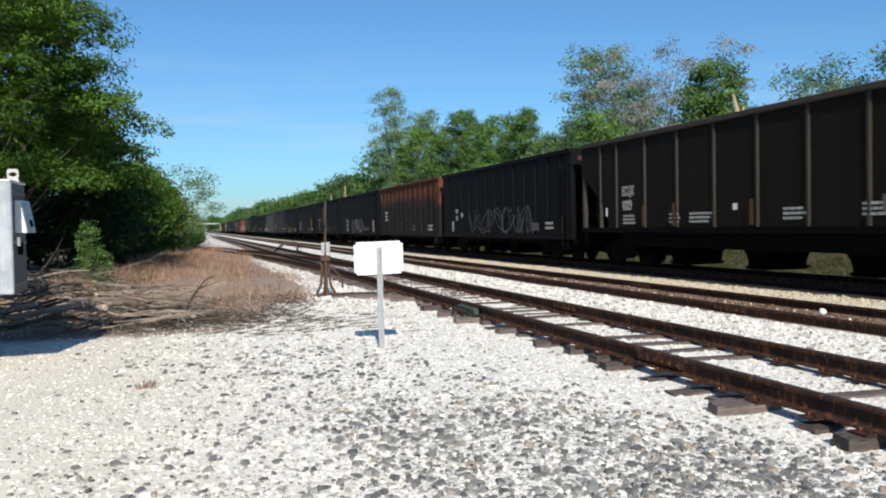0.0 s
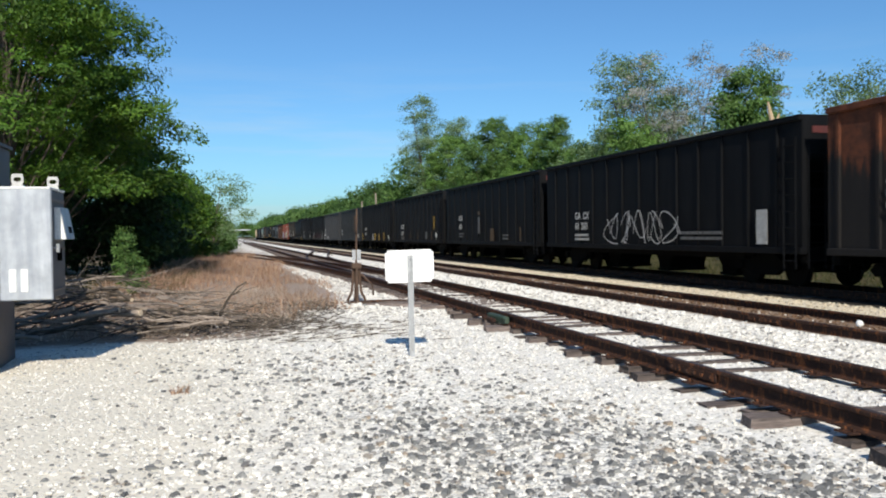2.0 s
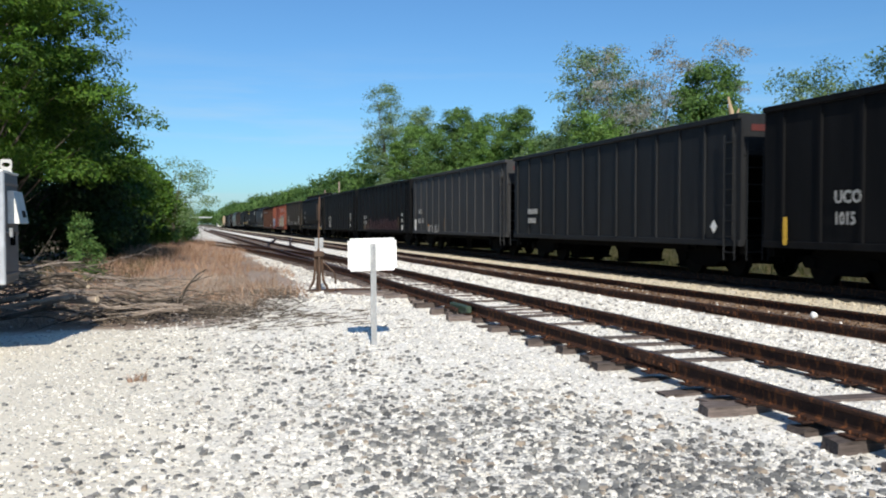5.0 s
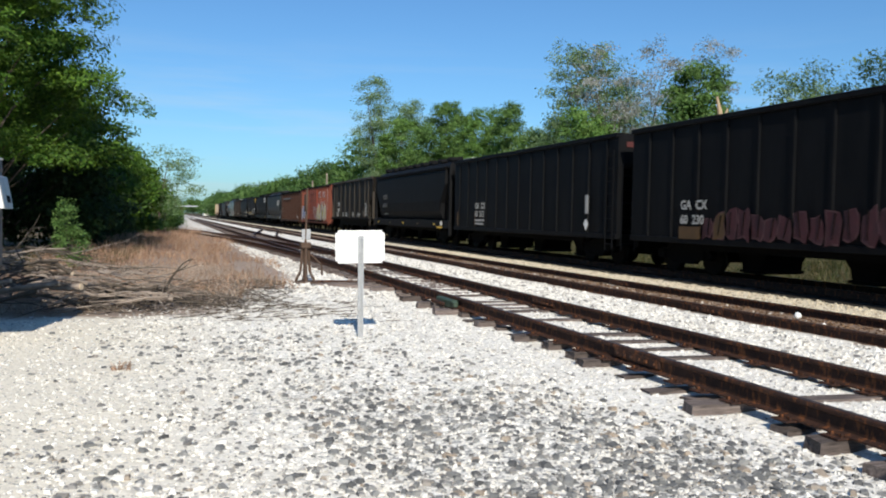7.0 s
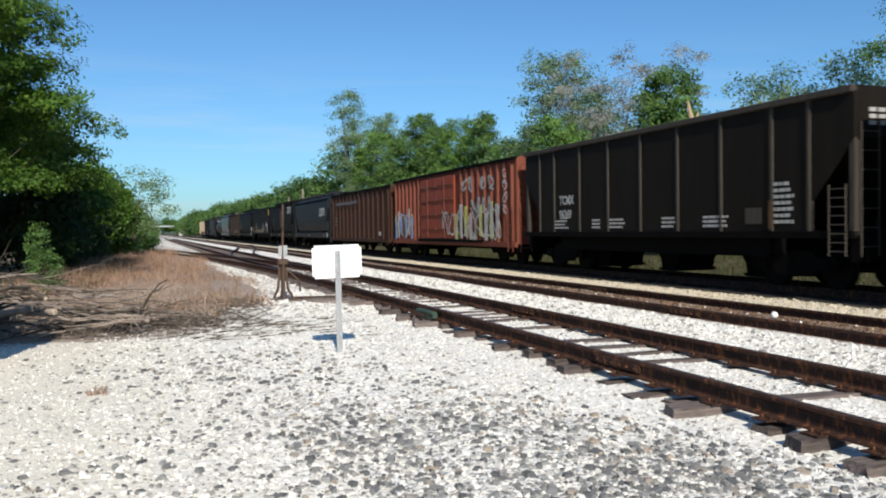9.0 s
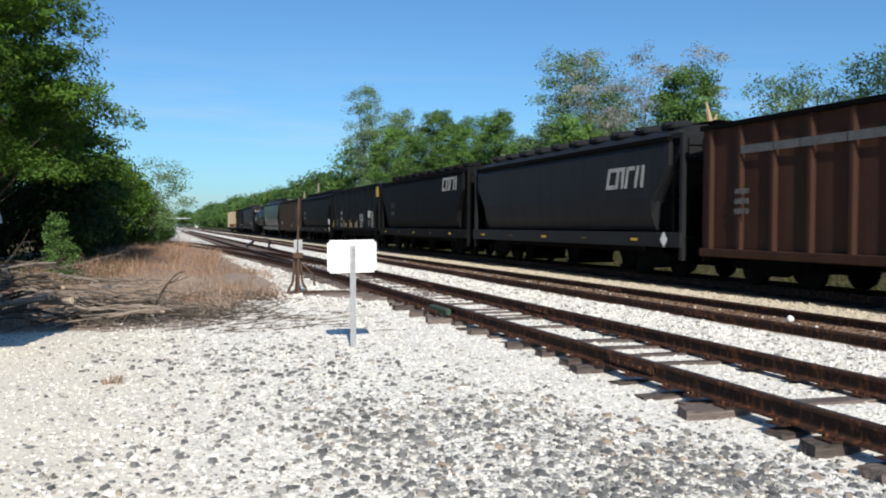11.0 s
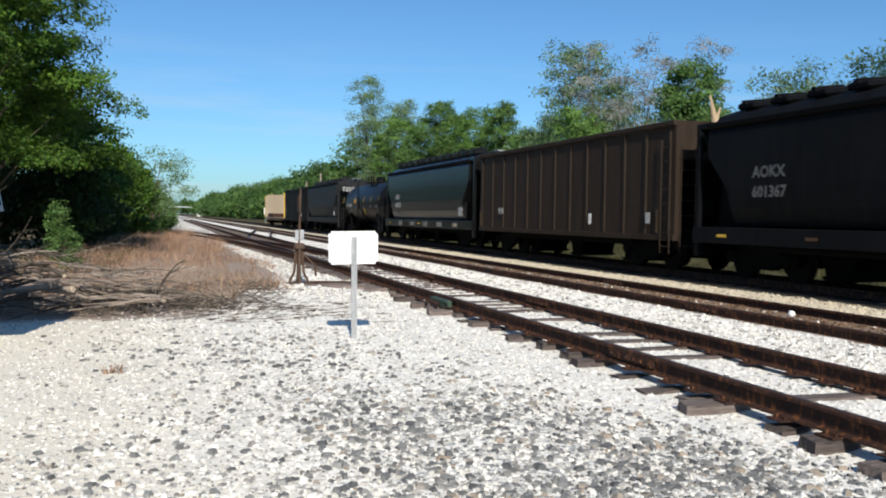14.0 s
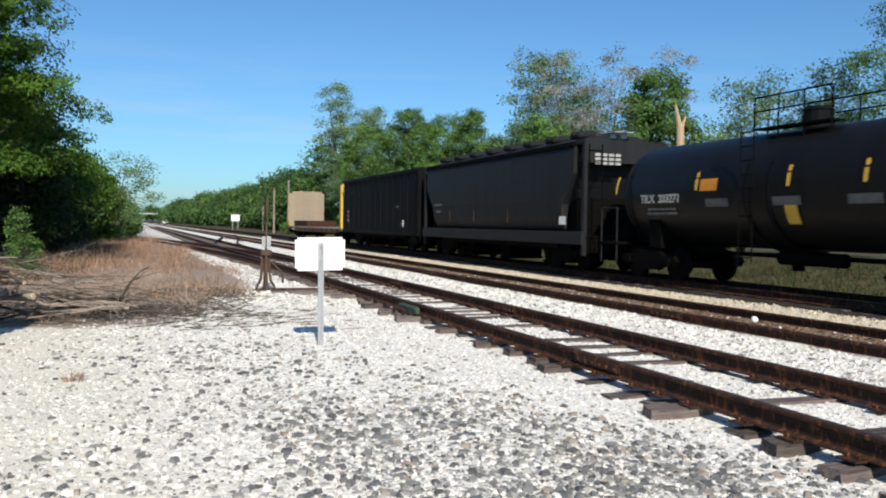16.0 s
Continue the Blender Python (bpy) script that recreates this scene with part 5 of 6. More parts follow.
    for y, w in ((4.0, 0.6), (1.0, 0.8), (-0.7, 0.5), (-2.3, 0.7), (2.6, 0.6)):
        bars(c, y, 1.3, w, 0.3, 3, x=-1.55, material="letter")
    bars(c, -5.5, 1.3, 0.5, 1.05, 7, x=-1.55, material="letter")
    for y in (6.9, 2.9, 0.9, -1.3):
        panel(c, y, 1.24, 0.1, 0.5, "yellow", x=-1.56, name="reflector")
    bars_end(c, h)
    c, h = covered_hopper(293.5, 309.4, "matt black covered hopper car with two white notices", "black", 12, seed=6, eave=3.68, crown=4.2)
    lettering(c, "AOKX", 5.3, 2.4, 0.36, material="faint", x=-1.59)
    lettering(c, "601367", 5.3, 1.95, 0.36, material="faint", x=-1.59)
    for y in (-6.7, -6.98):
        panel(c, y, 1.5, 0.22, 0.42, "plate", x=-1.60, label="white paper notice")
    diamond(c, -7.2, 1.08, 0.36)
    # brown hopper
    c, h = open_hopper(309.4, 324.4, "faded brown open hopper car with tall side posts", "brown", post_mat="brown", sill=1.0, seed=14, yellow=(-6.3, 6.9), red_end=False)
    lettering(c, "906", 4.9, 1.55, 0.36, x=-1.6)
    panel(c, -2.55, 1.25, 0.16, 0.32, "plate")
    panel(c, -5.8, 1.3, 0.22, 0.3, "letter")
    # glossy black covered hopper
    c, h = covered_hopper(324.4, 340.1, "glossy black covered hopper car with yellow reflectors", "gloss", 12, seed=3, straight_side=True, top_mat="gloss", eave=3.86, crown=4.35)
    lettering(c, "IARX", 5.1, 2.38, 0.38, x=-1.59)
    lettering(c, "487292", 5.1, 1.92, 0.38, x=-1.59)
    bars(c, 5.0, 1.42, 1.1, 0.36, 3, x=-1.52)
    for k in range(5):
        bars(c, 4.4 - k * 2.3, 0.95, 0.8, 0.2, 2, x=-1.586, material="letter", seed=k)
    panel(c, -5.6, 1.45, 0.5, 0.4, "letter", x=-1.56, name="stencil")
    tank_car(340.6, 354.0, "satin black tank car with yellow stripes and an orange placard")
    # two-tone covered hopper
    c, h = covered_hopper(354.0, 369.2, "charcoal covered hopper car with smooth curved sides", "greyd", 8, seed=5, top_mat="greyd", eave=3.9, crown=4.3, reflectors=False)
    bars(c, 5.6, 2.2, 0.9, 0.2, 1, x=-1.59)
    bars(c, 5.4, 1.9, 0.6, 0.2, 1, x=-1.59)
    for y in (3.8, 1.2, -1.9, -5.9):
        panel(c, y, 1.5, 0.07, 0.5, "ochre", x=-1.56, name="reflector")
    panel(c, -h + 1.35, 1.45, 0.4, 0.26, "plate", x=-1.6)
    bars_end(c, h)
    c, h = open_hopper(369.2, 384.4, "black ribbed covered car at the tail of the train", "black", seed=15, heap=False, red_end=False)
    bm = bmesh.new()
    box(bm, -1.5, 1.5, -h, h, 4.02, 4.1, 0.02)
    part("roof", bm, M["black"], c)
    diamond(c, -5.2, 1.4, 0.4)
    bars(c, 5.9, 1.5, 0.35, 0.8, 3, material="letter")
    panel(c, -4.2, 2.2, 0.12, 0.12, "letter")
    bulkhead_flat(384.4, 403.9, "bulkhead flat car with yellow bulkheads faced with planks")


def block_graffiti(car, y, z, w, h, seed, letters=21):
    """Crowded block letters, each an uneven filled shape with a thin pale outline."""
    rng = random.Random(seed)
    step = w / letters
    for k in range(letters):
        c0 = y - step * (k + 0.5)
        hh = h * rng.uniform(0.8, 1.12)
        n = 9
        ring = []
        for i in range(n):
            a = 2 * math.pi * i / n + rng.uniform(-0.15, 0.15)
            u, v = math.cos(a), math.sin(a)
            q = 1.0 / max(abs(u), abs(v)) * rng.uniform(0.6, 1.0)
            ring.append((c0 + u * q * step * 0.56, z + hh / 2 + v * q * hh / 2))
        x = -1.606 - 0.0015 * (k % 3)
        bm = bmesh.new()
        prism(bm, ring, "x", x - 0.001, x)
        fill = part("graffiti", bm, M["ochre" if k in (1, letters - 1) else "spray_red"], car, "" if k else "dark red block graffiti")
        bm = bmesh.new()
        inner = [(c0 + (p - c0) * 0.88, z + hh / 2 + (r - z - hh / 2) * 0.92) for p, r in ring]
        xo = x - 0.005
        vo, vi = [bm.verts.new((xo, p, r)) for p, r in ring], [bm.verts.new((xo, p, r)) for p, r in inner]
        for i in range(n):
            if (i + k) % 4:
                j = (i + 1) % n
                bm.faces.new((vo[i], vo[j], vi[j], vi[i]))
        part("outline", bm, M["spray_pink"], fill)
        bm = bmesh.new()
        rod(bm, (xo, c0 + rng.uniform(-0.08, 0.08), z + hh * 0.2), (xo, c0 + rng.uniform(-0.12, 0.12), z + hh * 0.85), 0.012, 0.02, 4)
        part("stroke", bm, M["under"], fill)


def diamond(car, y, z, size):
    """A white paper tag fixed on its corner."""
    bm = bmesh.new()
    r = size / 2
    prism(bm, [(y, z - r), (y + r * 0.8, z), (y, z + r), (y - r * 0.8, z)], "x", -1.625, -1.618)
    part("placard", bm, M["plate"], car, "white diamond placard")


def bars_end(car, half):
    """Small white print on the end panel that faces the camera."""
    bm = bmesh.new()
    for r in range(3):
        for k in range(4):
            box(bm, -1.15 + k * 0.24, -0.97 + k * 0.24, -half - 0.012, -half - 0.004, 3.55 - r * 0.13, 3.63 - r * 0.13)
    part("stencil", bm, M["letter"], car)


def emblem(car, y, z):
    """A slanted white block emblem of four plain shapes."""
    bm = bmesh.new()
    h = 0.62
    for k, w in enumerate((0.5, 0.42, 0.42, 0.5)):
        u = y - k * 0.52
        s = 0.16
        o = [(u, z), (u - s, z + h), (u - s - 0.13, z + h), (u - 0.13, z)]
        prism(bm, o, "x", -1.596, -1.588)
        if k != 3:
            prism(bm, [(u - s * 0.9, z + h * 0.82), (u - s, z + h), (u - s - w, z + h), (u - s * 0.9 - w, z + h * 0.82)], "x", -1.597, -1.589)
        if k == 0:
            prism(bm, [(u - 0.02, z), (u - 0.05, z + h * 0.2), (u - w, z + h * 0.2), (u - w + 0.03, z)], "x", -1.597, -1.589)
        if k in (1, 3):
            o = [(u - 0.33, z), (u - s - 0.25, z + h), (u - s - 0.38, z + h), (u - 0.46, z)]
            prism(bm, o, "x", -1.596, -1.588)
    part("emblem", bm, M["letter"], car, "plain slanted white emblem")


build_train()


# ---- lineside things ----
def make_sign():
    post = bmesh.new()
    prism(post, [(-0.035, 0.0), (-0.035, 0.03), (-0.012, 0.03), (-0.012, 0.005), (0.012, 0.005), (0.012, 0.03), (0.035, 0.03), (0.035, 0.0)], "y", 0, 1)
    for v in post.verts:
        v.co = Vector((2.475 + v.co.x - 0.012 * (v.co.y - 0.5), 9.985 - v.co.z * 0.8, -0.25 + v.co.y * 1.545))
    bmesh.ops.recalc_face_normals(post, faces=post.faces)
    root = tagged(obj("sign", post, M["galv"]), "blank white rectangular sign on a galvanised steel post", "sign")
    bm = bmesh.new()
    box(bm, -0.312, 0.312, 0, 0.006, -0.205, 0.205)
    es = [e for e in bm.edges if abs(e.verts[0].co.x - e.verts[1].co.x) < 1e-4 and abs(e.verts[0].co.z - e.verts[1].co.z) < 1e-4]
    bmesh.ops.bevel(bm, geom=es, offset=0.03, segments=4, affect="EDGES")
    bmesh.ops.transform(bm, matrix=pose(2.469, 10.005, 1.158, 0, -1.0, 0), verts=bm.verts)
    part("board", bm, M["signwhite"], root, "plain white sheet metal board")
    bm = bmesh.new()
    for z in (1.03, 1.25):
        rod(bm, (2.472, 9.955, z), (2.472, 10.0, z), 0.010, n=6)
    part("bolt", bm, M["galv"], root)


make_sign()


def make_switch_stand():
    x, y = 3.13, 18.6
    root = tagged(new("switch_stand"), "rusty cast iron switch stand with splayed legs and tall mast", "switch stand")
    for q in (-1, 1):
        for pts in ([(x + q * 0.22, y, 0.0), (x + q * 0.19, y, 0.10), (x + q * 0.11, y, 0.24), (x + q * 0.085, y, 0.5), (x + q * 0.07, y, 0.82)],
                    [(x, y + q * 0.24, 0.0), (x, y + q * 0.12, 0.22), (x, y + q * 0.08, 0.82)]):
            bm = bmesh.new()
            for a, b in zip(pts, pts[1:]):
                rod(bm, a, b, 0.034, 0.031, 6)
            part("leg", bm, M["stand"], root)
    bm = bmesh.new()
    box(bm, x - 0.30, x + 0.30, y - 0.26, y + 0.26, -0.04, 0.035, 0.012)
    part("base", bm, M["stand"], root)
    bm = bmesh.new()
    box(bm, x - 0.12, x + 0.12, y - 0.12, y + 0.12, 0.78, 0.92, 0.03)
    rod(bm, (x, y, 0.05), (x, y, 0.9), 0.03, n=8)
    part("spindle_housing", bm, M["stand"], root)
    bm = bmesh.new()
    rod(bm, (x, y, 0.9), (x + 0.03, y, 2.15), 0.026, 0.022, 8)
    part("mast", bm, M["stand"], root)
    bm = bmesh.new()
    box(bm, x + 0.0, x + 0.11, y - 0.02, y - 0.004, 0.98, 1.22, 0.004)
    box(bm, x - 0.09, x - 0.01, y - 0.02, y - 0.004, 0.98, 1.22, 0.004)
    part("target", bm, M["galv"], root, "faded grey target plates")
    bm = bmesh.new()
    box(bm, x - 0.02, x - 0.005, y - 0.14, y + 0.14, 1.62, 2.0, 0.003)
    part("target", bm, M["stand"], root)
    bm = bmesh.new()
    rod(bm, (x + 0.1, y - 0.1, 0.66), (x + 0.34, y - 0.16, 0.42), 0.02, n=6)
    rod(bm, (x + 0.34, y - 0.16, 0.42), (x + 0.36, y - 0.16, 0.18), 0.022, 0.03, 6)
    part("throw_lever", bm, M["stand"], root)
    bm = bmesh.new()
    rod(bm, (x + 0.2, y, 0.03), (4.95, y + 0.1, 0.02), 0.018, n=6)
    rod(bm, (x + 0.2, y + 0.2, 0.03), (4.3, y + 0.22, 0.02), 0.014, n=6)
    part("connecting_rod", bm, M["rail"], root)
    # long headblock ties under the stand
    for k in range(2):
        bm = bmesh.new()
        box(bm, 2.8, 4.6, y - 0.4 + k * 0.56, y - 0.18 + k * 0.56, -0.14, 0.0, 0.012)
        part("headblock_tie", bm, M["tie"], root)


make_switch_stand()


def make_signal_case():
    bm = bmesh.new()
    box(bm, -4.8, -2.47, 10.05, 11.75, 0.0, 2.72, 0.02)
    root = tagged(obj("signal_case", bm, M["caseside"]), "large grey steel signal equipment case on a taupe base", "equipment cabinet")
    bm = bmesh.new()
    box(bm, -4.82, -2.455, 10.03, 11.77, -0.1, 0.86, 0.02)
    part("base", bm, M["casebrown"], root, "taupe painted base")
    bm = bmesh.new()
    prism(bm, [(-4.82, 2.72), (-4.82, 2.76), (-3.6, 2.88), (-2.44, 2.76), (-2.44, 2.72)], "y", 10.03, 11.78)
    part("roof", bm, M["caseside"], root)
    bm = bmesh.new()
    rod(bm, (-2.5, 11.2, 2.70), (-2.52, 11.2, 3.0), 0.018, n=6)
    part("vent_pipe", bm, M["galv"], root)
    # aluminium meter box on its side
    bm = bmesh.new()
    box(bm, -2.20, -1.655, 9.98, 10.02, 0.87, 2.13, 0.012)
    mb = part("meter_box", bm, M["alu"], root, "bright aluminium box door with lifting lugs")
    # shell wears the darker case colour to stand in for its shaded side
    bm = bmesh.new()
    box(bm, -2.50, -1.675, 10.02, 10.85, 0.88, 2.115, 0.01)
    part("meter_box_shell", bm, M["caseside"], root)
    for xx, yy in ((-2.0, 10.0), (-1.72, 10.45)):
        # flat plate with an oval eye
        bm = bmesh.new()
        n = 14
        for k in range(n):
            a0, a1 = 2 * math.pi * k / n, 2 * math.pi * (k + 1) / n

            def edge(a):
                q = 1 / max(abs(math.cos(a)), abs(math.sin(a)))
                return 0.062 * q * math.cos(a), 0.062 * q * math.sin(a)
            loop = [(xx + edge(a0)[0], 2.225 + edge(a0)[1]), (xx + edge(a1)[0], 2.225 + edge(a1)[1]), (xx + 0.042 * math.cos(a1), 2.225 + 0.026 * math.sin(a1)), (xx + 0.042 * math.cos(a0), 2.225 + 0.026 * math.sin(a0))]
            f = [bm.verts.new((u, yy - 0.008, w)) for u, w in loop]
            g = [bm.verts.new((u, yy + 0.008, w)) for u, w in loop]
            bm.faces.new(f)
            bm.faces.new(g[::-1])
            bm.faces.new((f[0], g[0], g[1], f[1]))
            bm.faces.new((f[2], g[2], g[3], f[3]))
        box(bm, xx - 0.062, xx + 0.062, yy - 0.008, yy + 0.008, 2.10, 2.163)
        bmesh.ops.remove_doubles(bm, verts=bm.verts, dist=0.0005)
        lug = part("lifting_lug", bm, M["lug"], mb)
        bm = bmesh.new()
        for u in (-0.03, 0.03):
            rod(bm, (xx + u, yy - 0.016, 2.135), (xx + u, yy - 0.007, 2.135), 0.012, n=6)
        part("bolt", bm, M["plate"], lug)
    bm = bmesh.new()
    box(bm, -2.5, -1.665, 9.97, 10.86, 2.118, 2.142, 0.006)
    part("lid_rim", bm, M["plate"], mb, "white weathered lid rim")
    for xx in (-2.06, -1.94):
        bm = bmesh.new()
        box(bm, xx - 0.09 + 0.02, xx - 0.0, 9.974, 9.98, 0.97, 1.22)
        bmesh.ops.transform(bm, matrix=pose(0.03, 0, 0), verts=bm.verts)
        part("label", bm, M["plate"], mb, "blank white sticker")
    bm = bmesh.new()
    prism(bm, [(-1.675, 1.92), (-1.675, 1.55), (-1.555, 1.55), (-1.62, 1.92)], "y", 10.25, 10.8)
    hood = part("hood", bm, M["plate"], root, "white sloped metal hood")
    bm = bmesh.new()
    prism(bm, [(-1.616, 1.91), (-1.613, 1.91), (-1.549, 1.555), (-1.552, 1.555)], "y", 10.27, 10.79)
    part("sloped_face", bm, M["alu"], hood, "grey blue sloped cover")
    bm = bmesh.new()
    prism(bm, [(-1.577, 1.70), (-1.572, 1.70), (-1.557, 1.62), (-1.562, 1.62)], "y", 10.5, 10.7)
    part("window", bm, M["under"], hood)
    for z in (0.95, 1.42, 1.98):
        bm = bmesh.new()
        box(bm, -1.675, -1.66, 10.04, 10.8, z, z + 0.035, 0.004)
        part("seam", bm, M["casebrown"], root)
    bm = bmesh.new()
    rod(bm, (-1.62, 10.12, 1.40), (-1.62, 10.12, 1.50), 0.022, n=8)
    rod(bm, (-1.68, 10.12, 1.45), (-1.62, 10.12, 1.45), 0.014, n=6)
    part("latch", bm, M["galv"], root)
    bm = bmesh.new()
    rod(bm, (-1.655, 10.4, 1.45), (-1.655, 10.4, 1.3), 0.03, n=8)
    part("conduit", bm, M["under"], root)


make_signal_case()


def make_ball():
    bm = bmesh.new()
    bmesh.ops.create_icosphere(bm, subdivisions=2, radius=0.058)
    for v in bm.verts:
        v.co *= 1 + 0.08 * math.sin(v.co.x * 90 + v.co.z * 60)
    bmesh.ops.transform(bm, matrix=pose(9.55, 10.34, 0.112), verts=bm.verts)
    tagged(obj("insulator_cap", bm, M["plate"], True), "small round white knob lying between the middle rails", "knob")
    bm = bmesh.new()
    rod(bm, (9.55, 10.34, -0.06), (9.55, 10.34, 0.08), 0.03, n=6)
    part("stub", bm, M["stand"], bpy.data.objects["insulator_cap"])


make_ball()


def twig(bm, a, direction, length, r, rng, segs=4, droop=0.1):
    p, d = Vector(a), Vector(direction).normalized()
    pts = [p.copy()]
    for k in range(segs):
        d = (d + Vector((rng.uniform(-0.25, 0.25), rng.uniform(-0.25, 0.25), rng.uniform(-0.22, 0.18) - droop * 0.3))).normalized()
        p = p + d * length / segs
        pts.append(p.copy())
    for k in range(segs):
        rod(bm, pts[k], pts[k + 1], r * (1 - k / segs * 0.75), r * (1 - (k + 1) / segs * 0.75), 5)
    return pts


def make_brush_pile():
    rng = random.Random(8)
    root = tagged(new("brush_pile"), "heap of bleached dead branches and cut logs on the gravel", "brush pile")

    def heap(x):
        return max(0.06, 0.95 - 0.20 * abs(x + 2.3) ** 1.35)
    # a tangle of branches, most of them lying along the heap
    for k in range(280):
        bm = bmesh.new()
        x, y = rng.uniform(-4.6, -0.7), rng.uniform(13.0, 15.6)
        if k % 4 == 0:
            x, y = rng.uniform(-0.9, 0.35), rng.uniform(13.4, 15.0)
        hgt = heap(x) * rng.uniform(0.05, 1.0) ** 0.7 * (0.5 + 0.5 * min(1.0, (y - 12.8) / 1.2))
        a = rng.gauss(0.25, 0.45) + (math.pi if rng.random() < 0.5 else 0.0)
        rise = rng.uniform(-0.12, 0.16)
        if rng.random() < 0.10:
            rise, hgt = rng.uniform(0.4, 1.0), hgt * 0.6
        thick = rng.uniform(0.006, 0.016) if rng.random() < 0.75 else rng.uniform(0.018, 0.034)
        pts = twig(bm, (x, y, hgt), (math.cos(a), math.sin(a) * 0.6, rise), rng.uniform(0.5, 1.7), thick, rng, 5)
        for q in pts[1:-1]:
            twig(bm, q, (math.cos(a) + rng.uniform(-1, 1), math.sin(a) + rng.uniform(-1, 1), rng.uniform(-0.2, 0.5)), rng.uniform(0.15, 0.5), thick * 0.45, rng, 3)
        for v in bm.verts:
            v.co.z = max(v.co.z, 0.01)
        part("branch", bm, M["deadwood"] if rng.random() < 0.55 else M["bark"], root)
    # cut logs, thick end out, with bark and a pale sawn face
    for x, y, z, r, l, a, rise in ((-1.35, 13.25, 0.46, 0.075, 2.2, 0.20, -0.16), (-1.05, 13.3, 0.40, 0.10, 1.1, 0.5, -0.05), (-1.62, 13.15, 0.36, 0.055, 1.5, 0.12, -0.20),
                                   (-2.0, 13.3, 0.50, 0.065, 2.4, 0.10, -0.17), (-2.9, 13.1, 0.22, 0.085, 1.3, -0.05, -0.08), (-3.1, 13.3, 0.40, 0.06, 1.2, 0.3, 0.05),
                                   (-1.2, 13.6, 0.58, 0.06, 1.0, 0.9, 0.25), (-2.4, 13.0, 0.10, 0.07, 1.6, 0.02, -0.03)):
        bm = bmesh.new()
        start = Vector((x, y, z))
        p = start
        e = start + Vector((-l * math.cos(a), l * math.sin(a), l * rise))
        for i in range(5):
            q = start.lerp(e, (i + 1) / 5) + Vector((0, rng.uniform(-0.06, 0.06), rng.uniform(-0.06, 0.06)))
            rod(bm, p, q, 0.55 * r * (1 - i * 0.1), 0.55 * r * (0.9 - i * 0.1), 9)
            p = q
        lg = part("log", bm, M["deadwood"] if rng.random() < 0.5 else M["bark"], root)
        bm = bmesh.new()
        d = (start - e).normalized()
        rod(bm, start + d * 0.001, start + d * 0.012, r * 0.52, r * 0.5, 10)
        part("cut_face", bm, M["cutwood"], lg)


make_brush_pile()


def sprigs(name, n, region, height, width, material, seed, label, keep=None, lean=0.35):
    """Thin upright blades in one mesh."""
    rng = np.random.RandomState(seed)
    x, y = rng.uniform(region[0], region[1], n), rng.uniform(region[2], region[3], n)
    if keep is not None:
        k = keep(x, y, rng.uniform(0, 1, n))
        x, y = x[k], y[k]
    n = len(x)
    clump = 0.6 + 0.55 * soft_noise(x, y, 0.7, seed) + 0.35 * soft_noise(x, y, 2.2, seed + 1)
    h = height[0] + (height[1] - height[0]) * np.clip(clump, 0, 1.3) ** 1.4 * rng.uniform(0.35, 1, n)
    a = rng.uniform(0, 6.28, n)
    w = width * rng.uniform(0.6, 1.4, n) / 2
    z = ground_z(x, y) - 0.02
    lx, ly = rng.normal(0, lean, n) * h, rng.normal(0, lean, n) * h
    dx, dy = np.cos(a) * w, np.sin(a) * w
    p = np.stack([np.stack([x - dx, y - dy, z], 1), np.stack([x + dx, y + dy, z], 1),
                  np.stack([x + dx * 0.7 + lx * 0.4, y + dy * 0.7 + ly * 0.4, z + h * 0.6], 1), np.stack([x - dx * 0.7 + lx * 0.4, y - dy * 0.7 + ly * 0.4, z + h * 0.6], 1),
                  np.stack([x + lx, y + ly, z + h], 1)], 1).reshape(-1, 3)
    b = np.arange(n) * 5
    f = np.stack([b, b + 1, b + 2, b + 3], 1).tolist() + np.stack([b + 3, b + 2, b + 4], 1).tolist()
    return tagged(new(name, raw(name, p.tolist(), f, M[material])), label, "weeds", kind="stuff")


def in_weeds(x, y):
    edge = np.minimum(np.minimum(0.27 * y - 3.2, 2.6), 3.4 - np.maximum(y - 19.0, 0) ** 2 / 900.0)
    tongue = (np.abs(y - 17.0 - 0.2 * x) < 1.1 + 0.5 * soft_noise(x, y, 0.8, 23)) & (x < 2.75)
    return (x < edge + 0.4 + 1.5 * soft_noise(x, y, 1.1, 21) - 0.2) | tongue


sprigs("dry_weeds", 42000, (-3.5, 3.4, 15.0, 84.0), (0.03, 0.62), 0.015, "drygrass", 31, "reddish brown dry weeds and grass", lambda x, y, u: in_weeds(x, y) & (u < 0.4 + 0.6 * (soft_noise(x, y, 1.1, 5) + 0.6 * soft_noise(x, y, 0.4, 6) > -0.1)), lean=0.55)
sprigs("dry_weeds", 16000, (-4.5, 2.4, 13.6, 24.0), (0.03, 0.34), 0.010, "palegrass", 32, "pale grey dead stems and litter", lambda x, y, u: in_weeds(x, y - 0.5), lean=0.7)
sprigs("grass", 5000, (-5.0, 2.0, 22.0, 48.0), (0.15, 0.5), 0.02, "greengrass", 33, "yellow green grass at the foot of the trees", lambda x, y, u: x < -1.2 + 0.05 * (y - 22))
sprigs("grass", 26000, (17.2, 25.0, 4.0, 60.0), (0.06, 0.5), 0.022, "greengrass", 34, "tall yellow green grass beyond the train", lean=0.7)
sprigs("weed_tuft", 26, (-0.30, -0.14, 8.28, 8.42), (0.03, 0.12), 0.012, "drygrass", 35, "small dead weed tuft on the gravel", lean=0.6)


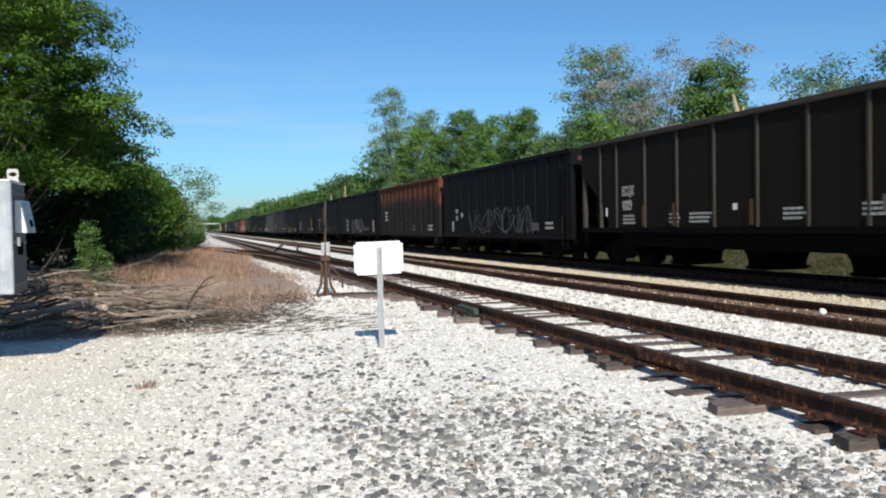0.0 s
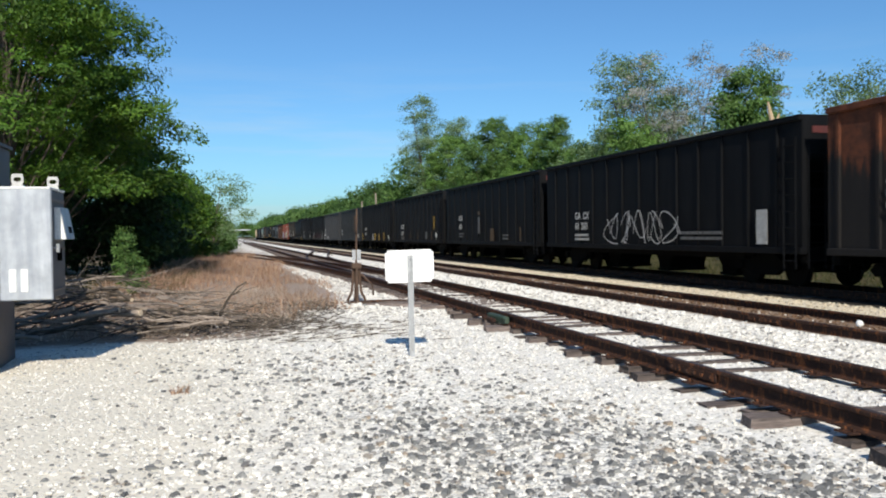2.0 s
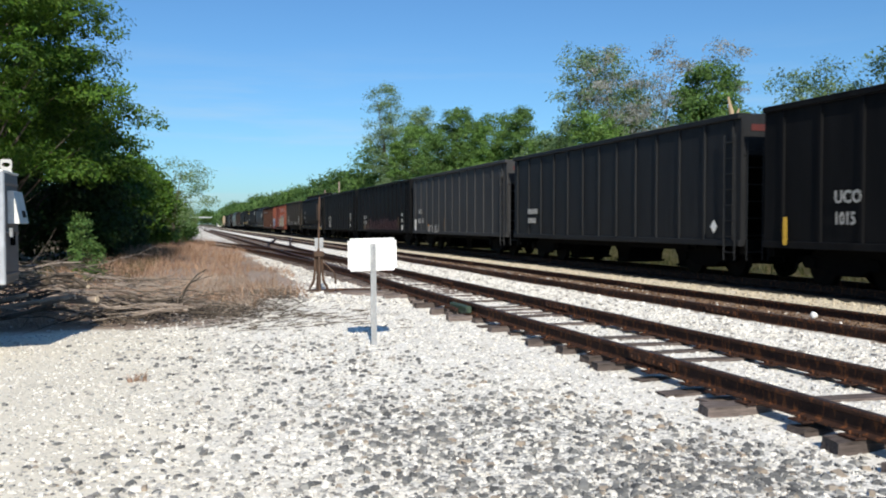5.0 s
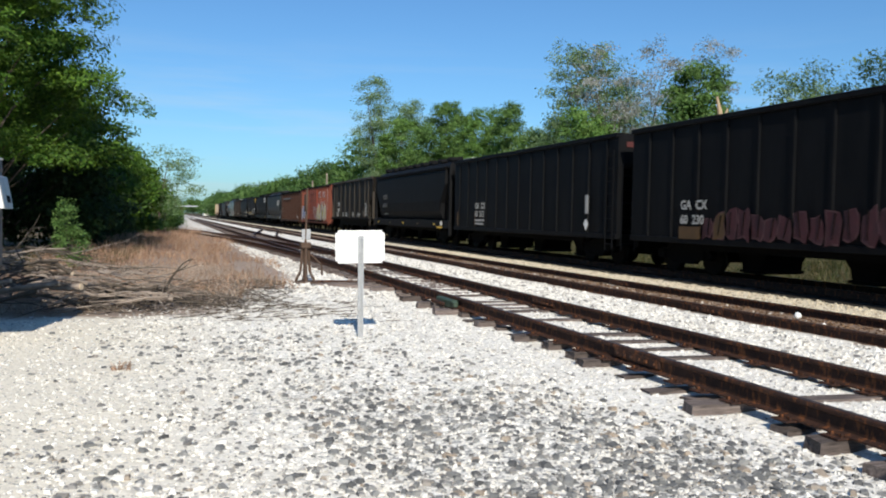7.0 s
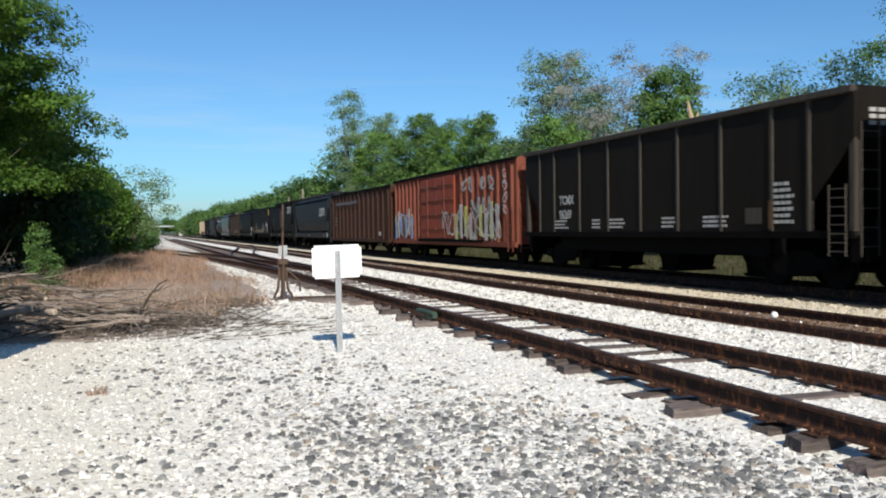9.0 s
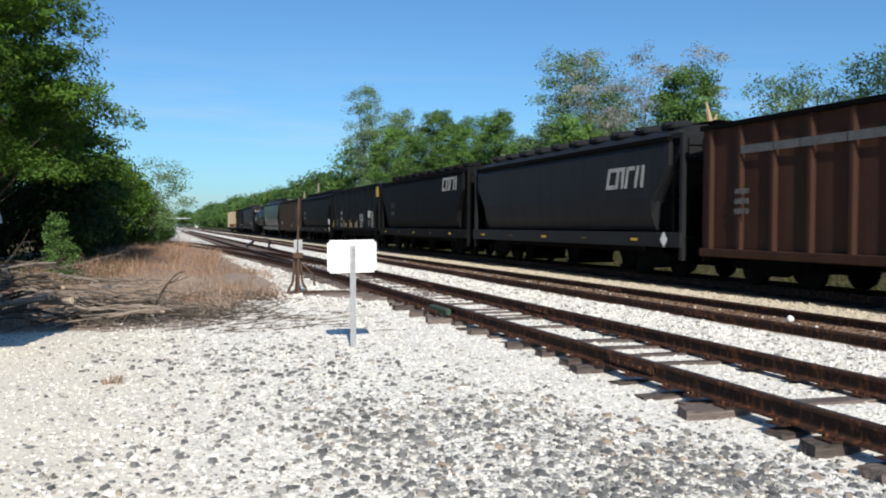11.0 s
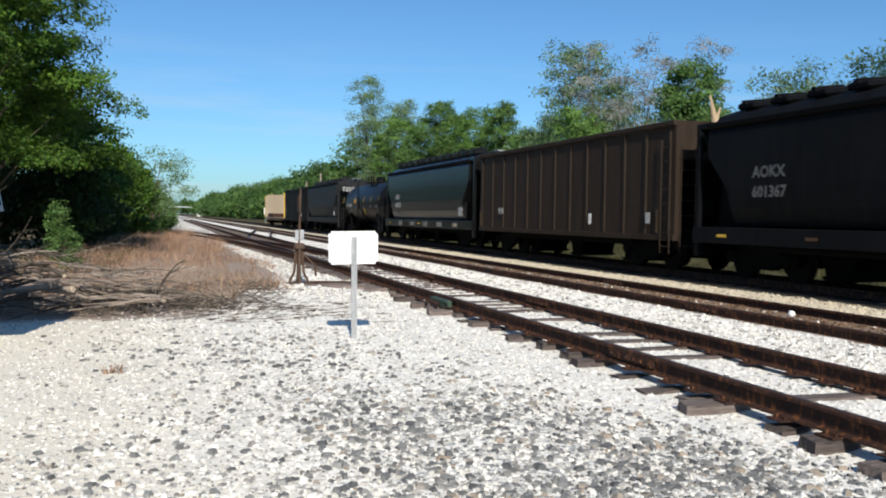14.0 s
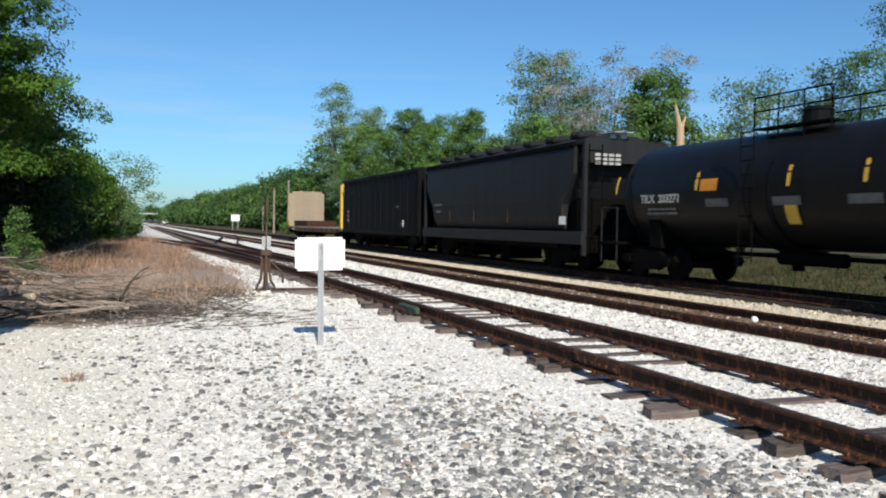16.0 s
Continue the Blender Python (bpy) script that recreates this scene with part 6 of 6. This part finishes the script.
def litter():
    rng = random.Random(4)
    bm = bmesh.new()
    for k in range(1500):
        x, y = rng.uniform(-1.2, 2.6), rng.uniform(12.3, 18.5)
        if x > 0.28 * y - 2.3 + rng.gauss(0, 0.35) or y < 13.2 + rng.gauss(0.2, 0.4):
            continue
        a = rng.uniform(0, 3.14)
        z = float(ground_z(x, y)) + rng.uniform(0.01, 0.07)
        l = rng.uniform(0.12, 0.5)
        rod(bm, (x, y, z), (x + l * math.cos(a), y + l * math.sin(a), z + rng.uniform(-0.02, 0.12)), 0.008, 0.004, 3)
    for k in range(260):
        x, y = rng.gauss(1.6, 0.8), rng.gauss(13.4, 0.9)
        z = float(ground_z(x, y)) + 0.012
        l, a = rng.uniform(0.06, 0.3), rng.gauss(0.1, 0.5)
        rod(bm, (x, y, z), (x + l * math.cos(a), y + l * math.sin(a), z + 0.01), 0.008, 0.004, 3)
    tagged(obj("twig_litter", bm, M["bark"]), "scattered dry twigs on the gravel", "twigs", kind="stuff")


litter()


# ---- trees ----
def make_tree(label, base, height, radius, crown_low, leaf_mat, leaves, leaf, seed, lean=(0, 0), lobes=26, sparse=0.0, stems=1, flat=0.5, top=0.45, puff=(0.26, 0.42), spread=2.0, layer=0.9, foot=0.35, name="tree", ragged=0.5):
    """A tapered trunk with limbs that end in leafy billows of many small leaves. top: how pointed the crown is."""
    rng = random.Random(seed)
    nr = np.random.RandomState(seed)
    x, y = base
    z0 = float(ground_z(np.array([x]), np.array([y]))[0]) - 0.1
    root = tagged(new(name), label, "tree" if name == "tree" else "shrub")
    root.location = (x, y, z0)
    bm = bmesh.new()
    rt = max(0.03, height * 0.016) / math.sqrt(stems)
    lines = []
    for st in range(stems):
        p, d = Vector((rng.uniform(-0.3, 0.3) * (stems > 1), rng.uniform(-0.3, 0.3) * (stems > 1), 0)), Vector((lean[0] + rng.uniform(-0.12, 0.12) * stems, lean[1] + rng.uniform(-0.12, 0.12) * stems, 1)).normalized()
        pts = [p.copy()]
        for k in range(8):
            d = (d + Vector((rng.uniform(-0.09, 0.09), rng.uniform(-0.09, 0.09), 0.03))).normalized()
            p = p + d * height * 0.9 / 8
            pts.append(p.copy())
        for k in range(8):
            rod(bm, pts[k], pts[k + 1], rt * (1 - k / 8.6), rt * (1 - (k + 1) / 8.6), 8)
        lines.append(pts)
    blobs = []
    for k in range(lobes):
        h = (k + rng.random()) / lobes
        env = radius * min(1.0, (foot + 2.2 * h)) * (1 - h) ** top
        a = k * 2.39996 + rng.uniform(-0.6, 0.6)
        q = env * math.sqrt(rng.uniform(0.12, 1.0))
        rb = radius * rng.uniform(*puff) * (0.75 + 0.4 * (1 - h))
        z = crown_low + rb * 0.5 + (height - crown_low - rb) * h
        pts = lines[k % stems]
        i = min(7, int(max(0.0, z / height - 0.06) / 0.9 * 8))
        c = Vector((pts[i].x + math.cos(a) * q, pts[i].y + math.sin(a) * q, z))
        blobs.append((c.x, c.y, c.z, rb))
        j = max(0, i - 2)
        mid = pts[j].lerp(c, 0.55) + Vector((0, 0, 0.1 * q))
        r = rt * (1 - j / 9) * 0.2
        rod(bm, pts[j], mid, r, r * 0.6, 5)
        rod(bm, mid, mid.lerp(c, 0.6), r * 0.5, r * 0.15, 5)
    part("trunk", bm, M["bark"], root)
    b = np.array(blobs)
    n_tuft = max(30, leaves // 22)
    wgt = b[:, 3] ** 2
    own = nr.choice(len(b), n_tuft, p=wgt / wgt.sum())
    off = nr.normal(0, 1, (n_tuft, 3))
    off /= np.linalg.norm(off, axis=1)[:, None]
    low = -0.15 if ragged < 0.4 else -0.45
    off[:, 2] = np.where(off[:, 2] < low, -off[:, 2] * 0.7, off[:, 2])
    off *= (b[own, 3] * nr.uniform(0.3 if ragged < 0.4 else 0.08, 1.0, n_tuft) ** 0.5 * nr.uniform(0.8, 1.25, n_tuft))[:, None] * np.array([1.05, 1.05, layer])
    tuft = b[own, :3] + off
    face = off / (np.linalg.norm(off, axis=1)[:, None] + 1e-6)
    if sparse:
        keep = soft_noise(tuft[:, 0] + seed * 3.1, tuft[:, 2] + tuft[:, 1], radius * 0.3, seed) > sparse - 0.5
        tuft, face = tuft[keep], face[keep]
    c = np.repeat(tuft, 22, 0)
    n = len(c)
    c = c + np.clip(nr.normal(0, 1, (n, 3)), -1.7, 1.7) * leaf * np.array([1.0, 1.0, 0.6]) * spread
    size = leaf * nr.uniform(0.55, 1.25, n)
    out = np.repeat(face * 0.9 + nr.normal(0, 0.3, face.shape), 22, 0) + nr.normal(0, ragged, (n, 3)) + np.array([0.0, -0.1, 0.5])
    out /= np.linalg.norm(out, axis=1)[:, None] + 1e-6
    u = np.cross(out, nr.normal(0, 1, (n, 3)))
    u[:, 2] *= 0.4 + flat
    u /= np.linalg.norm(u, axis=1)[:, None] + 1e-6
    w = np.cross(out, u)
    u, w = u * size[:, None], w * (size * 0.5)[:, None]
    bend = np.cross(u, w)
    bend /= np.linalg.norm(bend, axis=1)[:, None] + 1e-6
    bend *= (size * 0.16)[:, None]
    quad = np.stack([c - u, c - w * 0.9 + bend, c + u, c + w * 0.9 + bend], 1).reshape(-1, 3)
    k = np.arange(n) * 4
    cm = raw("crown", quad.tolist(), np.stack([k, k + 1, k + 2, k + 3], 1).tolist(), M[leaf_mat])
    shared("crown", cm, root)
    return root


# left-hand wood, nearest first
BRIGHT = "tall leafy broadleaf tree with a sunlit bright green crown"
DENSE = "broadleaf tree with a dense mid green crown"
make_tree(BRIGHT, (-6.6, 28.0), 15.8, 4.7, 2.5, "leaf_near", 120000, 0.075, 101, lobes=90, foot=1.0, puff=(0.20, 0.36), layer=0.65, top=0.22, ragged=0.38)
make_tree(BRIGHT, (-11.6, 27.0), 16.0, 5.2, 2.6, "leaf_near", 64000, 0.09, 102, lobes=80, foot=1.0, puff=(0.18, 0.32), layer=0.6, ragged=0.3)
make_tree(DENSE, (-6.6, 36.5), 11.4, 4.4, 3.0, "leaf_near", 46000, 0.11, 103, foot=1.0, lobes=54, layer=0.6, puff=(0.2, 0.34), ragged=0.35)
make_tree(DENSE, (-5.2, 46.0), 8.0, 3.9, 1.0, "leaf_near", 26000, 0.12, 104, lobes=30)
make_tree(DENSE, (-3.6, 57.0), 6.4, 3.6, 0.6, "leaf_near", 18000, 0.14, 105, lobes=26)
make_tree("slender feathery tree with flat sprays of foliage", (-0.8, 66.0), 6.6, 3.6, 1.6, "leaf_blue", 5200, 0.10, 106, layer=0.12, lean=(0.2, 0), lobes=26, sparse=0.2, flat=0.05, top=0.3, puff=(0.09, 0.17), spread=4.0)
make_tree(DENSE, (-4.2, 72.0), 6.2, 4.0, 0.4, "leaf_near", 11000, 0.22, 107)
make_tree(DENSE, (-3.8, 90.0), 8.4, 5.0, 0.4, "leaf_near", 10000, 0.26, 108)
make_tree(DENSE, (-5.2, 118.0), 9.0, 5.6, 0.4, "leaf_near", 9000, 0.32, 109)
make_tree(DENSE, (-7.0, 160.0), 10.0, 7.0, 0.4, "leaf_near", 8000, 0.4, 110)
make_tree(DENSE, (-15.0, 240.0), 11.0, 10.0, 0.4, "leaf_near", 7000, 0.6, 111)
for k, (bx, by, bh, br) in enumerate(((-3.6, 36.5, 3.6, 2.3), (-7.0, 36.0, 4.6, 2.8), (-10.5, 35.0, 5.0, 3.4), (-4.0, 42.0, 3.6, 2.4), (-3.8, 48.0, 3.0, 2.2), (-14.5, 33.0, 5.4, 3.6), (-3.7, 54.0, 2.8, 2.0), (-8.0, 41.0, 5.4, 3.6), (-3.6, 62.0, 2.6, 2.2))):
    make_tree("undergrowth shrub with leaves coloured dark for shade", (bx, by), bh, br, 0.1, "leaf_shade", 9000, 0.12, 120 + k, lobes=18, stems=3, top=0.3, name="shrub")
make_tree("small green shrub before the wood", (-2.05, 22.2), 1.95, 0.42, 0.3, "leaf_far", 2600, 0.045, 140, lobes=22, top=0.5, puff=(0.2, 0.4), name="shrub")

for k, (bx, by, bh, br) in enumerate(((-1.4, 60.0, 1.5, 1.3), (-0.5, 68.0, 1.6, 1.4), (-0.9, 78.0, 2.0, 1.8), (-0.6, 90.0, 2.4, 2.2), (-1.2, 106.0, 2.8, 2.8), (-2.0, 130.0, 3.4, 3.6))):
    make_tree("low green shrub at the edge of the wood", (bx, by), bh, br, 0.1, "leaf_far", 2600, 0.13, 150 + k, lobes=14, stems=3, top=0.3, name="shrub")

# trees beyond the train
POPLAR = "tall thin grey green poplar with an open crown"
ROUND = "rounded mid green tree"
OPEN = "tall open tree with thin grey green foliage"
make_tree(POPLAR, (28.2, 105.0), 19.7, 2.8, 3.0, "leaf_blue", 30000, 0.13, 201, lobes=70, sparse=0.12, lean=(-0.08, 0), stems=2, top=0.2, foot=0.6, puff=(0.32, 0.5), spread=3.4)
make_tree(POPLAR, (29.8, 102.0), 16.0, 3.2, 2.0, "leaf_blue", 28000, 0.14, 202, lobes=56, sparse=0.12, stems=2, top=0.35, puff=(0.3, 0.46), spread=3.2)
make_tree(ROUND, (26.6, 84.0), 13.7, 4.1, 1.0, "leaf_far", 36000, 0.13, 203, lobes=46, top=0.35, puff=(0.26, 0.42), foot=0.6)
make_tree(ROUND, (28.2, 93.0), 13.2, 4.0, 1.0, "leaf_mid", 26000, 0.14, 219, lobes=36, top=0.35)
make_tree(ROUND, (29.3, 86.0), 12.7, 4.2, 1.0, "leaf_far", 30000, 0.14, 204, lobes=40, top=0.3)
make_tree(ROUND, (29.4, 77.0), 12.4, 3.5, 1.0, "leaf_mid", 30000, 0.125, 205, lobes=40, top=0.35, puff=(0.26, 0.42), foot=0.6)
make_tree("pointed mid green tree", (30.1, 70.0), 12.2, 2.9, 1.0, "leaf_far", 26000, 0.12, 206, lobes=36)
make_tree(OPEN, (29.9, 62.5), 10.2, 3.6, 1.0, "leaf_blue", 21000, 0.125, 207, lobes=64, sparse=0.1, stems=2, puff=(0.27, 0.45), spread=2.8)
make_tree(OPEN, (32.2, 56.5), 15.4, 3.0, 2.0, "leaf_blue", 26000, 0.125, 208, lobes=90, sparse=0.1, stems=2, top=0.3, puff=(0.27, 0.45), spread=2.8)
make_tree("tall thin tree with dry pinkish seed foliage", (33.8, 53.6), 14.8, 3.5, 2.0, "twig_pink", 24000, 0.1, 209, lobes=110, sparse=0.0, stems=3, top=0.28, puff=(0.27, 0.45), spread=2.8)
make_tree(OPEN, (33.6, 57.0), 13.6, 4.0, 1.0, "leaf_blue", 20000, 0.125, 218, lobes=70, sparse=0.1, stems=2, puff=(0.27, 0.45), spread=2.8)
make_tree("low yellow green tree", (29.2, 54.5), 9.6, 3.6, 0.6, "leaf_mid", 14040, 0.14, 210)
make_tree("dense rounded green tree beyond the train", (31.1, 41.8), 11.3, 3.6, 1.0, "leaf_far", 30000, 0.12, 211, lobes=48, top=0.4, puff=(0.26, 0.42), foot=0.7)
make_tree(OPEN, (30.8, 35.0), 9.5, 3.4, 1.0, "leaf_blue", 18000, 0.1, 212, lobes=64, sparse=0.1, stems=2, puff=(0.27, 0.45), spread=2.8)
make_tree(OPEN, (33.0, 31.5), 9.6, 3.8, 1.0, "leaf_blue", 19000, 0.1, 213, lobes=64, sparse=0.1, stems=2, puff=(0.27, 0.45), spread=2.8)
make_tree("tall blue green leafy tree beyond the train", (32.0, 24.4), 16.4, 4.4, 3.0, "leaf_far", 40000, 0.085, 214, lobes=60, stems=2, sparse=0.1, top=0.3, puff=(0.2, 0.36), spread=2.8)
make_tree("low yellow green tree", (27.0, 41.0), 6.6, 3.0, 0.5, "leaf_mid", 9360, 0.11, 215)
make_tree("low yellow green tree", (31.0, 65.0), 9.4, 4.0, 0.5, "leaf_mid", 10920, 0.16, 216)
make_tree("low yellow green tree", (27.5, 33.0), 5.6, 2.8, 0.4, "leaf_mid", 7800, 0.11, 217)
rs = random.Random(77)
yy = 116.0
k = 0
while yy < 560:
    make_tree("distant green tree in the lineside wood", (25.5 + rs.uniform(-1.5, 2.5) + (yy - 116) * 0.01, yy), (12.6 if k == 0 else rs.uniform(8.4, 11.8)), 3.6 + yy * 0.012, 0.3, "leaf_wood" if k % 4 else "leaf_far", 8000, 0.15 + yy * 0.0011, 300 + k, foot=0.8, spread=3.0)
    yy += 6.0 + yy * 0.035
    k += 1
for k in range(9):
    make_tree("far tree on the horizon beyond the overpass", (-46 + k * 17 + rs.uniform(-4, 4), 930 + rs.uniform(-20, 20)), (9 if k < 3 else 15) + rs.uniform(-1, 3), 13.0, 0.3, "leaf_far", 3000, 1.1, 500 + k, top=0.3)
for k in range(9):
    make_tree("low shrub beyond the tracks", (21.5 + rs.uniform(-1.0, 2.5), 34 + k * 9.5 + rs.uniform(-2, 2)), rs.uniform(1.6, 3.0), rs.uniform(1.2, 1.9), 0.1, "leaf_mid" if k % 2 else "leaf_mid", 4000, 0.10 + 0.01 * k, 400 + k, lobes=12, stems=3, name="shrub")


def make_snag():
    x, y = 27.4, 36.2
    bm = bmesh.new()
    rod(bm, (x, y, -0.6), (x + 0.15, y, 4.0), 0.34, 0.27, 10)
    rod(bm, (x + 0.15, y, 4.0), (x + 0.1, y, 6.9), 0.27, 0.2, 10)
    root = tagged(obj("dead_tree", bm, M["barewood"]), "broken dead trunk with stripped pale wood", "tree")
    bm = bmesh.new()
    rod(bm, (x + 0.08, y, 6.8), (x - 0.25, y, 8.1), 0.17, 0.05, 7)
    rod(bm, (x + 0.12, y, 6.7), (x + 0.42, y, 7.5), 0.13, 0.04, 7)
    part("splintered_top", bm, M["barewood"], root)


make_snag()


# ---- distance ----
def make_far_things():
    bm = bmesh.new()
    box(bm, 19.0, 20.6, 165.0, 165.1, 1.6, 2.9, 0.02)
    r = tagged(obj("line_board", bm, M["signwhite"]), "white square board on posts beside the line", "sign")
    bm = bmesh.new()
    for q in (19.3, 20.3):
        rod(bm, (q, 165.2, -0.5), (q, 165.2, 2.8), 0.08, n=6)
    part("post", bm, M["galv"], r)
    for x, y, h in ((19.6, 118.0, 6.4), (20.2, 110.0, 7.2), (20.6, 135.0, 4.2)):
        bm = bmesh.new()
        rod(bm, (x, y, -0.5), (x, y, h), 0.14, 0.10, 8)
        p = tagged(obj("pole", bm, M["deadwood"]), "weathered wooden lineside pole", "pole")
    bm = bmesh.new()
    box(bm, 25.0, 40.0, 640.0, 655.0, -0.5, 5.6, 0.1)
    b = tagged(obj("building", bm, M["farwall"]), "distant low pale building beside the tracks", "building")
    bm = bmesh.new()
    prism(bm, [(24.5, 5.6), (32.5, 7.6), (40.5, 5.6)], "y", 639.5, 655.5)
    part("roof", bm, M["concrete"], b)
    for k in range(3):
        bm = bmesh.new()
        box(bm, 27.0 + k * 4, 28.6 + k * 4, 639.9, 640.0, 1.5, 3.2)
        part("window", bm, M["under"], b)
    bm = bmesh.new()
    box(bm, -30, 80, 850, 862, 7.4, 8.4, 0.1)
    b = tagged(obj("overpass", bm, M["concrete"]), "distant pale concrete road overpass", "bridge", kind="structure")
    for x in (-24, 2, 34, 58, 76):
        bm = bmesh.new()
        box(bm, x - 0.5, x + 0.5, 853, 859, -0.5, 7.4, 0.1)
        part("pier", bm, M["concrete"], b)
    bm = bmesh.new()
    box(bm, 4.3, 7.2, 520, 536, 1.2, 4.4, 0.1)
    c = tagged(obj("parked_box_car", bm, M["boxbrown"]), "distant rusty boxcar parked on the siding", "freight car")
    for q in (523, 533):
        bm = bmesh.new()
        box(bm, 4.8, 6.7, q - 1.4, q + 1.4, 0.16, 1.2, 0.1)
        part("truck", bm, M["under"], c)
    bm = bmesh.new()
    box(bm, 18.0, 21.0, 480, 500, -0.4, 3.6, 0.1)
    tagged(obj("shed", bm, M["farwall"]), "distant pale shed beside the main line", "shed")


make_far_things()


def motions():
    for car, s in TRAIN:
        walk(car, [(t, pose(TRAIN_X, s - SPEED * t, RAIL_TOP)) for t in (0.0, 2.0, 4.0, 6.0, 8.0, 10.0, 12.0, 14.0, 16.0)])


motions()
